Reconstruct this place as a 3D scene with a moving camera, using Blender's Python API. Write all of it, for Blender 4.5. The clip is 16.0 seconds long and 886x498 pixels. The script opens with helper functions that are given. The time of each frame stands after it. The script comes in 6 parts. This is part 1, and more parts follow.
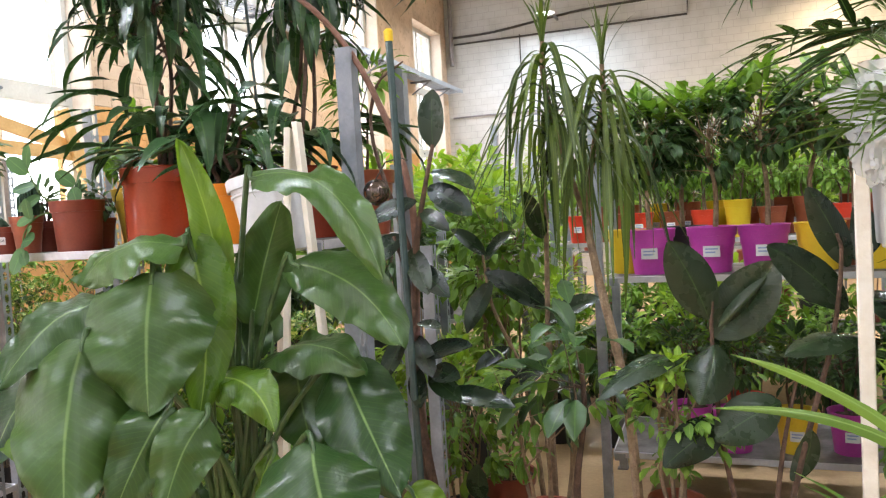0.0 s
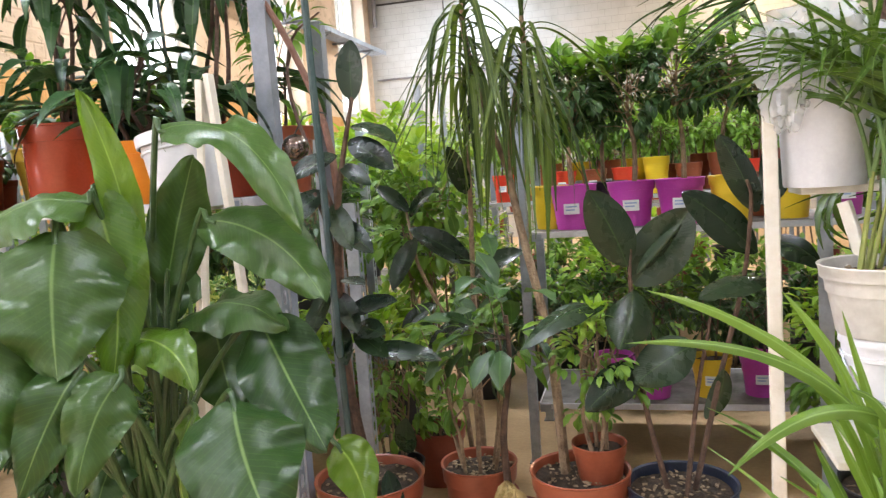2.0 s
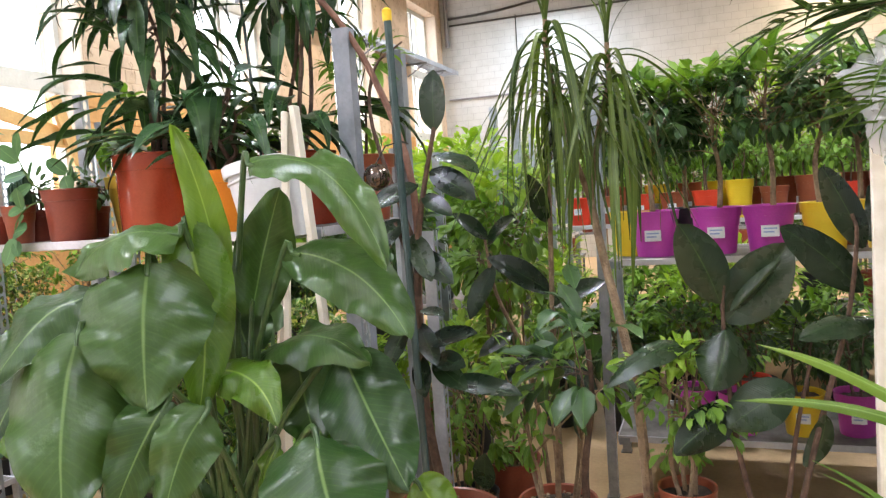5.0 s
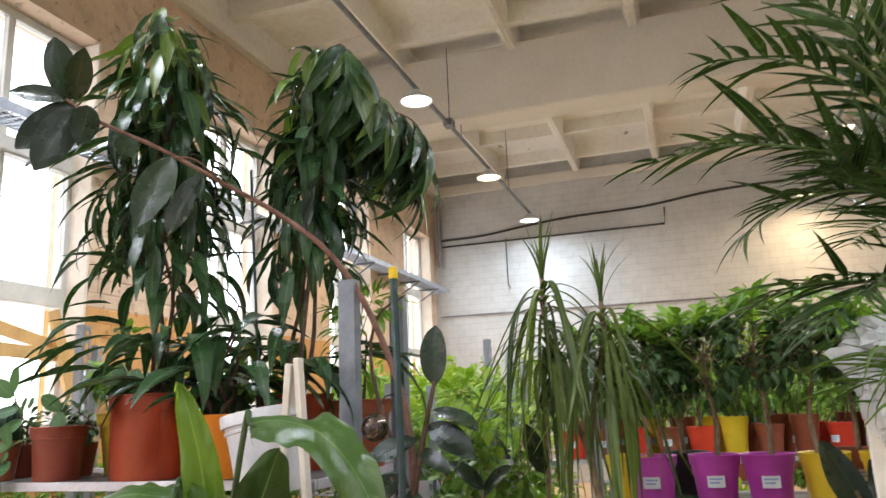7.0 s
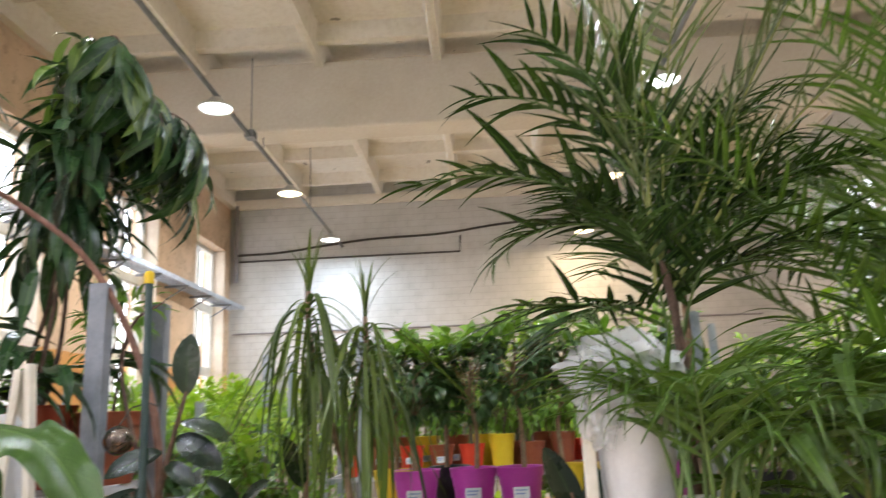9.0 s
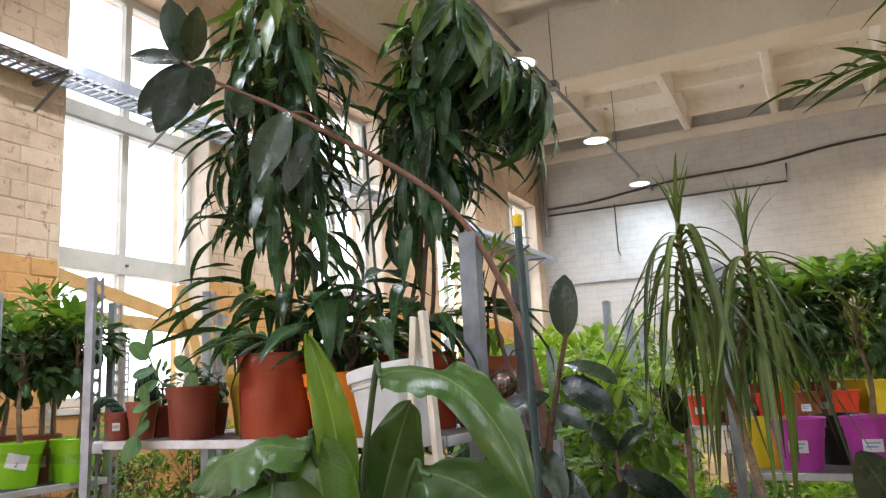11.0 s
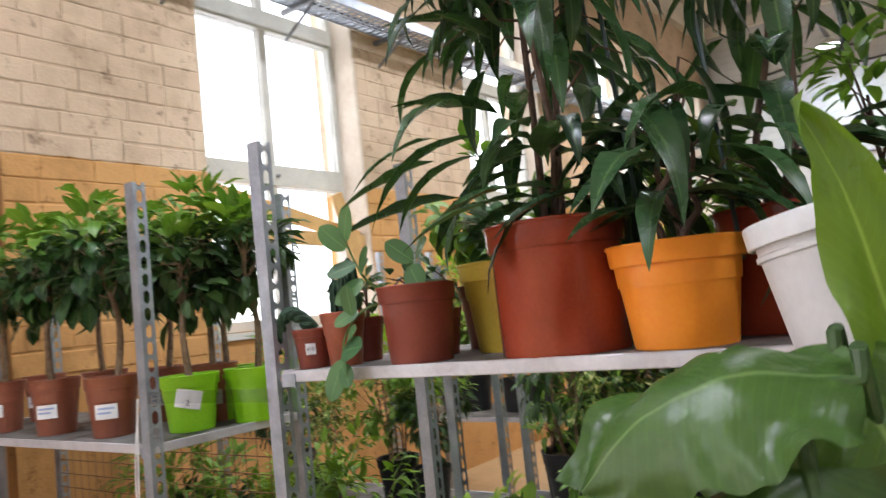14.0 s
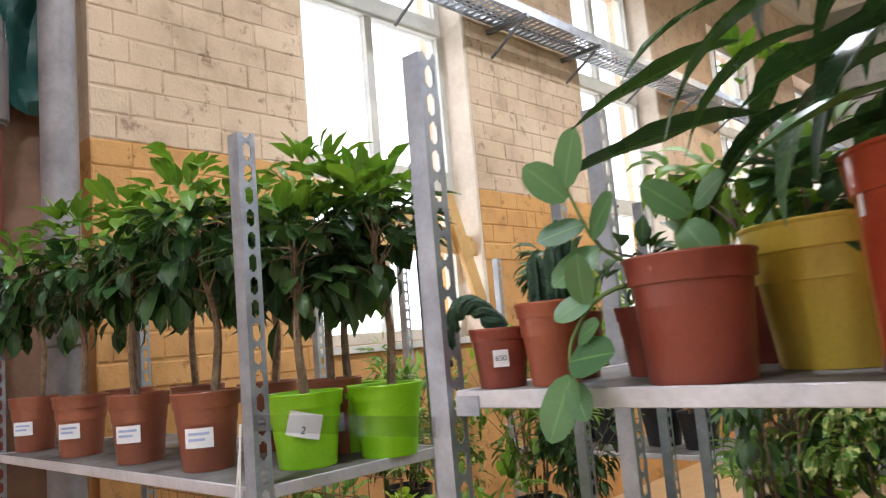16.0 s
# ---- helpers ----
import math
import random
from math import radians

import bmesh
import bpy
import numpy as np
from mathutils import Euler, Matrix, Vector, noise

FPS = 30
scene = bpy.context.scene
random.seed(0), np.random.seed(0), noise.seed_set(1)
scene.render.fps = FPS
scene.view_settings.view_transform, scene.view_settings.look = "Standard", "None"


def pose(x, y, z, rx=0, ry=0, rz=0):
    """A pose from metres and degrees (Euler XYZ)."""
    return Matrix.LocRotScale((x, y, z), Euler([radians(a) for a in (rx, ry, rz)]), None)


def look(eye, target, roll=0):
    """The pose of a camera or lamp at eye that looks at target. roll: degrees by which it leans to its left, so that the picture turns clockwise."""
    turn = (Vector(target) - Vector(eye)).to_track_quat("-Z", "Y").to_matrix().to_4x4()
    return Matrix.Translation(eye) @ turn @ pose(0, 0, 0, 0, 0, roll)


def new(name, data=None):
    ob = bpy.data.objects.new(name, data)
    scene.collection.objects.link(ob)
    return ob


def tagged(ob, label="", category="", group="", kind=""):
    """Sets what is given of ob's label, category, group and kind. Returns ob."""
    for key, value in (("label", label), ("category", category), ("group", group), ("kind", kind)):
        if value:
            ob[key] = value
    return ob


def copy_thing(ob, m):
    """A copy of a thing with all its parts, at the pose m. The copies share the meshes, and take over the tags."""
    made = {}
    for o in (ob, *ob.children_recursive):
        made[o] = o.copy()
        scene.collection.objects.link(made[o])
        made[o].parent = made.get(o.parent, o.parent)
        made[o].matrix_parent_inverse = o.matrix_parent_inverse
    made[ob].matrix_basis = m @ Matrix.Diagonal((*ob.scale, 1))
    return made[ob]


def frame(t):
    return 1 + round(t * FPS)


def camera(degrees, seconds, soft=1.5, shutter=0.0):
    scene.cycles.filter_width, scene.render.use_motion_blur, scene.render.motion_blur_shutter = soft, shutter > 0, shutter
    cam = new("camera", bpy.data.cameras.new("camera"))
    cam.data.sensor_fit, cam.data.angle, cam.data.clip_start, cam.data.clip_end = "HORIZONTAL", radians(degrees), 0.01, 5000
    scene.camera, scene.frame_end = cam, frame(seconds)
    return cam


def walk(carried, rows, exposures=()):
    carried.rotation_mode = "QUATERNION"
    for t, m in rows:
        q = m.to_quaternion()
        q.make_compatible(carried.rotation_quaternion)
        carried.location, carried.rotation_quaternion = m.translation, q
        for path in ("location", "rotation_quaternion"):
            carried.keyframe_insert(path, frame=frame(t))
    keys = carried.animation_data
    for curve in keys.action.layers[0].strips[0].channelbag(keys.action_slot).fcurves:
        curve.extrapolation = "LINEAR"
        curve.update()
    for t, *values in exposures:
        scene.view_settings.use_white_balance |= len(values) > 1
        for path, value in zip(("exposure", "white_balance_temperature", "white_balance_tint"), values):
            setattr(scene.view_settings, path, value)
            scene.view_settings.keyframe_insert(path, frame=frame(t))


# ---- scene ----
cam = camera(61.7, 16.0, soft=1.2, shutter=0.35)
PATH = [
    (0, (0.168, 0.375, 1.461), (-0.513, 2.253, 1.364), -3.2),
    (0.5, (0.185, 0.374, 1.455), (-0.484, 2.256, 1.351), -3.9),
    (1, (0.195, 0.381, 1.444), (-0.438, 2.273, 1.316), -4.1),
    (1.5, (0.178, 0.395, 1.43), (-0.395, 2.304, 1.264), -4.2),
    (2, (0.176, 0.393, 1.428), (-0.325, 2.319, 1.226), -4.1),
    (2.5, (0.187, 0.391, 1.425), (-0.252, 2.329, 1.196), -3.9),
    (3, (0.194, 0.376, 1.418), (-0.253, 2.31, 1.17), -3.8),
    (5.3, (0.131, 0.42, 1.469), (-0.554, 2.297, 1.376), -3.7),
    (5.5, (0.15, 0.386, 1.447), (-0.526, 2.268, 1.409), -3.4),
    (6, (0.176, 0.335, 1.518), (-0.488, 2.218, 1.632), -4.0),
    (6.5, (0.11, 0.406, 1.609), (-0.538, 2.276, 1.892), -3.4),
    (7, (0.123, 0.369, 1.589), (-0.483, 2.23, 2.004), -2.4),
    (7.5, (0.166, 0.4, 1.588), (-0.18, 2.309, 2.071), -1.7),
    (8, (0.216, 0.414, 1.576), (0.146, 2.346, 2.087), -2.1),
    (8.5, (0.239, 0.389, 1.569), (0.302, 2.323, 2.078), -2.6),
    (9, (0.241, 0.358, 1.553), (0.15, 2.304, 2.003), -2.4),
    (9.5, (0.104, 0.435, 1.553), (-0.36, 2.349, 1.9), -2.4),
    (10, (0.049, 0.385, 1.541), (-0.665, 2.233, 1.813), -2.8),
    (12.3, (-0.226, 0.874, 1.545), (-1.216, 2.545, 2.021), -1.8),
    (12.5, (-0.347, 0.969, 1.557), (-1.393, 2.619, 1.987), -1.9),
    (13, (-0.528, 1.095, 1.549), (-1.753, 2.645, 1.859), -2.8),
    (13.5, (-0.678, 1.164, 1.538), (-2.114, 2.532, 1.796), -3.6),
    (14, (-0.856, 1.083, 1.511), (-2.049, 2.68, 1.674), -6.0),
    (14.5, (-1.005, 0.986, 1.493), (-2.049, 2.687, 1.622), -6.9),
    (15, (-1.133, 1.046, 1.494), (-2.325, 2.642, 1.675), -7.0),
    (15.5, (-1.28, 1.268, 1.514), (-2.586, 2.766, 1.736), -6.5),
    (16, (-1.486, 1.418, 1.486), (-2.839, 2.871, 1.729), -5.0),
]
EXPOSURES = [(0, 0.32), (3, 0.46), (5.5, 0.36), (6, 0.3), (6.5, 0.0), (7, -0.1), (8.5, 0.07), (10, -0.08), (12.5, -0.27), (14, -0.22), (16, -0.19)]
walk(cam, [(t, look(eye, target, roll)) for t, eye, target, roll in PATH], EXPOSURES)

# ---------------------------------------------------------------- world and lights
world = bpy.data.worlds.new("overcast_sky")
world.use_nodes = True
scene.world = world
wn = world.node_tree
sky = wn.nodes.new("ShaderNodeTexSky")
sky.sky_type, sky.sun_disc = "NISHITA", False
sky.sun_elevation, sky.sun_rotation = radians(38), radians(250)
wn.links.new(sky.outputs["Color"], wn.nodes["Background"].inputs["Color"])
wn.nodes["Background"].inputs["Strength"].default_value = 0.12

WIN_Y = [4.965, 8.205, 11.445, 14.685]      # window axes in the west wall
WALL_X, BACK_Y, EAST_X, SOUTH_Y = -5.1, 15.8, 6.4, -4.2
SILL, HEAD_Z = 1.5, 5.25
RECESS, LOW_SILL = ((-3.2, 0.55), (-0.3, 0.3)), 0.25           # axis and half width of the tall windows of the recess


def area(name, m, sx, sy, watts, colour, shape="RECTANGLE"):
    data = bpy.data.lights.new(name, "AREA")
    data.shape, data.size, data.size_y, data.energy, data.color = shape, sx, sy, watts, colour
    ob = new(name, data)
    ob.matrix_basis = m
    return ob


sun = bpy.data.lights.new("sun", "SUN")
sun.energy, sun.angle, sun.color = 0.8, radians(12), (1.0, 0.97, 0.92)
new("sun", sun).matrix_basis = look((-20, 6, 18), (0, 4, 0))

# daylight standing in the window openings
for wy in WIN_Y:
    area("window_daylight", look((WALL_X - 0.52, wy, (SILL + HEAD_Z) / 2), (0, wy, (SILL + HEAD_Z) / 2)), 1.75, 3.9, 100, (0.93, 0.94, 1.0))
for wy in (1.5, 7.5, 12.5):
    area("window_daylight", look((EAST_X + 0.52, wy, 3.4), (0, wy, 3.4)), 1.75, 3.9, 40, (1.0, 0.95, 0.95))

# South windows are unseen; added as fill light for the front of the plants.
for wx in (-3.0, 0.2, 3.4):
    area("window_daylight", look((wx, SOUTH_Y - 0.45, 3.4), (wx, 4, 3.4)), 1.75, 3.9, 25, (1.0, 0.95, 0.95))

for wy, hw in RECESS:
    area("window_daylight", look((-6.06, wy, 2.7), (0, wy, 2.7)), 2 * hw, 4.9, 260 * hw / 0.55, (0.97, 0.95, 0.99))

LAMPS = [(-2.65, 8.1, 5.15, 0), (-2.65, 11.4, 5.15, 1), (-2.65, 14.5, 5.15, 0), (-2.65, 4.8, 5.15, 0), (-2.65, 1.5, 5.15, 0), (-2.65, -1.8, 5.15, 0),
         (2.4, 14.9, 5.15, 1), (2.4, 11.4, 5.15, 1), (2.4, 8.1, 5.15, 0), (2.4, 4.8, 5.15, 0), (2.4, 1.5, 5.15, 0), (2.4, -1.8, 5.15, 0)]
LAMP_COLOUR = ((0.86, 0.9, 1.0), (1.0, 0.76, 0.46), (0.68, 0.84, 1.0))
for lx, ly, lz, warm in LAMPS:
    area("high_bay_light", look((lx, ly, lz - 0.045), (lx, ly + 0.001, 0)), 0.34, 0.34, (60 if warm else 110) if ly > 14 else 110, LAMP_COLOUR[2 if ly > 14 and not warm else warm], "DISK")

# ---------------------------------------------------------------- materials
def material(name, rough=0.6, metal=0.0, spec=0.5):
    m = bpy.data.materials.new(name)
    m.use_nodes = True
    b = m.node_tree.nodes["Principled BSDF"]
    b.inputs["Roughness"].default_value, b.inputs["Metallic"].default_value = rough, metal
    b.inputs["Specular IOR Level"].default_value = spec
    return m, m.node_tree.nodes, m.node_tree.links, b


def noise_node(n, l, scale, detail=4.0, vec=None, rough=0.55):
    t = n.new("ShaderNodeTexNoise")
    t.inputs["Scale"].default_value, t.inputs["Detail"].default_value, t.inputs["Roughness"].default_value = scale, detail, rough
    if vec is not None:
        l.new(vec, t.inputs["Vector"])
    return t.outputs["Fac"]


def ramp(n, l, fac, stops):
    r = n.new("ShaderNodeValToRGB")
    while len(r.color_ramp.elements) < len(stops):
        r.color_ramp.elements.new(0.5)
    for e, (p, c) in zip(r.color_ramp.elements, stops):
        e.position, e.color = p, (*c, 1)
    l.new(fac, r.inputs["Fac"])
    return r.outputs["Color"]


def mixed(n, l, fac, a, b, kind="MIX"):
    x = n.new("ShaderNodeMix")
    x.data_type, x.blend_type = "RGBA", kind
    for sock, val in ((x.inputs["Factor"], fac), (x.inputs["A"], a), (x.inputs["B"], b)):
        if isinstance(val, (int, float)):
            sock.default_value = val
        elif isinstance(val, tuple):
            sock.default_value = (*val, 1)
        else:
            l.new(val, sock)
    return x.outputs["Result"]


def maths(n, l, op, a, b=None, clamp=False):
    x = n.new("ShaderNodeMath")
    x.operation, x.use_clamp = op, clamp
    for i, val in enumerate((a, b)):
        if val is None:
            continue
        if isinstance(val, (int, float)):
            x.inputs[i].default_value = val
        else:
            l.new(val, x.inputs[i])
    return x.outputs[0]


def bump(n, l, b, height, strength, dist=0.01):
    x = n.new("ShaderNodeBump")
    x.inputs["Strength"].default_value, x.inputs["Distance"].default_value = strength, dist
    l.new(height, x.inputs["Height"])
    l.new(x.outputs["Normal"], b.inputs["Normal"])


def world_pos(n):
    return n.new("ShaderNodeNewGeometry").outputs["Position"]


def varied(name, c1, c2, scale=6.0, rough=0.6, metal=0.0, fine=60.0, relief=0.15, spec=0.5, rnd=0.0):
    """Two tones mottled at a broad scale, fine relief, uneven gloss."""
    m, n, l, b = material(name, rough, metal, spec)
    p = world_pos(n)
    broad = noise_node(n, l, scale, 5, p)
    col = ramp(n, l, broad, [(0.3, c1), (0.7, c2)])
    grain = noise_node(n, l, fine, 3, p)
    col = mixed(n, l, 0.25, col, ramp(n, l, grain, [(0.3, (0.35, 0.35, 0.35)), (0.7, (0.65, 0.65, 0.65))]), "OVERLAY")
    if rnd:
        o = n.new("ShaderNodeObjectInfo").outputs["Random"]
        col = mixed(n, l, rnd, col, ramp(n, l, o, [(0.0, (0.2, 0.2, 0.2)), (1.0, (0.8, 0.8, 0.8))]), "OVERLAY")
    l.new(col, b.inputs["Base Color"])
    l.new(maths(n, l, "ADD", maths(n, l, "MULTIPLY", broad, 0.25), rough - 0.12), b.inputs["Roughness"])
    if relief:
        bump(n, l, b, grain, relief)
    return m


def leaf_material(name, dark, light, rough=0.38, glow=0.25, rib=(0.3, 0.38, 0.14), rib_w=0.05, veins=0.0, island=False, spots=0.0, ridge=0.045, spec=0.5):
    """Leaf: blade colour that differs leaf by leaf, paler midrib along the blade, side veins, light passing through."""
    m, n, l, b = material(name, rough, 0.0, spec)
    uv = n.new("ShaderNodeUVMap").outputs["UV"]
    sep = n.new("ShaderNodeSeparateXYZ")
    l.new(uv, sep.inputs[0])
    u, v = sep.outputs[0], sep.outputs[1]
    off = maths(n, l, "ABSOLUTE", maths(n, l, "SUBTRACT", u, 0.5))
    who = n.new("ShaderNodeNewGeometry").outputs["Random Per Island"] if island else n.new("ShaderNodeObjectInfo").outputs["Random"]
    blotch = noise_node(n, l, 14, 4, world_pos(n))
    tone = maths(n, l, "ADD", maths(n, l, "MULTIPLY", who, 0.7), maths(n, l, "MULTIPLY", blotch, 0.4), True)
    col = ramp(n, l, tone, [(0.1, dark), (0.9, light)])
    if spots:
        patch = ramp(n, l, noise_node(n, l, 45, 2, world_pos(n)), [(0.52, (0, 0, 0)), (0.6, (spots, spots, spots))])
        col = mixed(n, l, patch, col, (0.75, 0.72, 0.3))
    if veins:
        w = maths(n, l, "SINE", maths(n, l, "MULTIPLY", maths(n, l, "SUBTRACT", v, maths(n, l, "MULTIPLY", off, 0.35)), 130.0))
        vein = maths(n, l, "MULTIPLY", maths(n, l, "GREATER_THAN", w, 0.82), veins)
        col = mixed(n, l, vein, col, tuple(min(1, c * 1.8) for c in light))
    ribf = ramp(n, l, off, [(rib_w * 0.3, (1, 1, 1)), (rib_w, (0, 0, 0))])
    col = mixed(n, l, maths(n, l, "MULTIPLY", ribf, 0.75), col, rib)
    l.new(col, b.inputs["Base Color"])
    l.new(maths(n, l, "ADD", maths(n, l, "MULTIPLY", blotch, 0.3), rough - 0.15), b.inputs["Roughness"])
    wave = maths(n, l, "SINE", maths(n, l, "MULTIPLY", maths(n, l, "SUBTRACT", v, maths(n, l, "MULTIPLY", off, 0.35)), 190.0))
    bump(n, l, b, maths(n, l, "ADD", maths(n, l, "MULTIPLY", wave, ridge), maths(n, l, "ADD", blotch, noise_node(n, l, 40, 3, world_pos(n)))), 0.4, 0.006)
    t = n.new("ShaderNodeBsdfTranslucent")
    l.new(mixed(n, l, 1.0, col, (1.0, 1.0, 0.45), "MULTIPLY"), t.inputs["Color"])
    s = n.new("ShaderNodeMixShader")
    s.inputs[0].default_value = glow
    out = n["Material Output"]
    l.new(b.outputs[0], s.inputs[1])
    l.new(t.outputs[0], s.inputs[2])
    l.new(s.outputs[0], out.inputs["Surface"])
    return m


def painted_brick(name):
    """Old two-tone paint on masonry: cream above a rough line, ochre below, dirt and bare streaks."""
    m, n, l, b = material(name, 0.8, 0, 0.3)
    p = world_pos(n)
    sep = n.new("ShaderNodeSeparateXYZ")
    l.new(p, sep.inputs[0])
    broad, mid, grain = noise_node(n, l, 0.9, 5, p), noise_node(n, l, 5, 5, p), noise_node(n, l, 55, 4, p)
    edge = maths(n, l, "ADD", sep.outputs[2], maths(n, l, "MULTIPLY", maths(n, l, "SUBTRACT", mid, 0.5), 0.06))
    cream = ramp(n, l, broad, [(0.3, (0.5, 0.375, 0.265)), (0.55, (0.66, 0.51, 0.37)), (0.75, (0.72, 0.58, 0.44))])
    ochre = ramp(n, l, broad, [(0.3, (0.5, 0.26, 0.09)), (0.7, (0.66, 0.37, 0.145))])
    col = mixed(n, l, maths(n, l, "GREATER_THAN", edge, 2.62), ochre, cream)
    dirt = ramp(n, l, mid, [(0.3, (0.55, 0.5, 0.46)), (0.5, (1, 1, 1))])
    col = mixed(n, l, 0.45, col, dirt, "MULTIPLY")
    chips = ramp(n, l, noise_node(n, l, 9, 9, p, 0.75), [(0.36, (0.36, 0.3, 0.27)), (0.43, (1, 1, 1))])
    col = mixed(n, l, 0.7, col, chips, "MULTIPLY")
    rnd = n.new("ShaderNodeObjectInfo").outputs["Random"]
    col = mixed(n, l, 0.16, col, ramp(n, l, rnd, [(0, (0.3, 0.28, 0.26)), (1, (0.68, 0.66, 0.62))]), "OVERLAY")
    l.new(col, b.inputs["Base Color"])
    bump(n, l, b, maths(n, l, "ADD", grain, mid), 0.5, 0.008)
    return m


def white_masonry(name):
    """Whitewashed wall with faint courses and soot."""
    m, n, l, b = material(name, 0.85, 0, 0.3)
    p = world_pos(n)
    sw = n.new("ShaderNodeCombineXYZ")
    sep = n.new("ShaderNodeSeparateXYZ")
    l.new(p, sep.inputs[0])
    l.new(maths(n, l, "ADD", sep.outputs[0], sep.outputs[1]), sw.inputs[0])
    l.new(sep.outputs[2], sw.inputs[1])
    br = n.new("ShaderNodeTexBrick")
    for k, v in (("Scale", 1.0), ("Mortar Size", 0.006), ("Brick Width", 0.26), ("Row Height", 0.138)):
        br.inputs[k].default_value = v
    br.inputs["Color1"].default_value = br.inputs["Color2"].default_value = (0.5, 0.5, 0.5, 1)
    br.inputs["Mortar"].default_value = (0.28, 0.28, 0.28, 1)
    l.new(sw.outputs[0], br.inputs["Vector"])
    broad, mid = noise_node(n, l, 0.5, 5, p), noise_node(n, l, 4, 5, p)
    col = ramp(n, l, broad, [(0.3, (0.43, 0.42, 0.405)), (0.7, (0.56, 0.55, 0.535))])
    col = mixed(n, l, 0.35, col, br.outputs["Color"], "OVERLAY")
    col = mixed(n, l, 0.3, col, ramp(n, l, mid, [(0.3, (0.7, 0.68, 0.64)), (0.55, (1, 1, 1))]), "MULTIPLY")
    l.new(col, b.inputs["Base Color"])
    bump(n, l, b, maths(n, l, "ADD", br.outputs["Fac"], mid), -0.35, 0.006)
    return m


BRICK = painted_brick("painted_brick")
BACKWALL = white_masonry("whitewashed_masonry")
RED_WALL = varied("old_red_brown_wall", (0.16, 0.09, 0.06), (0.32, 0.2, 0.14), 3, 0.85, fine=30, relief=0.4)
LITTER = varied("pale_bark_chips", (0.1, 0.065, 0.035), (0.4, 0.3, 0.19), 60, 0.9, fine=150, relief=0.3)
def peeling_paint(name, c1, c2):
    """Old ceiling paint: broad yellowing, a few peeled grey patches, grime."""
    m, n, l, b = material(name, 0.85, 0, 0.3)
    p = world_pos(n)
    col = ramp(n, l, noise_node(n, l, 0.8, 5, p), [(0.3, c1), (0.7, c2)])
    peel = ramp(n, l, noise_node(n, l, 2.6, 4, p, 0.6), [(0.69, (0, 0, 0)), (0.705, (1, 1, 1))])
    col = mixed(n, l, peel, col, (0.3, 0.28, 0.25))
    grime = ramp(n, l, noise_node(n, l, 11, 6, p, 0.7), [(0.35, (0.8, 0.77, 0.72)), (0.55, (1, 1, 1))])
    col = mixed(n, l, 0.5, col, grime, "MULTIPLY")
    l.new(col, b.inputs["Base Color"])
    bump(n, l, b, noise_node(n, l, 25, 4, p), 0.2)
    return m


CEIL = peeling_paint("aged_ceiling_paint", (0.68, 0.63, 0.55), (0.78, 0.74, 0.67))
BEAM = varied("beam_paint", (0.6, 0.54, 0.46), (0.7, 0.64, 0.56), 0.8, 0.85, fine=25)
REVEAL = varied("plastered_reveal", (0.6, 0.5, 0.4), (0.74, 0.66, 0.56), 3, 0.85, fine=30, relief=0.3)
FLOOR = varied("ochre_floor_paint", (0.46, 0.3, 0.16), (0.58, 0.4, 0.22), 5, 0.55, fine=45)
FRAME = varied("grey_window_paint", (0.5, 0.5, 0.46), (0.64, 0.63, 0.58), 5, 0.5)
STEEL = varied("galvanised_steel", (0.28, 0.31, 0.36), (0.46, 0.5, 0.56), 12, 0.36, 0.55, fine=90, relief=0.1)
STEEL_DULL = varied("weathered_grey_steel", (0.17, 0.185, 0.21), (0.28, 0.3, 0.34), 12, 0.55, 0.35, fine=90, relief=0.1)
STEEL_DARK = varied("dull_grey_steel", (0.14, 0.15, 0.16), (0.26, 0.27, 0.29), 12, 0.5, 0.7, fine=90, relief=0.1)
SHELF = varied("white_painted_shelf", (0.48, 0.475, 0.51), (0.66, 0.65, 0.69), 8, 0.33, 0.15, fine=70)
SHELF_TOP = varied("dark_shelf_top", (0.05, 0.042, 0.036), (0.24, 0.225, 0.22), 9, 0.6, 0.0, fine=50)
TERRA = varied("glossy_terracotta_plastic", (0.27, 0.04, 0.02), (0.35, 0.06, 0.028), 4, 0.13, fine=120, relief=0.0, rnd=0.15)
CITRUSPOT = varied("brown_terracotta_plastic", (0.24, 0.075, 0.045), (0.31, 0.105, 0.06), 4, 0.32, fine=120, relief=0.03, rnd=0.12)
BROWNPOT = varied("brown_red_plastic", (0.2, 0.04, 0.025), (0.27, 0.06, 0.035), 5, 0.4, fine=120, relief=0.04, rnd=0.2)
CLAY = varied("terracotta_orange_plastic", (0.25, 0.062, 0.03), (0.35, 0.1, 0.05), 7, 0.34, fine=80, relief=0.08, rnd=0.2)
ORANGE = varied("bright_orange_plastic", (0.85, 0.26, 0.015), (0.92, 0.31, 0.03), 4, 0.38, fine=120, relief=0.03)
MAGENTA = varied("magenta_plastic", (0.5, 0.05, 0.38), (0.6, 0.08, 0.46), 4, 0.4, fine=120, relief=0.03, rnd=0.2)
YELLOW = varied("yellow_plastic", (0.75, 0.5, 0.02), (0.85, 0.6, 0.04), 4, 0.4, fine=120, relief=0.03)
MUSTARD = varied("mustard_plastic", (0.52, 0.36, 0.04), (0.62, 0.45, 0.07), 4, 0.45, fine=120, relief=0.03)
LIME = varied("lime_plastic", (0.22, 0.55, 0.01), (0.3, 0.66, 0.02), 4, 0.35, fine=120, relief=0.03)
REDPOT = varied("red_plastic", (0.7, 0.04, 0.02), (0.8, 0.07, 0.03), 4, 0.4, fine=120, relief=0.03)
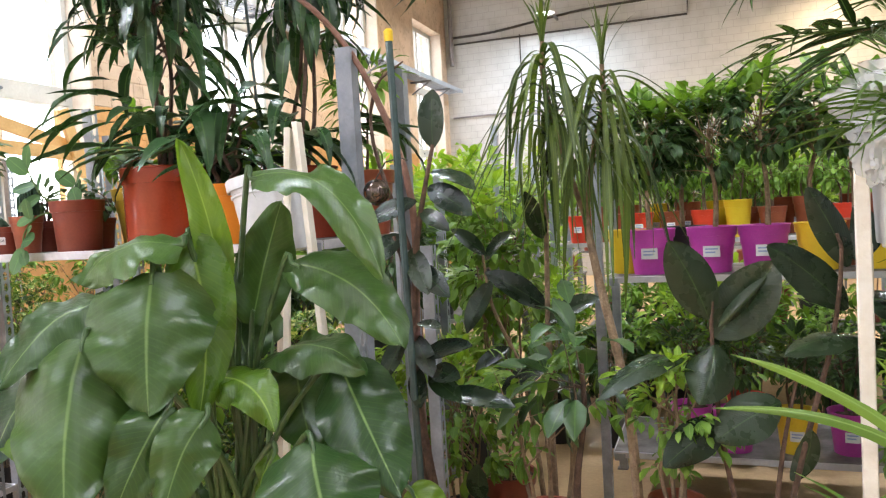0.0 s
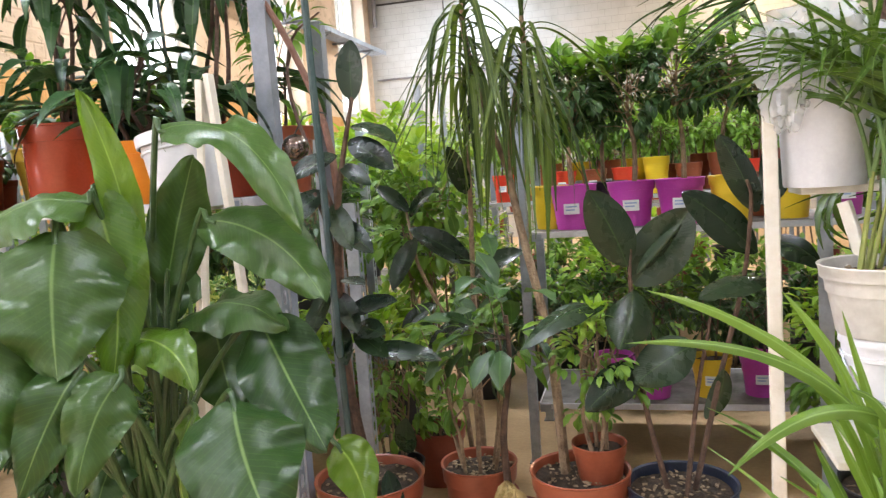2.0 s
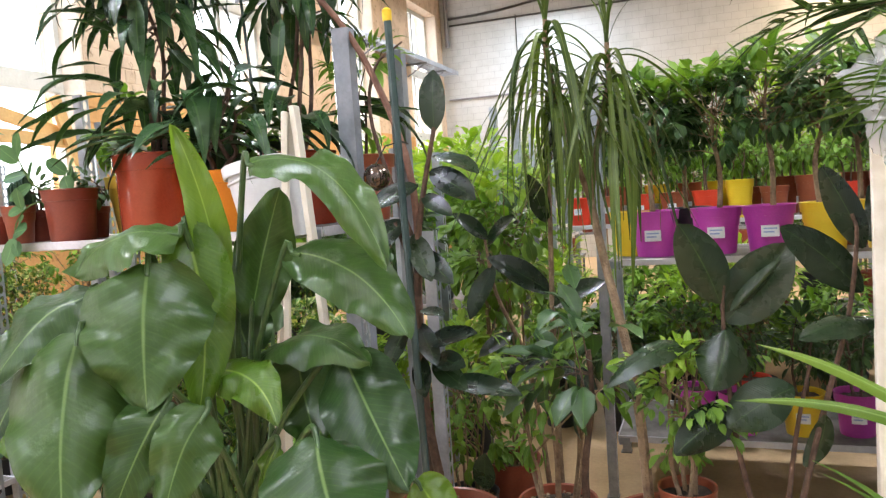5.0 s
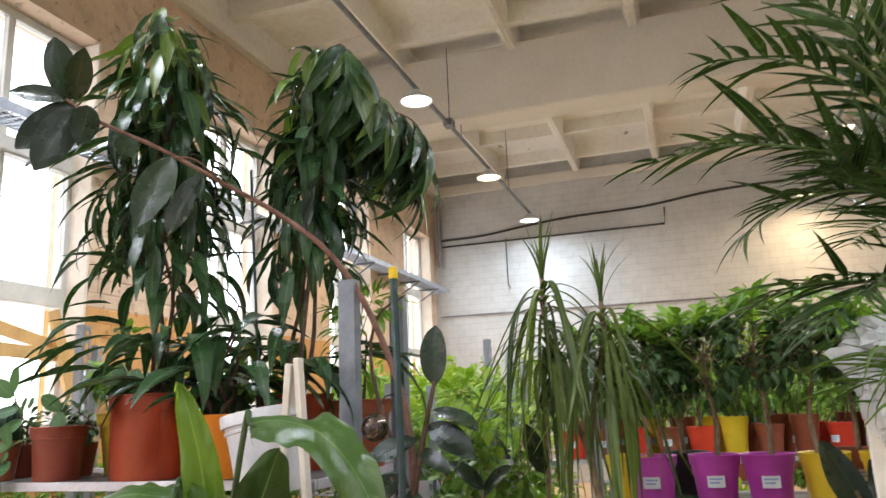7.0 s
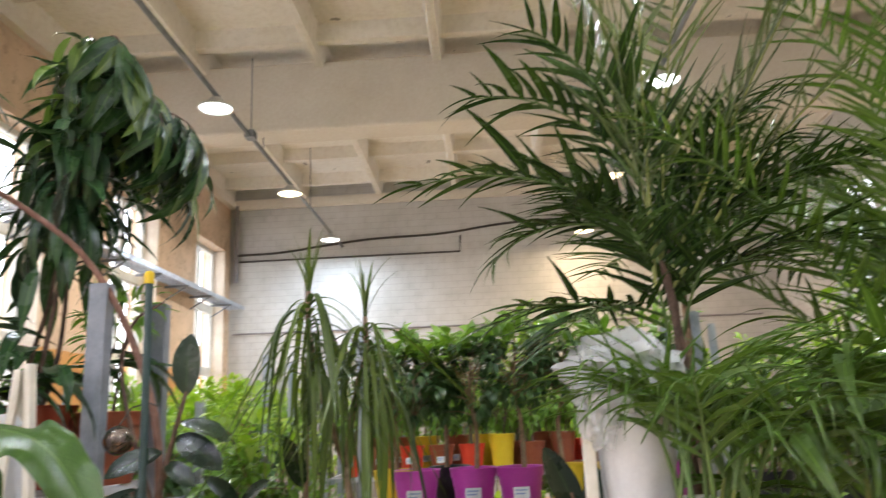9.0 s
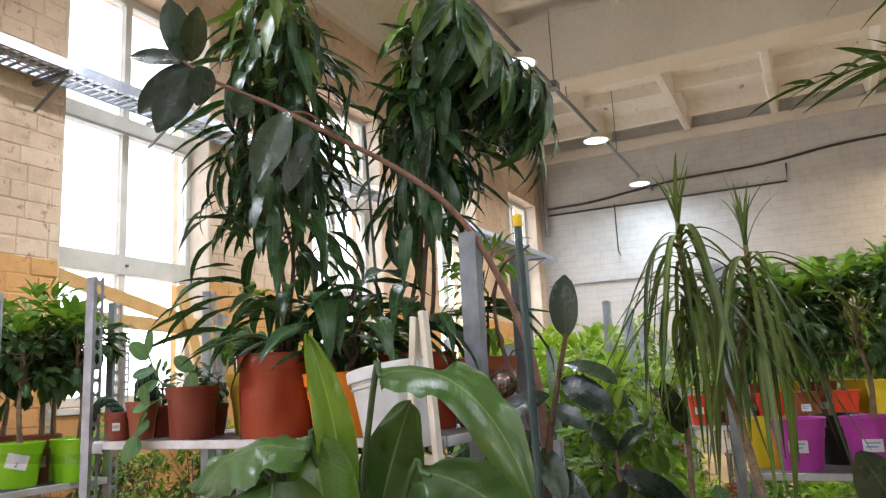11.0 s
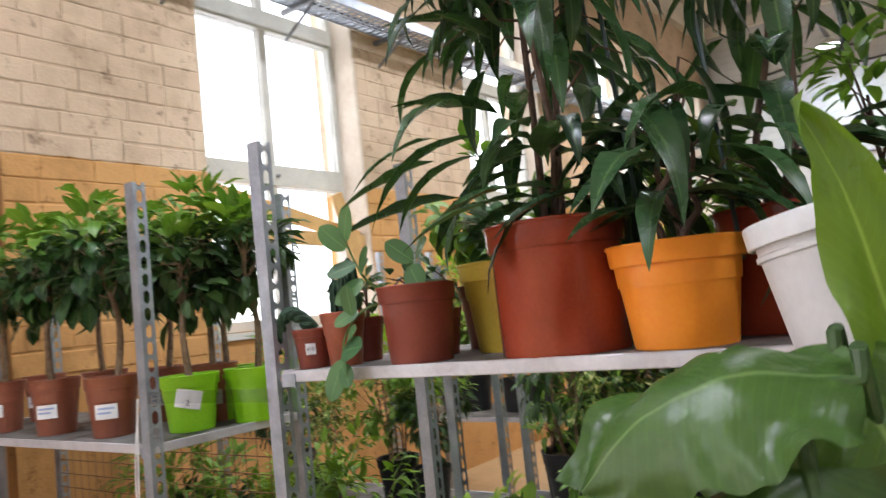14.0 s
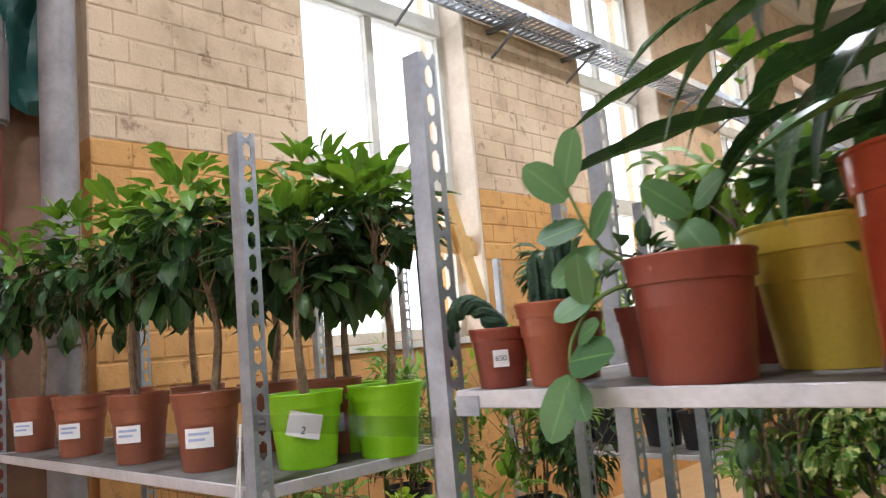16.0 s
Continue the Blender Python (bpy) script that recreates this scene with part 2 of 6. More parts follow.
BLACKPOT = varied("black_plastic", (0.012, 0.013, 0.016), (0.03, 0.03, 0.035), 8, 0.45, fine=100)
BLUEPOT = varied("dark_blue_plastic", (0.012, 0.018, 0.04), (0.025, 0.032, 0.06), 8, 0.4, fine=100)
WHITE = varied("white_bucket_plastic", (0.6, 0.6, 0.62), (0.7, 0.7, 0.72), 6, 0.35, fine=80, relief=0.04)
CREAMPOT = varied("cream_bucket_plastic", (0.46, 0.43, 0.39), (0.64, 0.61, 0.56), 9, 0.4, fine=60, relief=0.06)
SOIL = varied("potting_soil", (0.025, 0.016, 0.01), (0.09, 0.06, 0.04), 40, 0.95, fine=160, relief=0.9)
PAPER = varied("paper_label", (0.74, 0.74, 0.76), (0.82, 0.82, 0.84), 20, 0.7)
INK = varied("blue_black_ink", (0.02, 0.025, 0.06), (0.05, 0.05, 0.12), 50, 0.6, relief=0)
PRINT = varied("pale_blue_print", (0.28, 0.36, 0.6), (0.4, 0.48, 0.7), 50, 0.6, relief=0)
PALEWOOD = varied("white_painted_wood", (0.66, 0.6, 0.5), (0.8, 0.75, 0.66), 10, 0.6, fine=70, relief=0.2)
YELLOWWOOD = varied("raw_pine_board", (0.5, 0.29, 0.1), (0.66, 0.42, 0.17), 5, 0.6, fine=60, relief=0.2)
BARK = varied("pale_brown_bark", (0.16, 0.1, 0.06), (0.34, 0.24, 0.15), 30, 0.85, fine=120, relief=0.7)
DARKBARK = varied("dark_brown_bark", (0.06, 0.035, 0.025), (0.16, 0.095, 0.065), 30, 0.8, fine=120, relief=0.6)
REDBARK = varied("reddish_branch_bark", (0.13, 0.06, 0.04), (0.26, 0.14, 0.1), 25, 0.75, fine=90, relief=0.5)
GREENSTEM = varied("green_stem", (0.07, 0.13, 0.03), (0.14, 0.22, 0.06), 20, 0.5, fine=60)
PETIOLE = varied("dark_green_petiole", (0.025, 0.06, 0.018), (0.07, 0.13, 0.035), 20, 0.38, fine=60)
PALESTEM = varied("yellow_green_cane", (0.15, 0.17, 0.035), (0.28, 0.3, 0.07), 20, 0.45, fine=60)
DARKSTAKE = varied("green_coated_stake", (0.02, 0.045, 0.045), (0.05, 0.085, 0.08), 20, 0.4, fine=60)
DUCT = varied("grey_duct_pipe", (0.17, 0.155, 0.165), (0.28, 0.26, 0.27), 6, 0.5, 0.1, fine=40)
TARP = varied("dark_green_tarpaulin", (0.008, 0.05, 0.045), (0.02, 0.1, 0.085), 8, 0.4, fine=30, relief=0.4)
CABLE = varied("black_cable", (0.03, 0.028, 0.026), (0.08, 0.07, 0.06), 8, 0.7)
REDPIPE = varied("oxide_red_pipe", (0.22, 0.05, 0.045), (0.32, 0.09, 0.075), 8, 0.6)
RUST = varied("rusty_mesh", (0.2, 0.1, 0.05), (0.34, 0.19, 0.1), 20, 0.75)

ALII = leaf_material("narrow_fig_leaf", (0.012, 0.034, 0.017), (0.046, 0.108, 0.036), 0.28, 0.16, (0.1, 0.19, 0.06), 0.06)
ALII_NEW = leaf_material("fresh_fig_leaf", (0.05, 0.1, 0.02), (0.13, 0.2, 0.04), 0.32, 0.25, (0.18, 0.26, 0.07), 0.06)
RUBBER = leaf_material("rubber_plant_leaf", (0.006, 0.016, 0.009), (0.02, 0.04, 0.015), 0.27, 0.06, (0.06, 0.11, 0.035), 0.02, spec=0.5)
STREL = leaf_material("strelitzia_leaf", (0.012, 0.04, 0.011), (0.062, 0.128, 0.023), 0.34, 0.15, (0.17, 0.27, 0.09), 0.02, 0.1, ridge=0.025, spec=0.45)
STREL_YOUNG = leaf_material("young_strelitzia_leaf", (0.06, 0.14, 0.014), (0.17, 0.29, 0.03), 0.3, 0.35, (0.3, 0.46, 0.09), 0.03, 0.06, ridge=0.04)
DRAC = leaf_material("dracaena_leaf", (0.018, 0.042, 0.012), (0.11, 0.17, 0.028), 0.32, 0.28, (0.2, 0.28, 0.06), 0.05)
PALM = leaf_material("palm_leaflet", (0.01, 0.026, 0.01), (0.055, 0.1, 0.028), 0.25, 0.22, (0.12, 0.24, 0.05), 0.06, island=True)
PALM_MID = leaf_material("glossy_palm_leaflet", (0.018, 0.05, 0.012), (0.1, 0.18, 0.03), 0.27, 0.3, (0.18, 0.3, 0.06), 0.06, island=True)
PALM_PALE = leaf_material("pale_palm_leaflet", (0.025, 0.045, 0.014), (0.16, 0.2, 0.06), 0.3, 0.15, (0.24, 0.32, 0.12), 0.1, island=True)
PALM_BRIGHT = leaf_material("areca_leaflet", (0.03, 0.075, 0.014), (0.115, 0.19, 0.03), 0.3, 0.28, (0.22, 0.38, 0.06), 0.06, island=True)
GRASSY = leaf_material("pandan_leaf", (0.06, 0.14, 0.022), (0.25, 0.4, 0.065), 0.35, 0.4, (0.3, 0.46, 0.14), 0.08)
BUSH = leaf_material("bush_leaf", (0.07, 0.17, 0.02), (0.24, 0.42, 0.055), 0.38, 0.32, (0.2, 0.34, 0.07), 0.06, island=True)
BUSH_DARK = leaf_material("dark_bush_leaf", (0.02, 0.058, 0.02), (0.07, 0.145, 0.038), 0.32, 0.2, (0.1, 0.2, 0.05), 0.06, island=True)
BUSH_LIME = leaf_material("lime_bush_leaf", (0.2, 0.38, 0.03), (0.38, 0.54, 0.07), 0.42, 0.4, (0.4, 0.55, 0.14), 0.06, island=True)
VARIEG = leaf_material("variegated_leaf", (0.06, 0.17, 0.02), (0.15, 0.3, 0.04), 0.4, 0.3, (0.5, 0.52, 0.2), 0.12, island=True, spots=0.9)
CITRUS = leaf_material("citrus_leaf", (0.014, 0.045, 0.018), (0.045, 0.12, 0.03), 0.28, 0.2, (0.1, 0.22, 0.05), 0.05, island=True)
CITRUS_LIGHT = leaf_material("light_citrus_leaf", (0.09, 0.22, 0.025), (0.19, 0.34, 0.05), 0.32, 0.32, (0.24, 0.42, 0.09), 0.05, island=True)
ROUNDLEAF = leaf_material("fleshy_round_leaf", (0.055, 0.14, 0.06), (0.11, 0.23, 0.085), 0.35, 0.25, (0.18, 0.36, 0.12), 0.04)
CACTUS = varied("dark_green_cactus", (0.01, 0.04, 0.02), (0.03, 0.085, 0.04), 60, 0.6, fine=200, relief=0.6)
GOLDCACTUS = varied("golden_spined_cactus", (0.3, 0.2, 0.07), (0.5, 0.38, 0.16), 60, 0.8, fine=220, relief=1.0)

GLASS, _n, _l, _b = material("window_glass", 0.05)
_b.inputs["Transmission Weight"].default_value = 1.0
_b.inputs["IOR"].default_value = 1.1
FILM, _n, _l, _b = material("clear_plastic_film", 0.14)
_b.inputs["Base Color"].default_value = (0.95, 0.95, 0.97, 1)
_b.inputs["Transmission Weight"].default_value, _b.inputs["IOR"].default_value = 0.2, 1.3
_b.inputs["Alpha"].default_value = 0.38
bump(_n, _l, _b, noise_node(_n, _l, 25, 4, world_pos(_n)), 0.6, 0.01)
GLOBE, _n, _l, _b = material("dark_silver_ball", 0.12, 0.9)
_b.inputs["Base Color"].default_value = (0.2, 0.16, 0.14, 1)
GLOW = {}
for _k, _c in (("cool", (0.86, 0.94, 1.0)), ("warm", (1.0, 0.8, 0.55))):
    GLOW[_k], _n, _l, _b = material(_k + "_lamp_diffuser", 0.4)
    _b.inputs["Emission Color"].default_value, _b.inputs["Emission Strength"].default_value = (*_c, 1), 6.0
    _b.inputs["Base Color"].default_value = (*_c, 1)

# ---------------------------------------------------------------- builders
rng = np.random.default_rng(7)


class Geo:
    """Vertices and faces gathered for one mesh."""

    def __init__(self):
        self.v, self.f = [], []

    def add(self, vs, fs):
        k = len(self.v)
        self.v.extend(tuple(float(c) for c in p) for p in vs)
        self.f.extend(tuple(i + k for i in face) for face in fs)
        return self

    def box(self, x0, x1, y0, y1, z0, z1, m=None):
        vs = [Vector((x, y, z)) for z in (z0, z1) for y in (y0, y1) for x in (x0, x1)]
        if m is not None:
            vs = [m @ p for p in vs]
        return self.add(vs, [(0, 2, 3, 1), (4, 5, 7, 6), (0, 1, 5, 4), (1, 3, 7, 5), (3, 2, 6, 7), (2, 0, 4, 6)])

    def lathe(self, profile, n=28, at=(0, 0, 0), closed=False):
        vs, fs = [], []
        for r, z in profile:
            for i in range(n):
                a = 2 * math.pi * i / n
                vs.append((at[0] + r * math.cos(a), at[1] + r * math.sin(a), at[2] + z))
        for j in range(len(profile) - 1):
            for i in range(n):
                k = (i + 1) % n
                fs.append((j * n + i, j * n + k, (j + 1) * n + k, (j + 1) * n + i))
        if closed:
            fs.append(tuple(range(n - 1, -1, -1)))
            fs.append(tuple((len(profile) - 1) * n + i for i in range(n)))
        return self.add(vs, fs)

    def tube(self, pts, radii, n=8, cap=True):
        pts = [Vector(p) for p in pts]
        if isinstance(radii, (int, float)):
            radii = [radii] * len(pts)
        vs, fs, side = [], [], None
        for i, p in enumerate(pts):
            d = (pts[min(i + 1, len(pts) - 1)] - pts[max(i - 1, 0)]).normalized()
            if side is None:
                side = d.cross(Vector((0.3, 0.2, 1)) if abs(d.z) < 0.9 else Vector((1, 0.1, 0))).normalized()
            side = (side - d * side.dot(d)).normalized()
            up = d.cross(side)
            for k in range(n):
                a = 2 * math.pi * k / n
                vs.append(p + (side * math.cos(a) + up * math.sin(a)) * radii[i])
        for i in range(len(pts) - 1):
            for k in range(n):
                q = (k + 1) % n
                fs.append((i * n + k, i * n + q, (i + 1) * n + q, (i + 1) * n + k))
        if cap:
            fs.append(tuple(range(n - 1, -1, -1)))
            fs.append(tuple((len(pts) - 1) * n + k for k in range(n)))
        return self.add(vs, fs)

    def mesh(self, name, mat, smooth=True):
        me = bpy.data.meshes.new(name)
        me.from_pydata(self.v, [], self.f)
        me.materials.append(mat)
        if smooth:
            me.polygons.foreach_set("use_smooth", [True] * len(me.polygons))
            me.set_sharp_from_angle(angle=radians(38))
        me.update()
        return me


def part(name, geo, mat, parent=None, label="", smooth=True, m=None):
    """One mesh object, under its thing or alone."""
    ob = new(name, geo.mesh(name, mat, smooth) if isinstance(geo, Geo) else geo)
    if parent is not None:
        ob.parent = parent
    if m is not None:
        ob.matrix_basis = m
    return tagged(ob, label)


def thing(name, label, category, m=None, group="", kind=""):
    ob = new(name)
    ob.empty_display_size = 0.1
    if m is not None:
        ob.matrix_basis = m
    return tagged(ob, label, category, group, kind)


def bevel(ob, width=0.004, seg=2):
    b = ob.modifiers.new("bevel", "BEVEL")
    b.width, b.segments, b.limit_method, b.angle_limit = width, seg, "ANGLE", radians(40)
    return ob


def spline(pts, n):
    """Points along a smooth curve through pts."""
    p = [Vector(q) for q in pts]
    p = [p[0] * 2 - p[1]] + p + [p[-1] * 2 - p[-2]]
    out = []
    for i in range(1, len(p) - 2):
        for k in range(n):
            t = k / n
            a, b, c, d = p[i - 1:i + 3]
            out.append(0.5 * ((2 * b) + (c - a) * t + (2 * a - 5 * b + 4 * c - d) * t * t + (3 * b - a - 3 * c + d) * t ** 3))
    return out + [p[-2]]


# leaf shapes: half width along the blade, 0 at the base to 1 at the tip
SHAPES = {
    "lance": lambda s: math.sin(math.pi * s ** 0.8) ** 0.8 * (1 - 0.35 * s),
    "oval": lambda s: math.sin(math.pi * min(1, s * 0.985 + 0.01)) ** 0.6 * (1 - 0.1 * s),
    "blade": lambda s: math.sin(math.pi * (0.02 + 0.98 * s) ** 0.66) ** 0.58 * (1 - 0.08 * s),
    "strap": lambda s: min(1, s * 9 + 0.55) * (1 - s ** 3) ** 0.8,
    "round": lambda s: math.sin(math.pi * min(1, s * 0.98 + 0.015)) ** 0.45,
    "leaflet": lambda s: min(1, s * 6 + 0.3) * (1 - s ** 1.8),
}


def leaf_arrays(shape, width, droop=0.6, fold=0.25, wave=0.0, nv=6, nu=2, twist=0.0, phase=0.0, early=1.0):
    """A blade of length 1 along +Y, upper side +Z, bent by droop radians in all. width: half width. Returns vertices, faces, uv."""
    w = SHAPES[shape]
    vs, uvs, fs = [], [], []
    y = z = 0.0
    for j in range(nv + 1):
        s = j / nv
        a = droop * (1 - (1 - s) ** early)
        if j:
            mid = droop * (1 - (1 - s + 0.5 / nv) ** early)
            y += math.cos(mid) / nv
            z -= math.sin(mid) / nv
        half = max(width * w(s), 0.003 if 0 < s else 0.004)
        for i in range(nu + 1):
            u = -1 + 2 * i / nu
            lift = fold * abs(u) * half + wave * (math.sin(7.5 * s + phase + (1.3 if u > 0 else 0)) + 0.45 * math.sin(19 * s + 2.1 * phase + (2.2 if u > 0 else 0))) * u * u * half
            tw = twist * s
            cx, cz = u * half * math.cos(tw) - lift * math.sin(tw), u * half * math.sin(tw) + lift * math.cos(tw)
            vs.append((cx, y + cz * math.sin(a), z + cz * math.cos(a)))
            uvs.append((0.5 + u / 2, s))
    for j in range(nv):
        for i in range(nu):
            k = j * (nu + 1) + i
            fs.append((k, k + 1, k + nu + 2, k + nu + 1))
    return np.array(vs), fs, np.array(uvs)


def mesh_uv(name, vs, fs, uvs, mat):
    me = bpy.data.meshes.new(name)
    me.from_pydata([tuple(p) for p in vs], [], fs)
    lay = me.uv_layers.new(name="UVMap")
    idx = np.empty(len(me.loops), dtype=np.int32)
    me.loops.foreach_get("vertex_index", idx)
    lay.data.foreach_set("uv", np.asarray(uvs, dtype=np.float32)[idx].ravel())
    me.materials.append(mat)
    me.polygons.foreach_set("use_smooth", [True] * len(me.polygons))
    me.update()
    return me


def aim(pos, direction, up=(0, 0, 1), size=1.0, wide=1.0):
    """The pose of a leaf that starts at pos, points along direction and turns its upper side towards up."""
    y = Vector(direction).normalized()
    z = Vector(up)
    z = z - y * z.dot(y)
    if z.length < 1e-4:
        z = y.orthogonal()
    z.normalize()
    x = y.cross(z)
    r = Matrix((x, y, z)).transposed().to_4x4()
    return Matrix.Translation(pos) @ r @ Matrix.Diagonal((size * wide, size, size, 1))


def joined(name, arrays, poses, mat):
    """One mesh of many leaves; arrays: variants from leaf_arrays, used in turn at random."""
    V, F, U, k = [], [], [], 0
    for m in poses:
        vs, fs, uv = arrays[int(rng.integers(len(arrays)))]
        a = np.array(m)
        V.append(vs @ a[:3, :3].T + a[:3, 3])
        F.extend(tuple(i + k for i in face) for face in fs)
        U.append(uv)
        k += len(vs)
    return mesh_uv(name, np.concatenate(V), F, np.concatenate(U), mat)


def leaves(parent, meshes, poses, name="leaf"):
    """Leaves as parts of their own that share a few meshes."""
    out = []
    for m in poses:
        ob = new(name, meshes[int(rng.integers(len(meshes)))])
        ob.parent = parent
        ob.matrix_basis = m
        out.append(ob)
    return out


def uni(a, b):
    return float(rng.uniform(a, b))


def unit(az, el):
    """A direction by azimuth (0 along +x) and elevation in degrees."""
    a, e = radians(az), radians(el)
    return Vector((math.cos(a) * math.cos(e), math.sin(a) * math.cos(e), math.sin(e)))

# ---------------------------------------------------------------- the hall
def structure(name, geo, mat, label, smooth=False):
    return tagged(part(name, geo, mat, smooth=smooth), label, name.split("_")[0], kind="structure")


floor = structure("floor", Geo().box(-6.2, EAST_X + 0.5, SOUTH_Y - 0.5, BACK_Y + 0.5, -0.2, 0), FLOOR, "worn ochre painted concrete floor of a hall")
TOP = 6.95
BRICK_Y0 = 2.85
g = Geo()
edges = [BRICK_Y0] + [e for wy in WIN_Y for e in (wy - 0.8, wy + 0.8)] + [BACK_Y]
for a, b in zip(edges[0::2], edges[1::2]):
    g.box(WALL_X - 0.5, WALL_X - 0.006, a, b, 0, TOP)
for wy in WIN_Y:
    g.box(WALL_X - 0.5, WALL_X - 0.006, wy - 0.8, wy + 0.8, 0, SILL)
    g.box(WALL_X - 0.5, WALL_X - 0.006, wy - 0.8, wy + 0.8, HEAD_Z, TOP)
wall_west = structure("wall_west", g, BRICK, "cream over ochre painted brick wall with tall windows")
wall_north = structure("wall_north", Geo().box(WALL_X - 0.5, EAST_X + 0.5, BACK_Y, BACK_Y + 0.4, 0, TOP), BACKWALL, "whitewashed brick end wall, slightly stained")
g = Geo()
e_edges = [SOUTH_Y] + [e for wy in (1.5, 7.5, 12.5) for e in (wy - 0.8, wy + 0.8)] + [BACK_Y]
for a, b in zip(e_edges[0::2], e_edges[1::2]):
    g.box(EAST_X, EAST_X + 0.5, a, b, 0, TOP)
for wy in (1.5, 7.5, 12.5):
    g.box(EAST_X, EAST_X + 0.5, wy - 0.8, wy + 0.8, 0, SILL)
    g.box(EAST_X, EAST_X + 0.5, wy - 0.8, wy + 0.8, HEAD_Z, TOP)
structure("wall_east", g, BACKWALL, "whitewashed brick side wall with windows")
# Openings for the added south windows, out of view.
g = Geo()
s_edges = [-6.2] + [e for wx in (-3.0, 0.2, 3.4) for e in (wx - 0.8, wx + 0.8)] + [EAST_X + 0.5]
for a, b in zip(s_edges[0::2], s_edges[1::2]):
    g.box(a, b, SOUTH_Y - 0.4, SOUTH_Y, 0, TOP)
for wx in (-3.0, 0.2, 3.4):
    g.box(wx - 0.8, wx + 0.8, SOUTH_Y - 0.4, SOUTH_Y, 0, SILL)
    g.box(wx - 0.8, wx + 0.8, SOUTH_Y - 0.4, SOUTH_Y, HEAD_Z, TOP)
structure("wall_south", g, BACKWALL, "unseen whitewashed brick end wall with added windows")
g = Geo()
r_edges = [SOUTH_Y] + [e for wy, hw in RECESS for e in (wy - hw, wy + hw)] + [BRICK_Y0]
for a, b in zip(r_edges[0::2], r_edges[1::2]):
    g.box(-6.0, -5.55, a, b, 0, TOP)
for wy, hw in RECESS:
    g.box(-6.0, -5.55, wy - hw, wy + hw, 0, LOW_SILL)
    g.box(-6.0, -5.55, wy - hw, wy + hw, HEAD_Z, TOP)
structure("wall_recess", g, RED_WALL, "dark red-brown old brick recess wall with tall windows")
for wy in WIN_Y:
    for side in (-1, 1):
        g = Geo().box(WALL_X - 0.42, WALL_X - 0.004, wy + side * 0.8 - 0.02, wy + side * 0.8 + 0.02, SILL, HEAD_Z)
        bevel(structure("reveal_trim", g, REVEAL, "pale plastered window reveal"), 0.015)


def window(name, x, wy, sgn, low=SILL, hw=0.8):
    """Tall timber window: outer frame, mullion, two transoms, six panes, sill. sgn: to which side the room lies."""
    w = thing(name, "tall grey-painted window with bright frosted panes", "window", pose(x, wy, 0), kind="structure")
    for y0 in (-hw, hw - 0.07):
        bevel(part("window_frame", Geo().box(-0.04, 0.04, y0, y0 + 0.07, low, HEAD_Z), FRAME, w))
    for z0, z1, t in ((low, low + 0.08, 0.04), (2.62, 2.79, 0.055), (3.9, 4.06, 0.055), (HEAD_Z - 0.08, HEAD_Z, 0.04)):
        bevel(part("transom", Geo().box(-t, t, -hw + 0.07, hw - 0.07, z0, z1), FRAME, w), 0.008)
    for z0, z1 in ((low + 0.08, 2.62), (2.79, 3.9), (4.06, HEAD_Z - 0.08)):
        bevel(part("mullion", Geo().box(-0.035, 0.035, -0.035, 0.035, z0, z1), FRAME, w))
        for y0 in (-hw + 0.07, 0.035):
            pane = part("pane", Geo().box(-0.004, 0.004, y0, y0 + hw - 0.105, z0, z1), GLASS, w)
            pane.visible_shadow = False
    bevel(part("window_sill", Geo().box(-0.04 if sgn > 0 else -0.3, 0.3 if sgn > 0 else 0.04, -hw - 0.03, hw + 0.03, low - 0.05, low - 0.002), FRAME, w))
    part("bolt", Geo().lathe([(0.0, 0), (0.014, 0), (0.014, 0.02), (0, 0.02)], 8), STEEL_DARK, w, m=pose(sgn * 0.06, 0.02, 2.7, 0, 90 * sgn, 0))
    return w


for i, wy in enumerate(WIN_Y):
    window("window_%d" % (i + 1), WALL_X - 0.28, wy, 1)
for i, wy in enumerate((1.5, 7.5, 12.5)):
    window("window_%d" % (i + 5), EAST_X + 0.28, wy, -1)

for i, (wy, hw) in enumerate(RECESS):
    window("window_%d" % (i + 11), -5.83, wy, 1, LOW_SILL, hw)
# Added windows, never in view, around the south fill lights.
for i, wx in enumerate((-3.0, 0.2, 3.4)):
    window("window_%d" % (i + 8), 0, 0, 1).matrix_basis = pose(wx, SOUTH_Y - 0.22, 0, 0, 0, 90)

# ribbed concrete slabs: one mesh of ribs, cross ribs and recessed panels
g = Geo()
RIBS = [-5.1 + 1.643 * i for i in range(9)]
RIB_Z = 6.4
g.box(-6.2, EAST_X + 0.5, SOUTH_Y - 0.4, BACK_Y + 0.4, RIB_Z + 0.34, RIB_Z + 0.6)
for rx in RIBS:
    vs = [(rx + s * w, y, z) for y in (SOUTH_Y, BACK_Y) for s, w, z in ((-1, 0.11, RIB_Z + 0.35), (-1, 0.055, RIB_Z), (1, 0.055, RIB_Z), (1, 0.11, RIB_Z + 0.35))]
    g.add(vs, [(0, 1, 5, 4), (1, 2, 6, 5), (2, 3, 7, 6), (0, 3, 2, 1), (4, 5, 6, 7)])
    g.box(rx - 0.006, rx + 0.006, SOUTH_Y, BACK_Y, RIB_Z - 0.012, RIB_Z + 0.01)
y = SOUTH_Y + 0.2
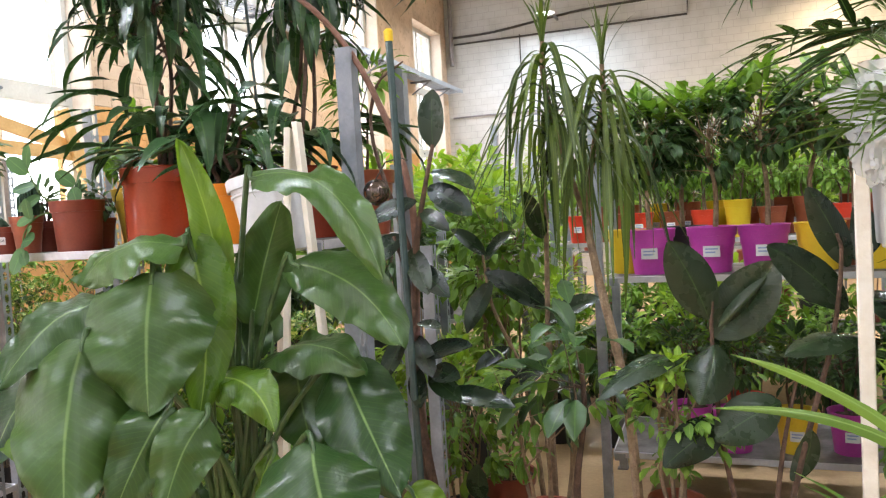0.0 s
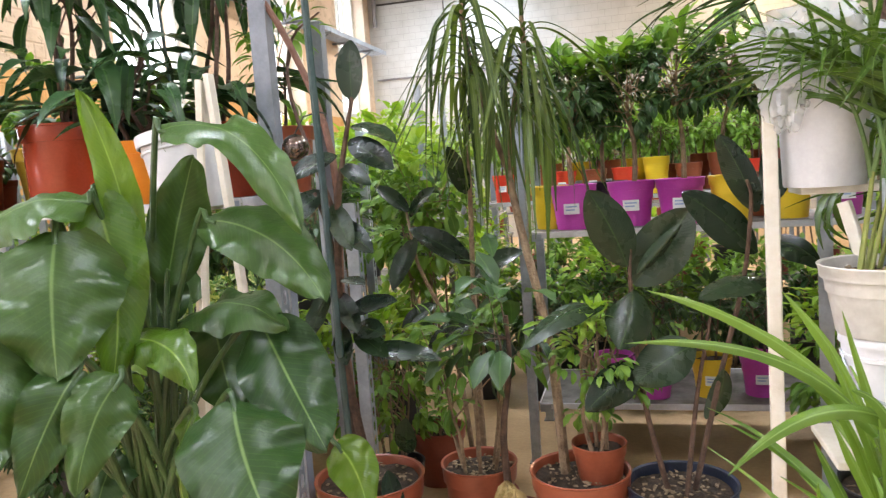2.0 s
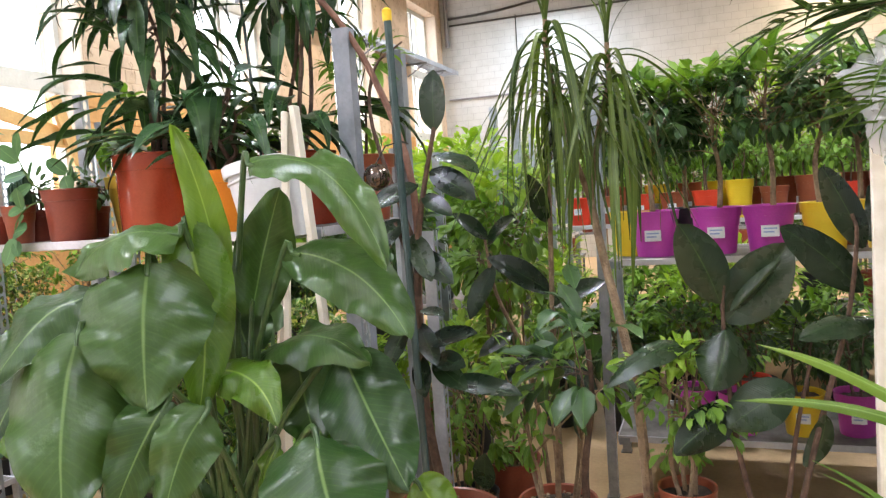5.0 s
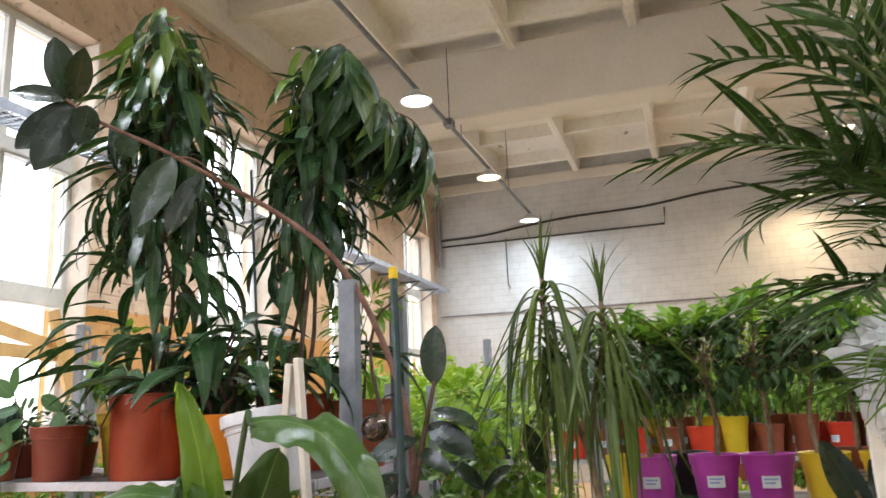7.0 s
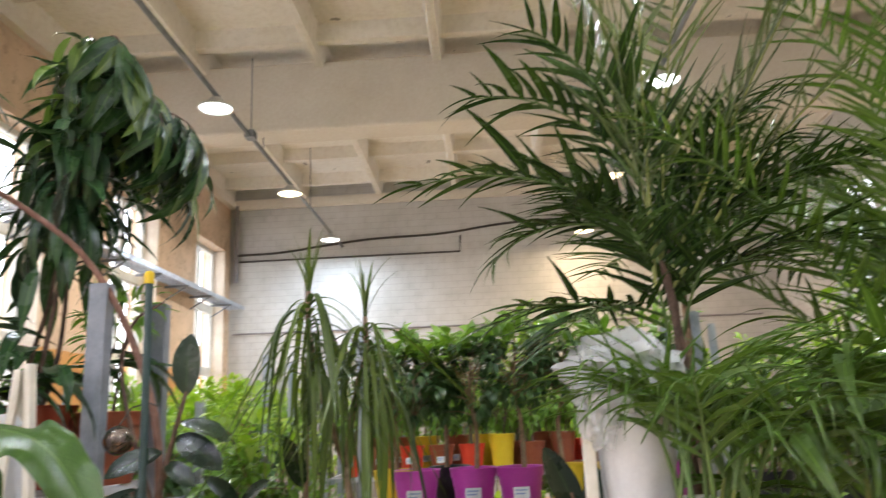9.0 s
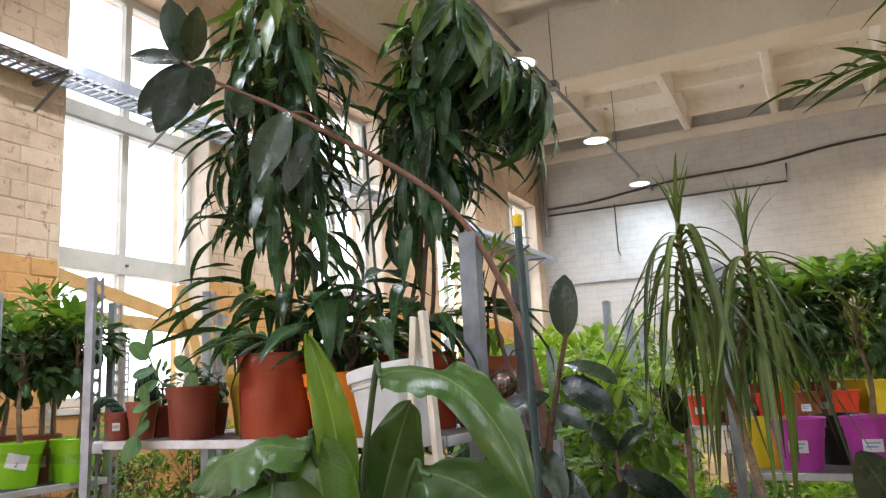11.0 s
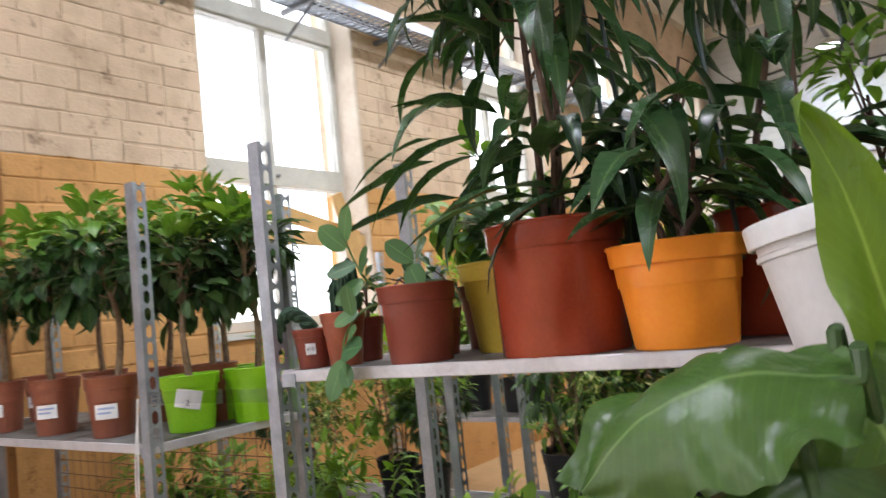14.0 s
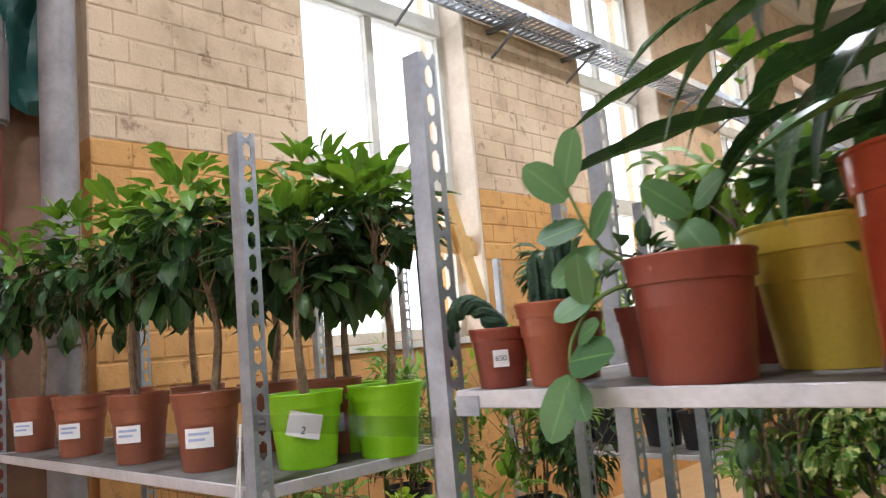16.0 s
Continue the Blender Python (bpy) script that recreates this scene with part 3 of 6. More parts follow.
while y < BACK_Y:
    vs = [(x, y + s * w, z) for x in (-5.2, EAST_X) for s, w, z in ((-1, 0.16, RIB_Z + 0.345), (-1, 0.07, RIB_Z + 0.13), (1, 0.07, RIB_Z + 0.13), (1, 0.16, RIB_Z + 0.345))]
    g.add(vs, [(0, 1, 5, 4), (1, 2, 6, 5), (2, 3, 7, 6), (0, 3, 2, 1), (4, 5, 6, 7)])
    y += 1.48
ceiling = structure("ceiling", g, CEIL, "cream-painted ribbed concrete ceiling slabs")
for by in (-2.4, 3.7, 9.75):
    bevel(structure("beam_ceiling", Geo().box(-5.09, EAST_X, by, by + 0.5, 5.5, RIB_Z + 0.1), BEAM, "cream-painted deep concrete ceiling beam"), 0.03)
structure("cornice", Geo().box(WALL_X, WALL_X + 0.12, BRICK_Y0, BACK_Y, 6.25, 6.4), BEAM, "painted concrete ledge at the wall head")
structure("cornice_north", Geo().box(WALL_X + 0.12, EAST_X, BACK_Y - 0.1, BACK_Y, 6.22, 6.42), BEAM, "painted concrete ledge at the wall head")

# services on the walls
conduit = thing("lamp_conduit", "grey steel conduit running beneath the ceiling", "conduit")
part("pipe", Geo().tube([(-2.65, SOUTH_Y, 5.3), (-2.65, 4, 5.3), (-2.65, 9, 5.29), (-2.65, BACK_Y, 5.3)], 0.028, 8), STEEL_DARK, conduit)
for hy in (-1.2, 2.4, 6.0, 9.4, 9.95, 12.8):
    part("hanger", Geo().tube([(-2.65, hy, 5.3), (-2.65, hy, 5.52 if 9.7 < hy < 10.3 else 6.42)], 0.008, 6), STEEL_DARK, conduit)
part("junction_box", Geo().box(-2.71, -2.59, 9.3, 9.46, 5.26, 5.36), STEEL_DARK, conduit)
conduit2 = thing("lamp_conduit", "grey steel conduit running beneath the ceiling", "conduit")
part("pipe", Geo().tube([(2.4, SOUTH_Y, 5.3), (2.4, BACK_Y, 5.3)], 0.028, 8), STEEL_DARK, conduit2)
for i, (lx, ly, lz, warm) in enumerate(LAMPS):
    lamp = thing("high_bay_lamp", ("warm" if warm else "cool") + " white round ceiling lamp, switched on", "ceiling lamp", pose(lx, ly, lz), "ceiling lamps")
    part("housing", Geo().lathe([(0.0, 0.1), (0.07, 0.1), (0.09, 0.06), (0.19, 0.0), (0.2, -0.03), (0.185, -0.03), (0.17, -0.01), (0, -0.01)], 24), FRAME, lamp)
    part("diffuser", Geo().lathe([(0.0, -0.035), (0.12, -0.034), (0.176, -0.022), (0.18, -0.012)], 24), GLOW["warm" if warm else "cool"], lamp)
    part("stem", Geo().tube([(0, 0, 0.1), (0, 0, 0.15)], 0.02, 8), STEEL_DARK, lamp)

tray = thing("cable_tray", "perforated galvanised cable tray on wall brackets", "cable tray")
for x0 in (-5.02, -4.72):
    part("side_rail", Geo().box(x0, x0 + 0.012, 2.9, 15.6, 3.98, 4.06), STEEL, tray)
g = Geo()
y = 2.95
while y < 15.5:
    g.box(-5.008, -4.72, y, y + 0.025, 3.985, 3.992)
    y += 0.075
for x0 in (-4.95, -4.9, -4.85, -4.8, -4.76):
    g.box(x0, x0 + 0.014, 2.95, 15.55, 3.993, 3.998)
part("mesh_bottom", g, STEEL, tray, smooth=False)
part("cable", Geo().tube([(-4.9 + 0.03 * math.sin(k), 2.9 + k * 0.7, 4.02) for k in range(18)], 0.02, 6), CABLE, tray)
y = 3.9
while y < 15.4:
    br = thing("wall_bracket", "dark steel triangular bracket under the cable tray", "bracket", pose(WALL_X, y, 3.975), "tray brackets")
    part("arm", Geo().box(0.0, 0.42, -0.018, 0.018, -0.035, 0), STEEL_DARK, br)
    part("strut", Geo().tube([(0.02, 0, -0.24), (0.36, 0, -0.04)], 0.014, 6), STEEL_DARK, br)
    y += 1.08

wires = thing("wall_wiring", "sagging black cables clipped along the end wall", "cable")
part("upper_cable", Geo().tube(spline([(-5.0, BACK_Y - 0.04, 5.2), (-4.0, BACK_Y - 0.03, 5.22), (-3.0, BACK_Y - 0.03, 5.33), (-2.0, BACK_Y - 0.03, 5.42), (-0.5, BACK_Y - 0.03, 5.46), (1.0, BACK_Y - 0.03, 5.62), (3, BACK_Y - 0.03, 5.66), (6, BACK_Y - 0.03, 5.72)], 6), 0.025, 6), CABLE, wires)
part("lower_cable", Geo().tube([(-4.9, BACK_Y - 0.03, 5.06), (-0.12, BACK_Y - 0.03, 5.05), (-0.1, BACK_Y - 0.03, 5.4)], 0.02, 6), CABLE, wires)
part("middle_pipe", Geo().tube([(-5.0, BACK_Y - 0.03, 3.5), (6, BACK_Y - 0.03, 3.42)], 0.018, 6), DUCT, wires)
part("drop_cable", Geo().tube([(-3.45, BACK_Y - 0.03, 5.1), (-3.45, BACK_Y - 0.03, 4.1), (-3.4, BACK_Y - 0.04, 4.0)], 0.012, 6), CABLE, wires)
part("riser", Geo().tube([(-4.95, BACK_Y - 0.08, 4.6), (-4.95, BACK_Y - 0.08, 6.3)], 0.045, 10), DUCT, wires)

soil_pipe = thing("vertical_pipe", "thick grey vertical drain pipe against the wall", "pipe", pose(-5.02, 2.68, 0))
part("pipe", Geo().tube([(0, 0, 0), (0, 0, TOP - 0.6)], 0.082, 20), DUCT, soil_pipe)
for z in (1.6, 3.75, 5.6):
    part("coupling", Geo().lathe([(0.082, 0), (0.098, 0.01), (0.098, 0.11), (0.082, 0.12)], 20, (0, 0, z)), DUCT, soil_pipe)
duct = thing("bent_duct", "grey swan-neck duct above an oxide-red pipe", "duct", pose(-5.25, 2.45, 0))
part("bend", Geo().tube(spline([(0, 0, 2.65), (0, 0, 3.1), (-0.05, -0.08, 3.38), (-0.1, -0.28, 3.52), (-0.12, -0.7, 3.5)], 6), 0.075, 14), DUCT, duct)
part("riser", Geo().tube([(0, 0, 0), (0, 0, 2.66)], 0.055, 12), REDPIPE, duct)
part("collar", Geo().lathe([(0.075, 0), (0.088, 0.01), (0.088, 0.4), (0.075, 0.41)], 16, (0, 0, 2.66)), DUCT, duct)
pole = thing("leaning_pole", "pale wooden pole leaning against the recess", "pole")
part("pole", Geo().tube([(-5.1, 2.0, 0.0), (-5.32, 2.3, 3.3)], 0.022, 8), YELLOWWOOD, pole)


def tarp(name, label, c, w, h):
    """Crumpled hanging sheet."""
    t = thing(name, label, "tarpaulin", pose(*c))
    vs, fs, n = [], [], 26
    for j in range(n + 1):
        for i in range(n + 1):
            u, v = i / n - 0.5, j / n
            p = Vector((0.0, u * w * (1 - 0.25 * v + 0.12 * math.sin(6 * v)), -v * h))
            q = p * 4.0
            p.x += 0.12 * noise.noise(q) + 0.06 * noise.noise(q * 3.1) + 0.05 * math.sin(u * 22 + 3 * v)
            vs.append(p)
    for j in range(n):
        for i in range(n):
            k = j * (n + 1) + i
            fs.append((k, k + 1, k + n + 2, k + n + 1))
    part("sheet", Geo().add(vs, fs), TARP, t)
    return t


tarp("hanging_tarp", "dark green crumpled tarpaulin hung in the recess", (-5.43, 2.35, 4.4), 1.35, 1.6)

# timber braces inside the first window
brace = thing("timber_brace", "raw pine boards braced across the window", "board", pose(WALL_X - 0.12, 0, 0))
for (y0, z0), (y1, z1) in (((4.16, 2.55), (5.75, 2.2)), ((4.16, 2.22), (5.75, 2.16)), ((5.42, 2.55), (5.7, 1.75))):
    d = Vector((0, y1 - y0, z1 - z0))
    bevel(part("board", Geo().box(-0.02, 0.02, 0, d.length, -0.055, 0.055), YELLOWWOOD, brace, m=pose(0.0 if z1 > 2.17 else 0.045 if z1 > 2 else 0.09, y0, z0, math.degrees(math.atan2(d.z, d.y)), 0, 0)), 0.004)

# ---------------------------------------------------------------- racks
def post_mesh(h, name="post"):
    """Steel angle: one plain flange, one flange pierced by slots behind its inner edge."""
    g, t, w = Geo(), 0.0025, 0.042
    g.box(t - w, t, -t, 0, 0, h)
    g.box(0, t, 0, t, 0, h)
    g.box(0, t, t, 0.011, 0, h)
    g.box(0, t, 0.031, w, 0, h)
    z = 0.0
    while z < h - 0.01:
        g.box(0, t, 0.011, 0.031, z, min(z + 0.012, h))
        for z0, z1, a in ((z + 0.012, z + 0.017, 0.005), (z + 0.047, z + 0.052, 0.005)):
            if z1 < h:
                g.box(0, t, 0.011, 0.011 + a, z0, z1)
                g.box(0, t, 0.031 - a, 0.031, z0, z1)
        z += 0.052
    return g.mesh(name, STEEL, False)


def plain_post(h):
    """Steel angle with both flanges unpierced on the outside."""
    return Geo().box(-0.008, 0.047, -0.0025, 0, 0, h).box(0.0445, 0.047, 0, 0.045, 0, h).box(-0.008, -0.0055, 0, 0.012, 0, h).mesh("post", STEEL_DULL, False)


PLAIN = {h: plain_post(h) for h in (2.0, 1.35, 1.7)}
POSTS = {2.0: post_mesh(2.0), 1.35: post_mesh(1.35), 1.7: post_mesh(1.7)}


def rack(x0, x1, y0, y1, levels, h=2.0, label="galvanised slotted-angle rack with white shelves", lip=0.027, right=POSTS, inset=0.0):
    """Rack: four angle posts with foot plates, shelves with folded lips, corner plates."""
    r = thing("plant_rack", label, "rack", pose(x0, y0, 0), "plant racks")
    w, d = x1 - x0, y1 - y0
    for px, py, rz, kind in ((-0.012, 0, 0, POSTS), (w, inset, 0, right), (w, d, 0, right), (-0.012, d, 0, POSTS)):
        p = part("post", kind[h], None, r, m=pose(px, py + (-0.007 if py == 0 else 0.008), 0, 0, 0, rz))
        part("foot", Geo().box(-0.05, 0.006, -0.006, 0.045, 0, 0.006), STEEL_DARK, p)
    for z in levels:
        g = Geo()
        g.box(0.004, w - 0.004, 0.004, d - 0.004, z - 0.004, z)
        s = part("shelf", g, SHELF_TOP, r, "dark grey-brown mottled shelf top", smooth=False)
        for a in ((0.004, w - 0.004, -0.004, 0.004), (0.004, w - 0.004, d - 0.004, d + 0.004), (-0.001, 0.006, 0.006, d - 0.006), (w - 0.006, w + 0.001, 0.006, d - 0.006)):
            bevel(part("lip", Geo().box(*a, z - lip, z + 0.002), SHELF, s), 0.002, 1)
        for px in (0.006, w - 0.056):
            part("bracket_plate", Geo().box(px, px + 0.05, -0.007, -0.0045, z - lip - 0.012, z - 0.006), STEEL, s)
    return r


rack(-2.35, -0.925, 2.345, 2.92, (1.398,), right=PLAIN, inset=0.155)
rack(-4.75, -2.94, 2.33, 2.9, (1.2, 0.3), label="galvanised slotted-angle rack with a worn white shelf")
rack(-0.3, 1.25, 3.85, 4.45, (1.12, 0.3))
rack(-0.74, 0.74, 2.2, 2.78, (0.25,), 1.35, "low galvanised rack holding large potted plants")
rack(-0.9, 1.6, 5.8, 6.4, (1.18, 0.3))
rack(-2.75, -1.2, 3.6, 4.15, (0.62,), 1.7)
rack(-4.5, -3.0, 3.7, 4.3, (0.55,))
rack(-2.9, -1.1, 5.0, 5.6, (0.75,))
rack(-4.6, -3.1, 5.3, 5.9, (0.75,))
rack(-3.4, -1.4, 6.8, 7.4, (0.85,))
rack(-0.6, 1.6, 7.8, 8.4, (1.0,))
rack(1.5, 3.2, 4.4, 5.0, (1.0, 0.3))
rack(-3.6, -1.4, 9.2, 9.8, (0.9,))

# ---------------------------------------------------------------- pots
def pot_geo(r, h, base=0.74, rim=0.2, lip=0.05, n=32, thick=0.05):
    """Tapered nursery pot: stepped rim band, rounded lip, inner wall, floor."""
    rb, rs = r * base, h * (1 - rim)
    rm = rb + (r * 0.93 - rb) * (1 - rim)
    prof = [(0, 0.004), (rb * 0.9, 0.004), (rb * 0.93, 0), (rb * 0.985, 0.001), (rb, 0.006), (rm, rs - 0.003), (rm + 0.001, rs), (r * 0.962, rs + 0.0005), (r * 0.97, rs + 0.004),
            (r * 0.99, h - 0.007), (r * 1.012, h - 0.004), (r * 1.015, h - 0.001), (r * 1.0, h + 0.001), (r * 0.95, h - 0.002), (r * 0.93, h - 0.012), (r * 0.88, h * 0.6), (0.0, h * 0.6)]
    return Geo().lathe(prof, n)


def soil_geo(r, h, n=24):
    g = Geo()
    vs, fs = [(0, 0, h - 0.02)], []
    rings = 5
    for k in range(1, rings + 1):
        for i in range(n):
            a = 2 * math.pi * i / n
            q = r * 0.9 * k / rings
            vs.append((q * math.cos(a), q * math.sin(a), h - 0.026 + 0.004 * math.sin(3 * a + k) + uni(-0.003, 0.003)))
    for i in range(n):
        fs.append((0, 1 + i, 1 + (i + 1) % n))
    for k in range(rings - 1):
        for i in range(n):
            j = (i + 1) % n
            fs.append((1 + k * n + i, 1 + (k + 1) * n + i, 1 + (k + 1) * n + j, 1 + k * n + j))
    return g.add(vs, fs)


def sticker(parent, r0, z, w, h, az, lines=2, tilt=0.0, text=None, base_r=None):
    """Paper label bent round the pot's side, with bars for its small print or words that can be read."""
    n, half = 6, w / (2 * r0)
    g = Geo()
    vs = [(r0 * math.cos(a), r0 * math.sin(a), zz) for zz in (z - h / 2, z + h / 2) for a in [half * (2 * i / n - 1) for i in range(n + 1)]]
    vs += [(x * 0.985, y * 0.985, zz) for x, y, zz in vs]
    m = n + 1
    fs = [(i, i + 1, m + i + 1, m + i) for i in range(n)] + [(2 * m + i + 1, 2 * m + i, 3 * m + i, 3 * m + i + 1) for i in range(n)]
    lab = part("label", g.add(vs, fs), PAPER, parent, "small white paper label", m=pose(0, 0, 0, 0, 0, az) @ Matrix.Translation((0.0006, 0, z)) @ pose(0, 0, 0, tilt) @ Matrix.Translation((0, 0, -z)))
    if text:
        for k, (s, size, dz, mat) in enumerate(text):
            f = bpy.data.curves.new("print", "FONT")
            f.body, f.size, f.align_x, f.align_y, f.extrude = s, size, "CENTER", "CENTER", 0.0003
            o = new("print_curve", f)
            bpy.context.view_layer.update()
            me = bpy.data.meshes.new_from_object(o.evaluated_get(bpy.context.evaluated_depsgraph_get()))
            bpy.data.objects.remove(o)
            me.materials.clear()
            me.materials.append(mat)
            part("print", me, None, lab, m=pose(r0 + 0.0022, 0, z + dz, 90, 0, 90))
    else:
        for k in range(lines):
            zz = z + h * (0.22 - 0.3 * k)
            a = half * 0.72
            vs = [((r0 + 0.0012) * math.cos(t), (r0 + 0.0012) * math.sin(t), q) for q in (zz - h * 0.07, zz + h * 0.07) for t in (-a, -a / 3, a / 3, a * (1 - 0.4 * k))]
            part("print", Geo().add(vs, [(i, i + 1, i + 5, i + 4) for i in range(3)]), PRINT, lab)
    return lab


POT_CACHE = {}


def pot(parent, mat, r, h, base=0.74, rim=0.2, m=None, label=""):
    """Pot and its soil as parts of a plant."""
    key = (mat.name, round(r, 3), round(h, 3), base, rim)
    if key not in POT_CACHE:
        POT_CACHE[key] = (pot_geo(r, h, base, rim).mesh("pot", mat), soil_geo(r, h).mesh("soil", SOIL))
    p = part("pot", POT_CACHE[key][0], None, parent, label, m=m)
    part("soil", POT_CACHE[key][1], None, p)
    if r > 0.1:
        g, rr = Geo(), random.Random(int(r * 1000 + h * 777))
        for k in range(90):
            a, q, s = rr.uniform(0, 6.28), r * 0.86 * rr.random() ** 0.6, rr.uniform(0.0015, 0.0045)
            m = Matrix.Translation((q * math.cos(a), q * math.sin(a), h - 0.02)) @ Matrix.Rotation(rr.uniform(0, 6.28), 4, "Z") @ Matrix.Rotation(rr.uniform(-0.5, 0.5), 4, "X")
            g.box(-s * 1.8, s * 1.8, -s, s, -s * 0.4, s * 0.4, m)
        tagged(part("litter", g, LITTER, p, "dry bark chips and fallen bits", smooth=False), kind="stuff")
    return p

# ---------------------------------------------------------------- plants
def leaf_set(shape, width, mat, droops, fold=0.25, wave=0.0, nv=6, nu=2, twist=0.0, name="leaf", early=1.0):
    out = []
    for k, d in enumerate(droops):
        a = leaf_arrays(shape, width, d, fold, wave, nv, nu, twist * (1 if k % 2 else -1), k * 1.7, early)
        out.append(mesh_uv(name, *a, mat))
    return out


def span(me, base, tip, up=(0, -0.6, 0.8)):
    """The pose that lays a leaf mesh from base to tip."""
    n = len(me.vertices)
    last = [v.co for v in me.vertices if v.index >= n - 3]
    c = sum(last, Vector()) / len(last)
    d = Vector(tip) - Vector(base)
    phi = math.atan2(c.z, c.y)
    return aim(base, d, up, d.length / c.length) @ Matrix.Rotation(-phi, 4, "X")


def laid(parent, me, base, tip, up=(0, -0.6, 0.8), wide=1.0, name="leaf", label=""):
    ob = new(name, me)
    ob.parent = parent
    ob.matrix_basis = parent.matrix_basis.inverted() @ span(me, base, tip, up) @ Matrix.Diagonal((wide, 1, 1, 1))
    return tagged(ob, label)


def stem(parent, pts, radii, mat=None, name="stem", n=7, smooth=4):
    """A stem through places of the hall, as a part of a plant that stands upright at its own place."""
    inv = parent.matrix_basis.inverted()
    pts = spline([inv @ Vector(p) for p in pts], smooth) if smooth else [inv @ Vector(p) for p in pts]
    if isinstance(radii, tuple):
        radii = [radii[0] + (radii[1] - radii[0]) * i / (len(pts) - 1) for i in range(len(pts))]
    return part(name, Geo().tube(pts, radii, n), mat or DARKBARK, parent)


def bare(name, label, x, y, z, category="plant", group=""):
    return thing(name, label, category, pose(x, y, z), group)


# --- figs with narrow drooping leaves
ALII_LEAVES = leaf_set("lance", 0.118, ALII, (0.4, 0.8, 1.2, 1.6), 0.35, 0.15, 7, 2, 0.25)

ALII_FRESH = leaf_set("lance", 0.13, ALII_NEW, (0.4, 0.9), 0.35, 0.15, 7, 2, 0.25)


def narrow_fig(x, y, z, label, r, h, top, spread, count, mat, seed, lean=(0, 0), low=0.16, skirt=14, limbs=0, clear=0.26):
    global rng
    rng = np.random.default_rng(seed)
    p = bare("narrow_leaf_fig", label, x, y, z)
    pot(p, mat, r, h, 0.74 if mat is ORANGE else 0.9)
    poses, fresh = [], []
    for s in range(3):
        a = 2.1 * s + seed
        pts = [Vector((0.02 * math.cos(a), 0.02 * math.sin(a), h * 0.85))]
        hs = (top - z) * (1.0, 0.93, 0.85)[s]
        for k in range(1, 7):
            f = k / 6
            pts.append(Vector((0.05 * math.cos(a + f) * (1 - f) + lean[0] * f + uni(-0.02, 0.02), 0.05 * math.sin(a + f) * (1 - f) + lean[1] * f + uni(-0.02, 0.02), h * 0.85 + (hs - h * 0.85) * f)))
        cl = spline(pts, 4)
        part("stem", Geo().tube(cl, [0.009 - 0.006 * i / len(cl) for i in range(len(cl))], 7), DARKBARK, p)
        for k in range(count // 3):
            f = clear + (1 - clear) * ((k + uni(0, 1)) / (count // 3)) ** 0.72
            q = cl[min(len(cl) - 1, int(f * (len(cl) - 1)))]
            az = k * 137.5 + uni(-25, 25)
            bulge = 0.35 + 0.65 * math.sin(math.pi * min(1, 0.12 + f * 0.85)) ** 0.7
            reach = spread * bulge * uni(0.25, 0.9)
            out = unit(az, 0)
            rise = uni(0.02, 0.12)
            start = q + out * reach + Vector((0, 0, rise - reach * 0.25))
            d = out * uni(0.6, 1.0) + Vector((0, 0, uni(-1.5, 0.0) if f > 0.4 else uni(-0.6, 0.3)))
            (fresh if f > 0.84 and k % 2 else poses).append(aim(start, d, (out.x * 0.6, out.y * 0.6, 1), uni(0.16, 0.27)))
            if k % 3 == 0:
                part("twig", Geo().tube([q, q + out * reach * 0.6 + Vector((0, 0, rise)), start], [0.004, 0.003, 0.002], 5), DARKBARK, p)
    # long arching lower shoots
    for k in range(skirt):
        az = 360 / skirt * k + uni(-12, 12)
        out = unit(az, 0)
        q = Vector((0, 0, h * 0.9 + uni(0.02, low)))
        for j in range(3):
            st = q + out * (0.04 + 0.1 * j) + Vector((0, 0, 0.1 * math.sin(0.5 + j * 0.7)))
            poses.append(aim(st, out + unit(az + uni(-50, 50), 0) * 0.5 + Vector((0, 0, uni(-0.25, 0.35))), (0, 0, 1), uni(0.2, 0.36)))
    # pendulous limbs on the open side
    for k in range(limbs):
        az = -35 + 100 * k / max(1, limbs - 1) + uni(-10, 10)
        out = unit(az, 0)
        q = Vector((lean[0] * 0.8, lean[1] * 0.8, h + (top - z - h) * uni(0.66, 0.92)))
        reach = uni(0.28, 0.44)
        cl = spline([q, q + out * reach * 0.5 + Vector((0, 0, 0.07)), q + out * reach * 0.85 + Vector((0, 0, 0.01)), q + out * reach + Vector((0, 0, -0.12))], 5)
        part("twig", Geo().tube(cl, [0.005 - 0.0035 * i / len(cl) for i in range(len(cl))], 5), DARKBARK, p)
        for j in range(3, len(cl)):
            for i in range(2):
                d = unit(az + uni(-110, 110), 0) * uni(0.2, 1.1) + Vector((0, 0, -1))
                (fresh if j > len(cl) - 7 and (i + j + k) % 3 == 0 else poses).append(aim(cl[j], d, (out.x, out.y, 0.3), uni(0.18, 0.28)))
    leaves(p, ALII_LEAVES, poses)
    leaves(p, ALII_FRESH, fresh)
    if count > 100:
        inner = []
        for k in range(80):
            f = clear + 0.16 + (0.84 - clear) * uni(0, 1)
            az = uni(0, 360)
            out = unit(az, 0)
            reach = spread * uni(0.15, 0.7) * (0.35 + 0.65 * math.sin(math.pi * min(1, 0.1 + f * 0.85)))
            q = Vector((lean[0] * f, lean[1] * f, h + (top - z - h) * f)) + out * reach
            inner.append(aim(q, out * uni(0.2, 0.8) + Vector((0, 0, uni(-1, 0.1))), (out.x, out.y, 0.6), uni(0.13, 0.22)))
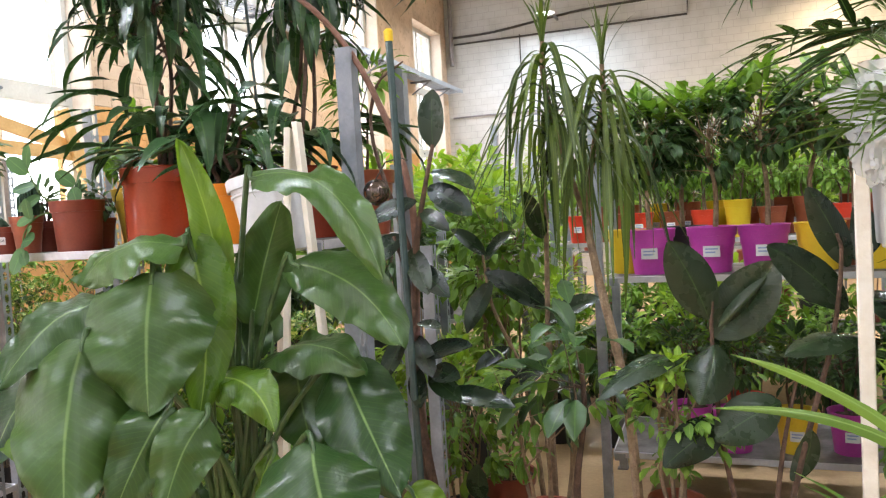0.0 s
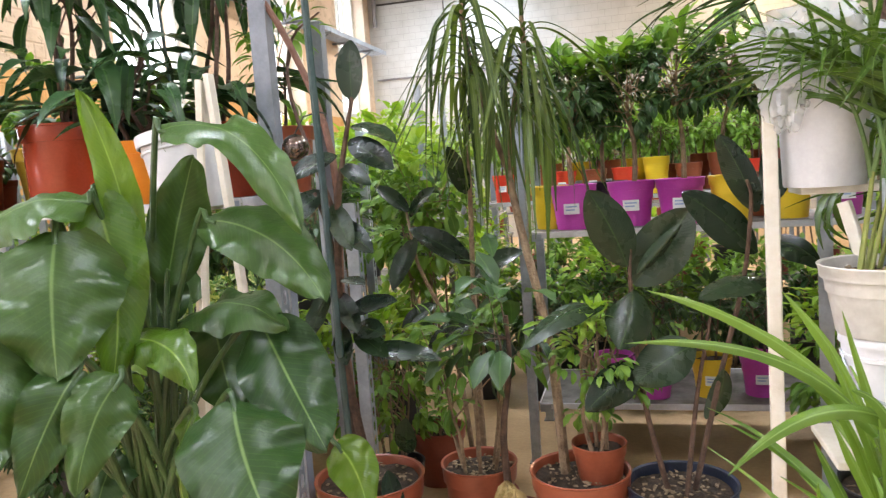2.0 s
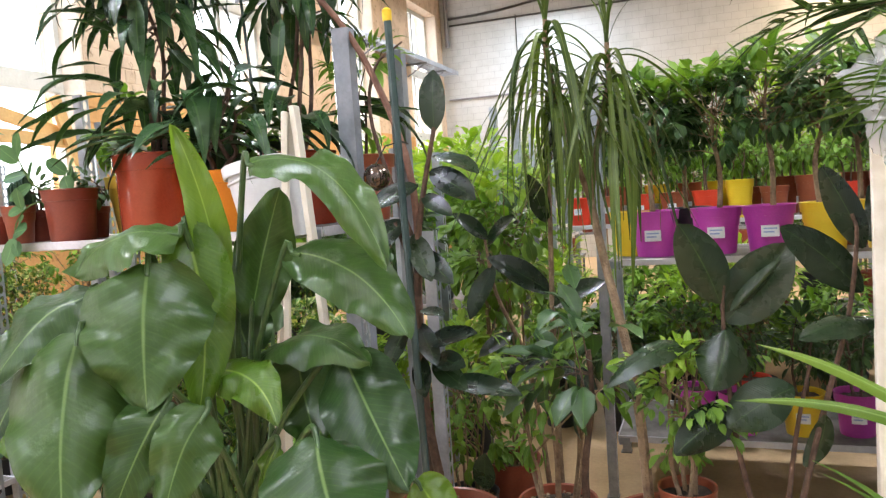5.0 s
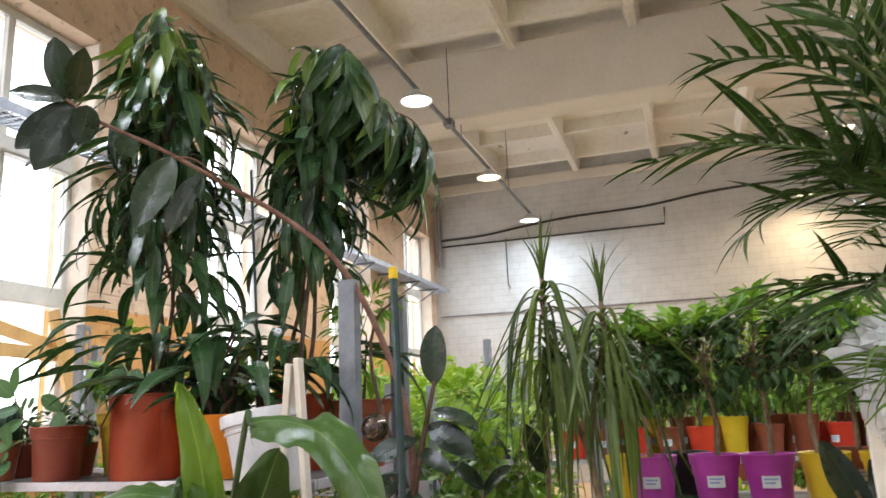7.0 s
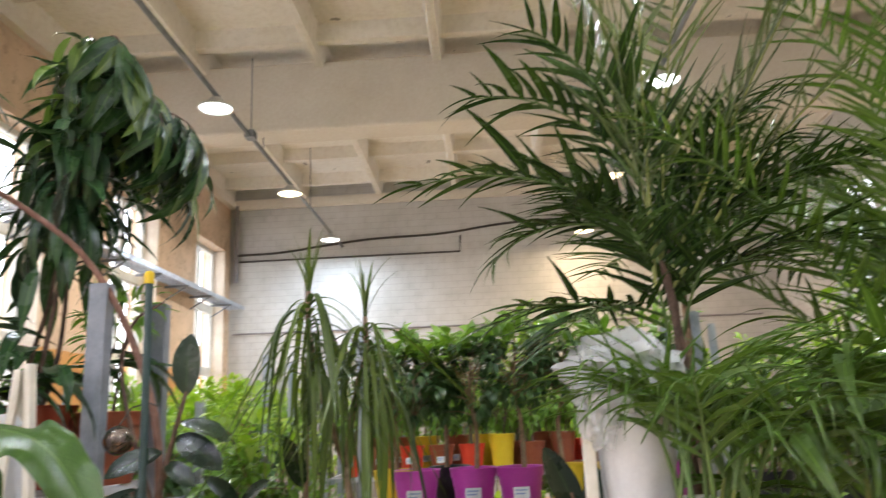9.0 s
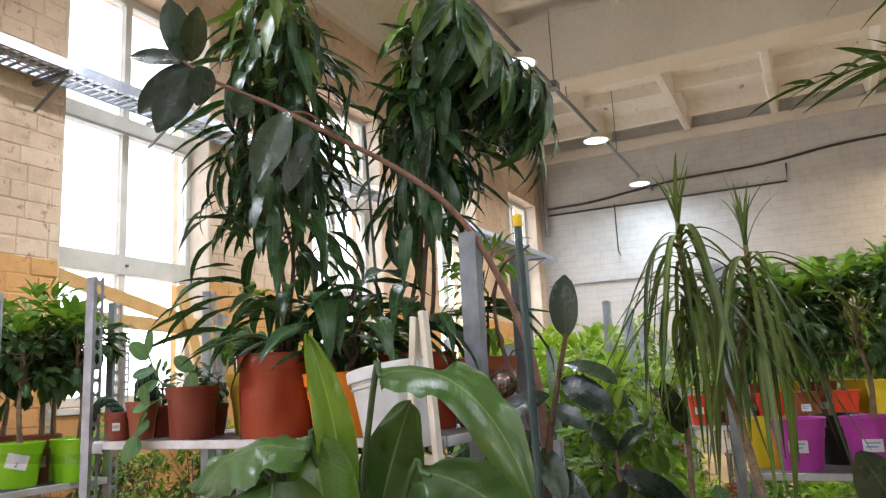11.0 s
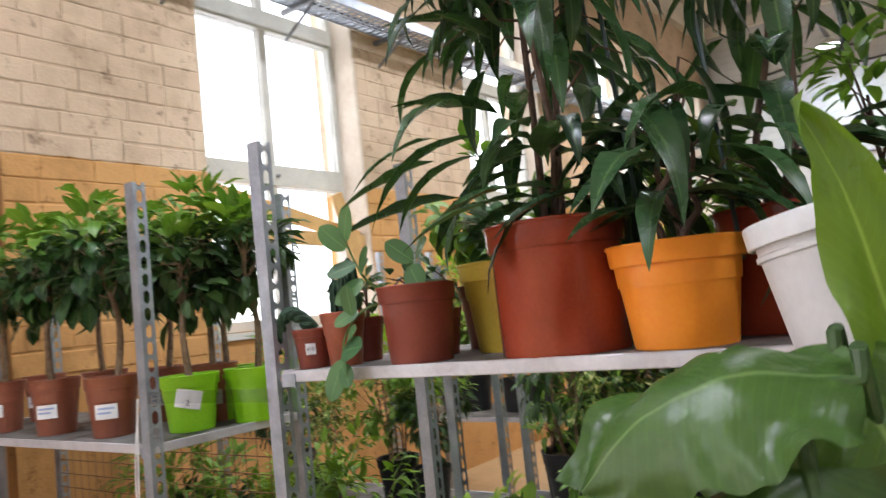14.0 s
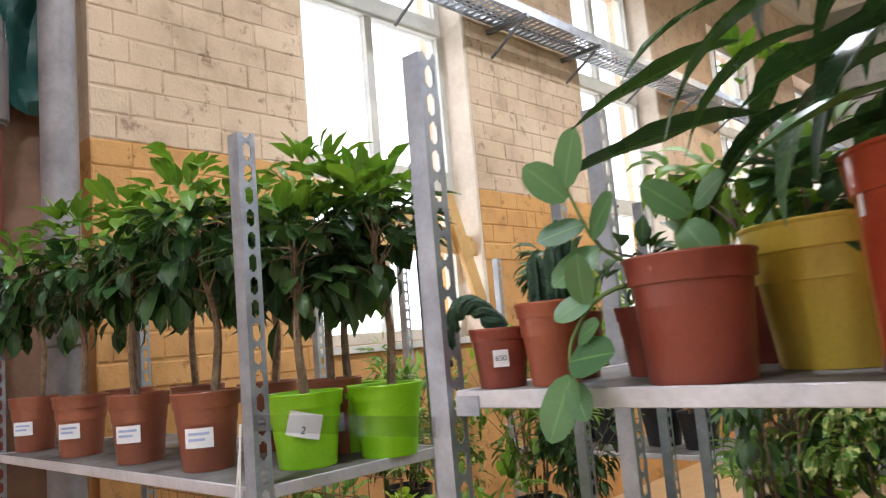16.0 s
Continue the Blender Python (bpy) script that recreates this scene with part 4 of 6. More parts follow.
        tagged(part("inner_foliage", joined("inner_foliage", [leaf_arrays("lance", 0.1, d, 0.35, 0.15, 5, 2) for d in (0.5, 1.0)], inner, ALII), None, p), kind="stuff")
    return p


SH = 1.398
fig1 = narrow_fig(-1.6, 2.475, SH, "tall narrow-leaved fig in a glossy terracotta pot on the shelf", 0.15, 0.27, 3.05, 0.25, 280, TERRA, 3)
narrow_fig(-1.2, 2.7, SH, "bushy narrow-leaved fig with hanging foliage in a red-brown pot", 0.135, 0.25, 2.93, 0.2, 180, TERRA, 5, (0.1, 0.05), skirt=10, limbs=9, clear=0.36)
narrow_fig(-1.345, 2.465, SH, "young narrow-leaved fig in a bright orange plastic pot", 0.128, 0.195, 1.9, 0.14, 15, ORANGE, 8, (0.03, 0.02), 0.1, 9)

fp = [c for c in fig1.children if c.name.startswith("pot")][0]
sticker(fp, 0.134, 0.17, 0.022, 0.07, 222, 0)
sticker(fp, 0.139, 0.215, 0.014, 0.05, 214, 0)

# --- rubber plants
RUB = leaf_set("oval", 0.24, RUBBER, (0.15, 0.45, 0.8), 0.22, 0.06, 8, 4)


def rubber_a():
    """Rubber plant by the stake, its leaves along two stems."""
    p = bare("rubber_plant", "dark-leaved rubber plant tied to a green stake in a terracotta pot", -0.63, 2.42, 0.25)
    pot(p, CLAY, 0.165, 0.29, 0.72, 0.22)
    stem(p, [(-0.62, 2.42, 0.48), (-0.68, 2.42, 0.92), (-0.66, 2.41, 1.3), (-0.63, 2.4, 1.46), (-0.58, 2.4, 1.66)], (0.016, 0.006), DARKBARK)
    stem(p, [(-0.66, 2.42, 0.5), (-0.7, 2.44, 0.9), (-0.69, 2.42, 1.25), (-0.72, 2.4, 1.4)], (0.014, 0.006), DARKBARK)
    for b, t, w, up in (((-0.58, 2.4, 1.65), (-0.575, 2.41, 1.82), 1.05, (0, -1, 0.1)), ((-0.59, 2.4, 1.58), (-0.44, 2.34, 1.52), 0.9, (0, -0.4, 1)),
                        ((-0.6, 2.4, 1.54), (-0.46, 2.36, 1.45), 1.0, (0.1, -0.9, 0.5)), ((-0.64, 2.4, 1.5), (-0.78, 2.36, 1.44), 1.0, (0, -0.8, 0.6)),
                        ((-0.63, 2.4, 1.47), (-0.53, 2.36, 1.41), 0.9, (0, -0.8, 0.6)), ((-0.69, 2.41, 1.4), (-0.83, 2.36, 1.3), 1.0, (0, -0.9, 0.4)),
                        ((-0.67, 2.41, 1.36), (-0.6, 2.35, 1.23), 0.95, (0.2, -0.9, 0.4)), ((-0.66, 2.41, 1.31), (-0.54, 2.36, 1.22), 0.95, (0, -0.8, 0.6))):
        laid(p, RUB[1], b, t, up, w)
    for b, t, w, up in (((-0.66, 2.41, 1.14), (-0.57, 2.35, 1.13), 1.1, (0, -0.3, 1)), ((-0.7, 2.42, 1.12), (-0.76, 2.35, 0.97), 0.95, (-0.3, -0.9, 0.4)),
                        ((-0.68, 2.42, 1.1), (-0.6, 2.35, 0.99), 0.9, (0.2, -0.8, 0.5)), ((-0.66, 2.42, 1.04), (-0.48, 2.36, 1.08), 0.9, (0, -0.6, 0.8)),
                        ((-0.64, 2.42, 0.98), (-0.52, 2.36, 0.92), 1.0, (0, -0.7, 0.7)), ((-0.68, 2.42, 1.0), (-0.64, 2.34, 0.9), 1.0, (0, -0.9, 0.4)),
                        ((-0.6, 2.41, 0.93), (-0.36, 2.35, 0.91), 0.7, (0, -0.5, 0.9)), ((-0.62, 2.4, 1.0), (-0.5, 2.3, 1.0), 0.9, (0.2, -0.8, 0.4)),
                        ((-0.5, 2.4, 0.62), (-0.47, 2.33, 0.75), 1.0, (0, -1, 0.1)), ((-0.55, 2.36, 0.58), (-0.5, 2.3, 0.46), 1.0, (0, -1, 0.3))):
        laid(p, RUB[0], b, t, up, w)
    return p


rubber_a()
stake = thing("plant_stake", "slim green coated plant stake with a yellow cap", "stake", pose(-0.655, 2.36, 0.3))
part("rod", Geo().tube([(0, 0, 0.0), (-0.015, 0, 0.85), (-0.027, 0.0, 1.68)], 0.011, 8), DARKSTAKE, stake)
part("cap", Geo().lathe([(0.013, 0), (0.014, 0.004), (0.014, 0.03), (0.008, 0.036), (0, 0.037)], 10, (-0.027, 0, 1.66)), YELLOW, stake)
ball = thing("silver_ball", "dark mirrored ball hung among the leaves", "ornament", pose(-0.79, 2.45, 1.535))
part("ball", Geo().lathe([(0.041 * math.sin(math.pi * k / 14), -0.041 * math.cos(math.pi * k / 14)) for k in range(15)], 24), GLOBE, ball)
part("cord", Geo().tube([(0, 0, 0.04), (0.03, 0.01, 0.09), (0.08, 0.01, 0.1), (0.108, 0.0, 0.09)], 0.0025, 5), CABLE, ball)


def rubber_branch():
    """Long leaning rubber tree behind the post: bare lower limb, leaves only near its end."""
    p = bare("leaning_rubber_tree", "leggy leaning rubber tree with a long bare branch", -0.72, 2.58, 0.25)
    pot(p, BROWNPOT, 0.12, 0.24)
    stem(p, [(-0.72, 2.58, 0.45), (-0.74, 2.58, 1.0), (-0.72, 2.56, 1.5), (-0.82, 2.54, 1.85), (-0.95, 2.5, 2.08), (-1.1, 2.42, 2.22), (-1.25, 2.33, 2.32), (-1.4, 2.22, 2.42), (-1.55, 2.1, 2.5), (-1.62, 2.04, 2.56)], (0.013, 0.005), REDBARK, n=9)
    stem(p, [(-0.74, 2.57, 1.35), (-0.86, 2.6, 1.7), (-0.84, 2.6, 1.88), (-0.72, 2.55, 1.94)], (0.008, 0.003), DARKBARK, "twig")
    stem(p, [(-1.25, 2.33, 2.32), (-1.26, 2.2, 2.36), (-1.27, 2.1, 2.34)], (0.004, 0.003), REDBARK, "petiole")
    for b, t, w, up in (((-1.27, 2.1, 2.34), (-1.32, 2.03, 2.12), 1.1, (0.25, -1, 0.1)), ((-1.3, 2.28, 2.34), (-1.42, 2.28, 2.16), 1.0, (0.1, -1, 0.2)), ((-1.22, 2.33, 2.32), (-1.1, 2.2, 2.44), 0.9, (0.3, -0.8, 0.6)),
                        ((-1.6, 2.06, 2.54), (-1.66, 1.98, 2.32), 1.0, (0.75, -0.65, 0.15)), ((-1.6, 2.06, 2.55), (-1.74, 1.98, 2.4), 1.0, (0.7, -0.7, 0.2)), ((-1.56, 2.07, 2.54), (-1.52, 2.0, 2.38), 1.0, (0.8, -0.6, 0.15)),
                        ((-1.62, 2.04, 2.56), (-1.62, 1.98, 2.74), 1.1, (0.75, -0.65, 0.1)), ((-1.6, 2.05, 2.56), (-1.5, 1.98, 2.68), 1.0, (0.7, -0.6, 0.3)), ((-1.48, 2.16, 2.46), (-1.42, 2.06, 2.34), 0.9, (0.75, -0.65, 0.2)), ((-1.61, 2.05, 2.56), (-1.76, 1.96, 2.58), 1.0, (0.65, -0.6, 0.4)),
                        ((-1.02, 2.46, 2.16), (-0.92, 2.34, 2.3), 0.7, (0.3, -0.8, 0.6))):
        laid(p, RUB[0], b, t, up, w)


rubber_branch()


def rubber_b():
    p = bare("rubber_plant", "broad-leaved dark rubber plant in a dark blue pot", 0.27, 2.42, 0.25)
    pp = pot(p, BLUEPOT, 0.15, 0.3, 0.8, 0.12)
    sticker(pp, 0.143, 0.2, 0.06, 0.07, -115)
    stem(p, [(0.24, 2.42, 0.5), (0.18, 2.4, 0.8), (0.16, 2.37, 1.1), (0.165, 2.36, 1.2)], (0.0085, 0.004), DARKBARK)
    stem(p, [(0.3, 2.43, 0.5), (0.38, 2.42, 0.85), (0.44, 2.4, 1.1), (0.46, 2.37, 1.3), (0.45, 2.36, 1.36)], (0.0085, 0.004), DARKBARK)
    stem(p, [(0.28, 2.4, 0.5), (0.32, 2.42, 0.8), (0.36, 2.42, 1.0)], (0.008, 0.004), DARKBARK)
    for k, (b, m, t, half, up, fold, wave) in enumerate((
                        ((0.155, 2.360, 1.154), (0.119, 2.330, 1.256), (0.067, 2.300, 1.359), 0.062, (0.15, -1, 0.1), -0.22, 0.04),
                        ((0.167, 2.400, 1.101), (0.244, 2.390, 1.195), (0.315, 2.370, 1.296), 0.078, (-0.1, -1, 0.15), 0.12, 0.05),
                        ((0.178, 2.340, 1.137), (0.231, 2.330, 1.192), (0.291, 2.320, 1.263), 0.022, (0.3, -1, 0.1), -0.9, 0.02),
                        ((0.474, 2.400, 1.171), (0.388, 2.360, 1.265), (0.294, 2.320, 1.339), 0.055, (-0.3, -0.75, 0.55), -0.2, 0.05),
                        ((0.476, 2.380, 1.278), (0.438, 2.360, 1.376), (0.387, 2.340, 1.474), 0.043, (0.2, -1, 0.1), -0.3, 0.04),
                        ((0.164, 2.360, 1.089), (0.156, 2.310, 1.030), (0.125, 2.280, 0.955), 0.07, (0.15, -0.8, 0.5), -0.6, 0.06),
                        ((0.092, 2.360, 1.053), (-0.008, 2.320, 1.040), (-0.125, 2.280, 0.956), 0.05, (0, -0.35, 0.95), -0.2, 0.06),
                        ((0.317, 2.380, 0.941), (0.239, 2.330, 0.911), (0.161, 2.300, 0.859), 0.065, (0, -0.95, 0.35), -0.15, 0.05),
                        ((0.180, 2.360, 0.881), (0.114, 2.320, 0.854), (0.035, 2.280, 0.792), 0.056, (0.25, -0.85, 0.45), -0.3, 0.06),
                        ((0.500, 2.380, 1.108), (0.417, 2.340, 1.111), (0.323, 2.300, 1.076), 0.05, (0, -0.4, 0.9), -0.3, 0.05),
                        ((0.493, 2.420, 1.292), (0.524, 2.440, 1.355), (0.502, 2.450, 1.422), 0.04, (-0.3, -0.9, 0.2), -0.2, 0.05),
                        ((0.499, 2.420, 1.188), (0.563, 2.400, 1.187), (0.619, 2.380, 1.130), 0.05, (0.1, -0.6, 0.8), -0.2, 0.05),
                        ((0.337, 2.420, 0.729), (0.376, 2.420, 0.792), (0.386, 2.400, 0.869), 0.03, (0, -1, 0.2), -0.2, 0.05))):
        broad_leaf(p, b, m, t, half, up, RUBBER, fold, wave, k + 40, "oval", 14, 8, 0.003)


# --- broad blades, each with its own bend
def broad_leaf(parent, base, mid, tip, half, up, mat, fold=0.2, wave=0.15, seed=0, shape="blade", nv=30, nu=12, rumple=0.021):
    """A blade whose midrib runs from base through mid to tip; half: half width in metres; fold below 0: the sides hang from the midrib."""
    o = parent.matrix_basis.translation
    b, m, t, up = Vector(base) - o, Vector(mid) - o, Vector(tip) - o, Vector(up)
    c = m * 2 - (b + t) / 2
    width, vs, fs, uvs = SHAPES[shape], [], [], []
    for j in range(nv + 1):
        s = j / nv
        p = b * (1 - s) ** 2 + c * 2 * s * (1 - s) + t * s * s
        d = ((c - b) * (1 - s) + (t - c) * s).normalized()
        n = (up - d * up.dot(d)).normalized()
        side = d.cross(n)
        for i in range(nu + 1):
            u = -1 + 2 * i / nu
            h = half * max(width(s), 0.02)
            ph = seed * 1.7 + (1.9 if u > 0 else 0)
            edge = wave * half * u * u * (math.sin(6.5 * s + ph) + 0.5 * math.sin(15 * s + 2.3 * ph) + 0.25 * math.sin(31 * s + ph))
            ruck = rumple * (0.3 + abs(u)) * (noise.noise(Vector((u * 1.3 + seed, s * 3.5, seed * 2))) + 0.4 * noise.noise(Vector((u * 4 + seed, s * 9, seed))))
            lift = fold * h * (abs(u) ** 0.8 if fold > 0 else abs(u) ** 1.5) + edge + ruck
            vs.append(p + side * u * h * (1 - 0.12 * abs(fold)) + n * lift)
            uvs.append((0.5 + u / 2, s))
    for j in range(nv):
        for i in range(nu):
            k = j * (nu + 1) + i
            fs.append((k, k + 1, k + nu + 2, k + nu + 1))
    return part("leaf", mesh_uv("leaf", np.array([tuple(v) for v in vs]), fs, np.array(uvs), mat), None, parent)


# --- strelitzia: base, bend and tip of each blade, half width, facing, fold, waviness
STREL_BLADES = (
    ((-0.926, 1.846, 1.315), (-0.946, 1.824, 1.508), (-0.987, 1.801, 1.666), 0.037, (0.5, -0.85, 0.1), 0.35, 0.3, STREL_YOUNG),
    ((-0.842, 1.868, 1.567), (-0.615, 1.801, 1.533), (-0.457, 1.735, 1.337), 0.054, (0.15, -0.62, 0.75), -0.25, 0.35, STREL),
    ((-0.760, 1.890, 1.361), (-0.570, 1.824, 1.313), (-0.422, 1.735, 1.196), 0.066, (0.05, -0.75, 0.65), -0.3, 0.25, STREL),
    ((-0.981, 1.801, 1.432), (-0.914, 1.757, 1.241), (-0.916, 1.713, 1.031), 0.062, (0.6, -0.8, 0.1), 0.15, 0.16, STREL_YOUNG),
    ((-0.992, 1.690, 1.366), (-0.962, 1.624, 1.234), (-0.942, 1.591, 1.074), 0.118, (0.5, -0.8, 0.3), -0.3, 0.16, STREL),
    ((-1.055, 1.700, 1.262), (-1.030, 1.645, 1.100), (-1.040, 1.610, 0.945), 0.062, (0.6, -0.8, 0.15), 0.35, 0.15, STREL),
    ((-1.282, 1.779, 1.271), (-1.322, 1.713, 1.213), (-1.343, 1.646, 1.106), 0.06, (0.35, -0.75, 0.55), -0.4, 0.15, STREL),
    ((-1.109, 1.602, 1.233), (-1.080, 1.513, 1.086), (-1.034, 1.446, 0.883), 0.115, (0.48, -0.8, 0.35), -0.4, 0.14, STREL),
    ((-0.916, 1.624, 1.089), (-0.939, 1.557, 1.008), (-0.997, 1.513, 0.857), 0.06, (0.55, -0.8, 0.25), -0.3, 0.12, STREL),
    ((-0.838, 1.646, 1.064), (-0.860, 1.579, 0.992), (-0.882, 1.535, 0.862), 0.058, (0.5, -0.8, 0.3), -0.3, 0.16, STREL),
    ((-0.898, 1.912, 1.215), (-0.858, 1.935, 1.380), (-0.791, 1.912, 1.510), 0.064, (0.35, -0.95, 0), -0.2, 0.15, STREL),
    ((-0.944, 1.957, 1.108), (-0.993, 1.979, 1.205), (-1.022, 1.957, 1.315), 0.07, (0.5, -0.8, 0.1), 0.3, 0.1, STREL),
    ((-0.927, 1.779, 1.112), (-0.791, 1.735, 1.105), (-0.705, 1.690, 1.022), 0.05, (-0.05, -0.7, 0.75), -0.3, 0.25, STREL_YOUNG),
    ((-0.904, 1.935, 1.110), (-0.721, 1.890, 1.169), (-0.554, 1.824, 1.119), 0.07, (-0.1, -0.3, 1), -0.25, 0.2, STREL),
    ((-0.812, 1.957, 1.108), (-0.784, 1.935, 1.001), (-0.736, 1.890, 0.906), 0.075, (0.55, -0.8, 0.2), -0.2, 0.15, STREL),
    ((-0.638, 1.868, 1.128), (-0.546, 1.801, 1.012), (-0.445, 1.735, 0.886), 0.085, (0.4, -0.85, 0.3), -0.3, 0.12, STREL),
    ((-0.632, 1.712, 0.998), (-0.566, 1.624, 0.911), (-0.478, 1.557, 0.792), 0.108, (0.4, -0.75, 0.5), -0.3, 0.12, STREL),
    ((-0.766, 1.779, 0.950), (-0.805, 1.757, 0.841), (-0.776, 1.735, 0.690), 0.04, (-0.6, -0.7, 0.2), -0.2, 0.15, STREL_YOUNG),
    ((-1.450, 1.646, 1.159), (-1.308, 1.579, 1.079), (-1.183, 1.535, 0.961), 0.07, (0.4, -0.7, 0.55), -0.3, 0.15, STREL_YOUNG),
    ((-0.522, 1.950, 0.819), (-0.466, 1.920, 0.768), (-0.425, 1.880, 0.684), 0.05, (0.2, -0.8, 0.5), -0.3, 0.1, STREL_YOUNG),
    ((-1.084, 1.901, 0.796), (-1.076, 1.846, 0.762), (-1.082, 1.801, 0.685), 0.06, (0.2, -0.8, 0.5), -0.3, 0.1, STREL),
    ((-0.960, 1.760, 1.420), (-1.070, 1.700, 1.425), (-1.170, 1.660, 1.345), 0.085, (0.1, -0.45, 0.9), -0.3, 0.14, STREL),
    ((-1.130, 1.660, 1.300), (-1.200, 1.590, 1.260), (-1.250, 1.500, 1.140), 0.080, (0.25, -0.6, 0.8), -0.3, 0.14, STREL),
    ((-1.240, 1.640, 1.160), (-1.280, 1.570, 1.090), (-1.300, 1.500, 0.960), 0.075, (0.2, -0.7, 0.6), -0.3, 0.14, STREL),
    ((-1.000, 2.150, 1.120), (-1.120, 2.140, 1.230), (-1.240, 2.120, 1.240), 0.075, (0.1, -0.5, 0.8), -0.2, 0.14, STREL),
)


def strelitzia():
    p = bare("strelitzia", "large strelitzia with broad glossy leaves in a tall white planter", -1.0, 1.95, 0.0)
    pot(p, WHITE, 0.13, 0.6, 0.85, 0.12)
    foot = Vector((-1.0, 1.95, 0.55))
    for k, (base, mid, tip, half, up, fold, wave, mat) in enumerate(STREL_BLADES):
        a = 2.4 * k
        start = foot + Vector((0.05 * math.cos(a), 0.05 * math.sin(a), 0))
        b, m = Vector(base), Vector(mid)
        d = (m - b).normalized()
        flat = Vector((b.x - start.x, b.y - start.y, 0))
        if d.z > 0.3:
            way = [start, start.lerp(b, 0.55) - Vector((0, 0, 0.02)), b, b + d * 0.03]
        else:
            way = [start, start + flat * 0.4 + Vector((0, 0, (b.z - start.z) * 0.62)), b - flat * 0.1 + Vector((0, 0, 0.004)), b, b + d * 0.03]
        stem(p, way, (0.0095, 0.005), PETIOLE, "petiole", 8)
        broad_leaf(p, base, mid, tip, half * 1.24, up, mat, fold, wave, k + 1, "blade")


strelitzia()
rubber_b()

# --- dracaena with hanging strap leaves
STRAP = leaf_set("strap", 0.0165, DRAC, (2.6, 2.85, 2.95, 2.3), 0.3, 0.0, 22, 2, 0.4, early=6.5)
SPIKE = leaf_set("strap", 0.03, DRAC, (0.3, 0.9), 0.3, 0.0, 8, 2)


def dracaena():
    p = bare("dracaena", "two-headed dracaena with long hanging strap leaves in a terracotta pot", 0.0, 2.42, 0.25)
    pp = pot(p, CLAY, 0.14, 0.33, 0.78, 0.15)
    sticker(pp, 0.128, 0.22, 0.1, 0.08, -85, 0)
    stem(p, [(-0.04, 2.44, 0.5), (-0.08, 2.55, 0.9), (-0.17, 2.7, 1.25), (-0.21, 2.78, 1.42)], (0.015, 0.012), BARK, "trunk", 9)
    heads = ((-0.3, 2.66, 1.97, 62), (-0.13, 2.72, 1.89, 58))
    for hx, hy, hz, count in heads:
        stem(p, [(-0.21, 2.78, 1.42), (hx * 0.6 - 0.09, (hy + 2.78) / 2, 1.65), (hx, hy, hz - 0.12), (hx, hy, hz)], (0.01, 0.007), BARK, "branch", 8)
        poses, young = [], []
        for k in range(count):
            f = k / count
            az = k * 137.5 + uni(-15, 15)
            d = unit(az, 88 - 20 * f + uni(-6, 6))
            q = Vector((hx, hy, hz - 0.3 * f)) - Vector(p.matrix_basis.translation)
            (young if f < 0.14 else poses).append(aim(q, d, unit(az, -20) * -1 + Vector((0, 0, 1)), uni(0.26, 0.6) if f > 0.14 else uni(0.14, 0.24), uni(0.8, 1.25)))
        leaves(p, SPIKE, young)
        leaves(p, STRAP, poses)


dracaena()

# --- crowns of many small leaves
SMALL = {
    "oval": [leaf_arrays("oval", 0.26, d, 0.3, 0.05, 3, 2) for d in (0.3, 0.8, 1.3)],
    "lance": [leaf_arrays("lance", 0.2, d, 0.35, 0.05, 4, 2) for d in (0.3, 0.8, 1.3)],
    "round": [leaf_arrays("round", 0.38, d, 0.15, 0.05, 4, 2) for d in (0.2, 0.6)],
}


def crown_poses(count, centre, rad, size, hang=0.2, shell=0.45, lump=0.35, seed=1):
    """Leaf poses through an uneven crown: clumped round twig ends, thicker at the outside."""
    r = np.random.default_rng(seed)
    out, tips = [], []
    clumps = max(5, count // 14)
    for c in range(clumps):
        d = Vector(r.normal(size=3)).normalized()
        f = (shell + (1 - shell) * r.random()) * (1 + lump * (noise.noise(d * 1.7 + Vector((seed, 0, 0)))))
        tip = Vector((centre[0] + d.x * rad[0] * f, centre[1] + d.y * rad[1] * f, centre[2] + d.z * rad[2] * f))
        tips.append(tip)
        for k in range(count // clumps):
            v = Vector(r.normal(size=3)).normalized()
            o = (v + d * 0.9 + Vector((0, 0, 0.25))).normalized()
            pos = tip + v * size * r.uniform(0.1, 0.9)
            o.z -= hang * r.uniform(0.3, 1.6)
            out.append(aim(pos, o, (v.x * 0.4, v.y * 0.4 - 0.15, 1), size * r.uniform(0.6, 1.25)))
    return out, tips


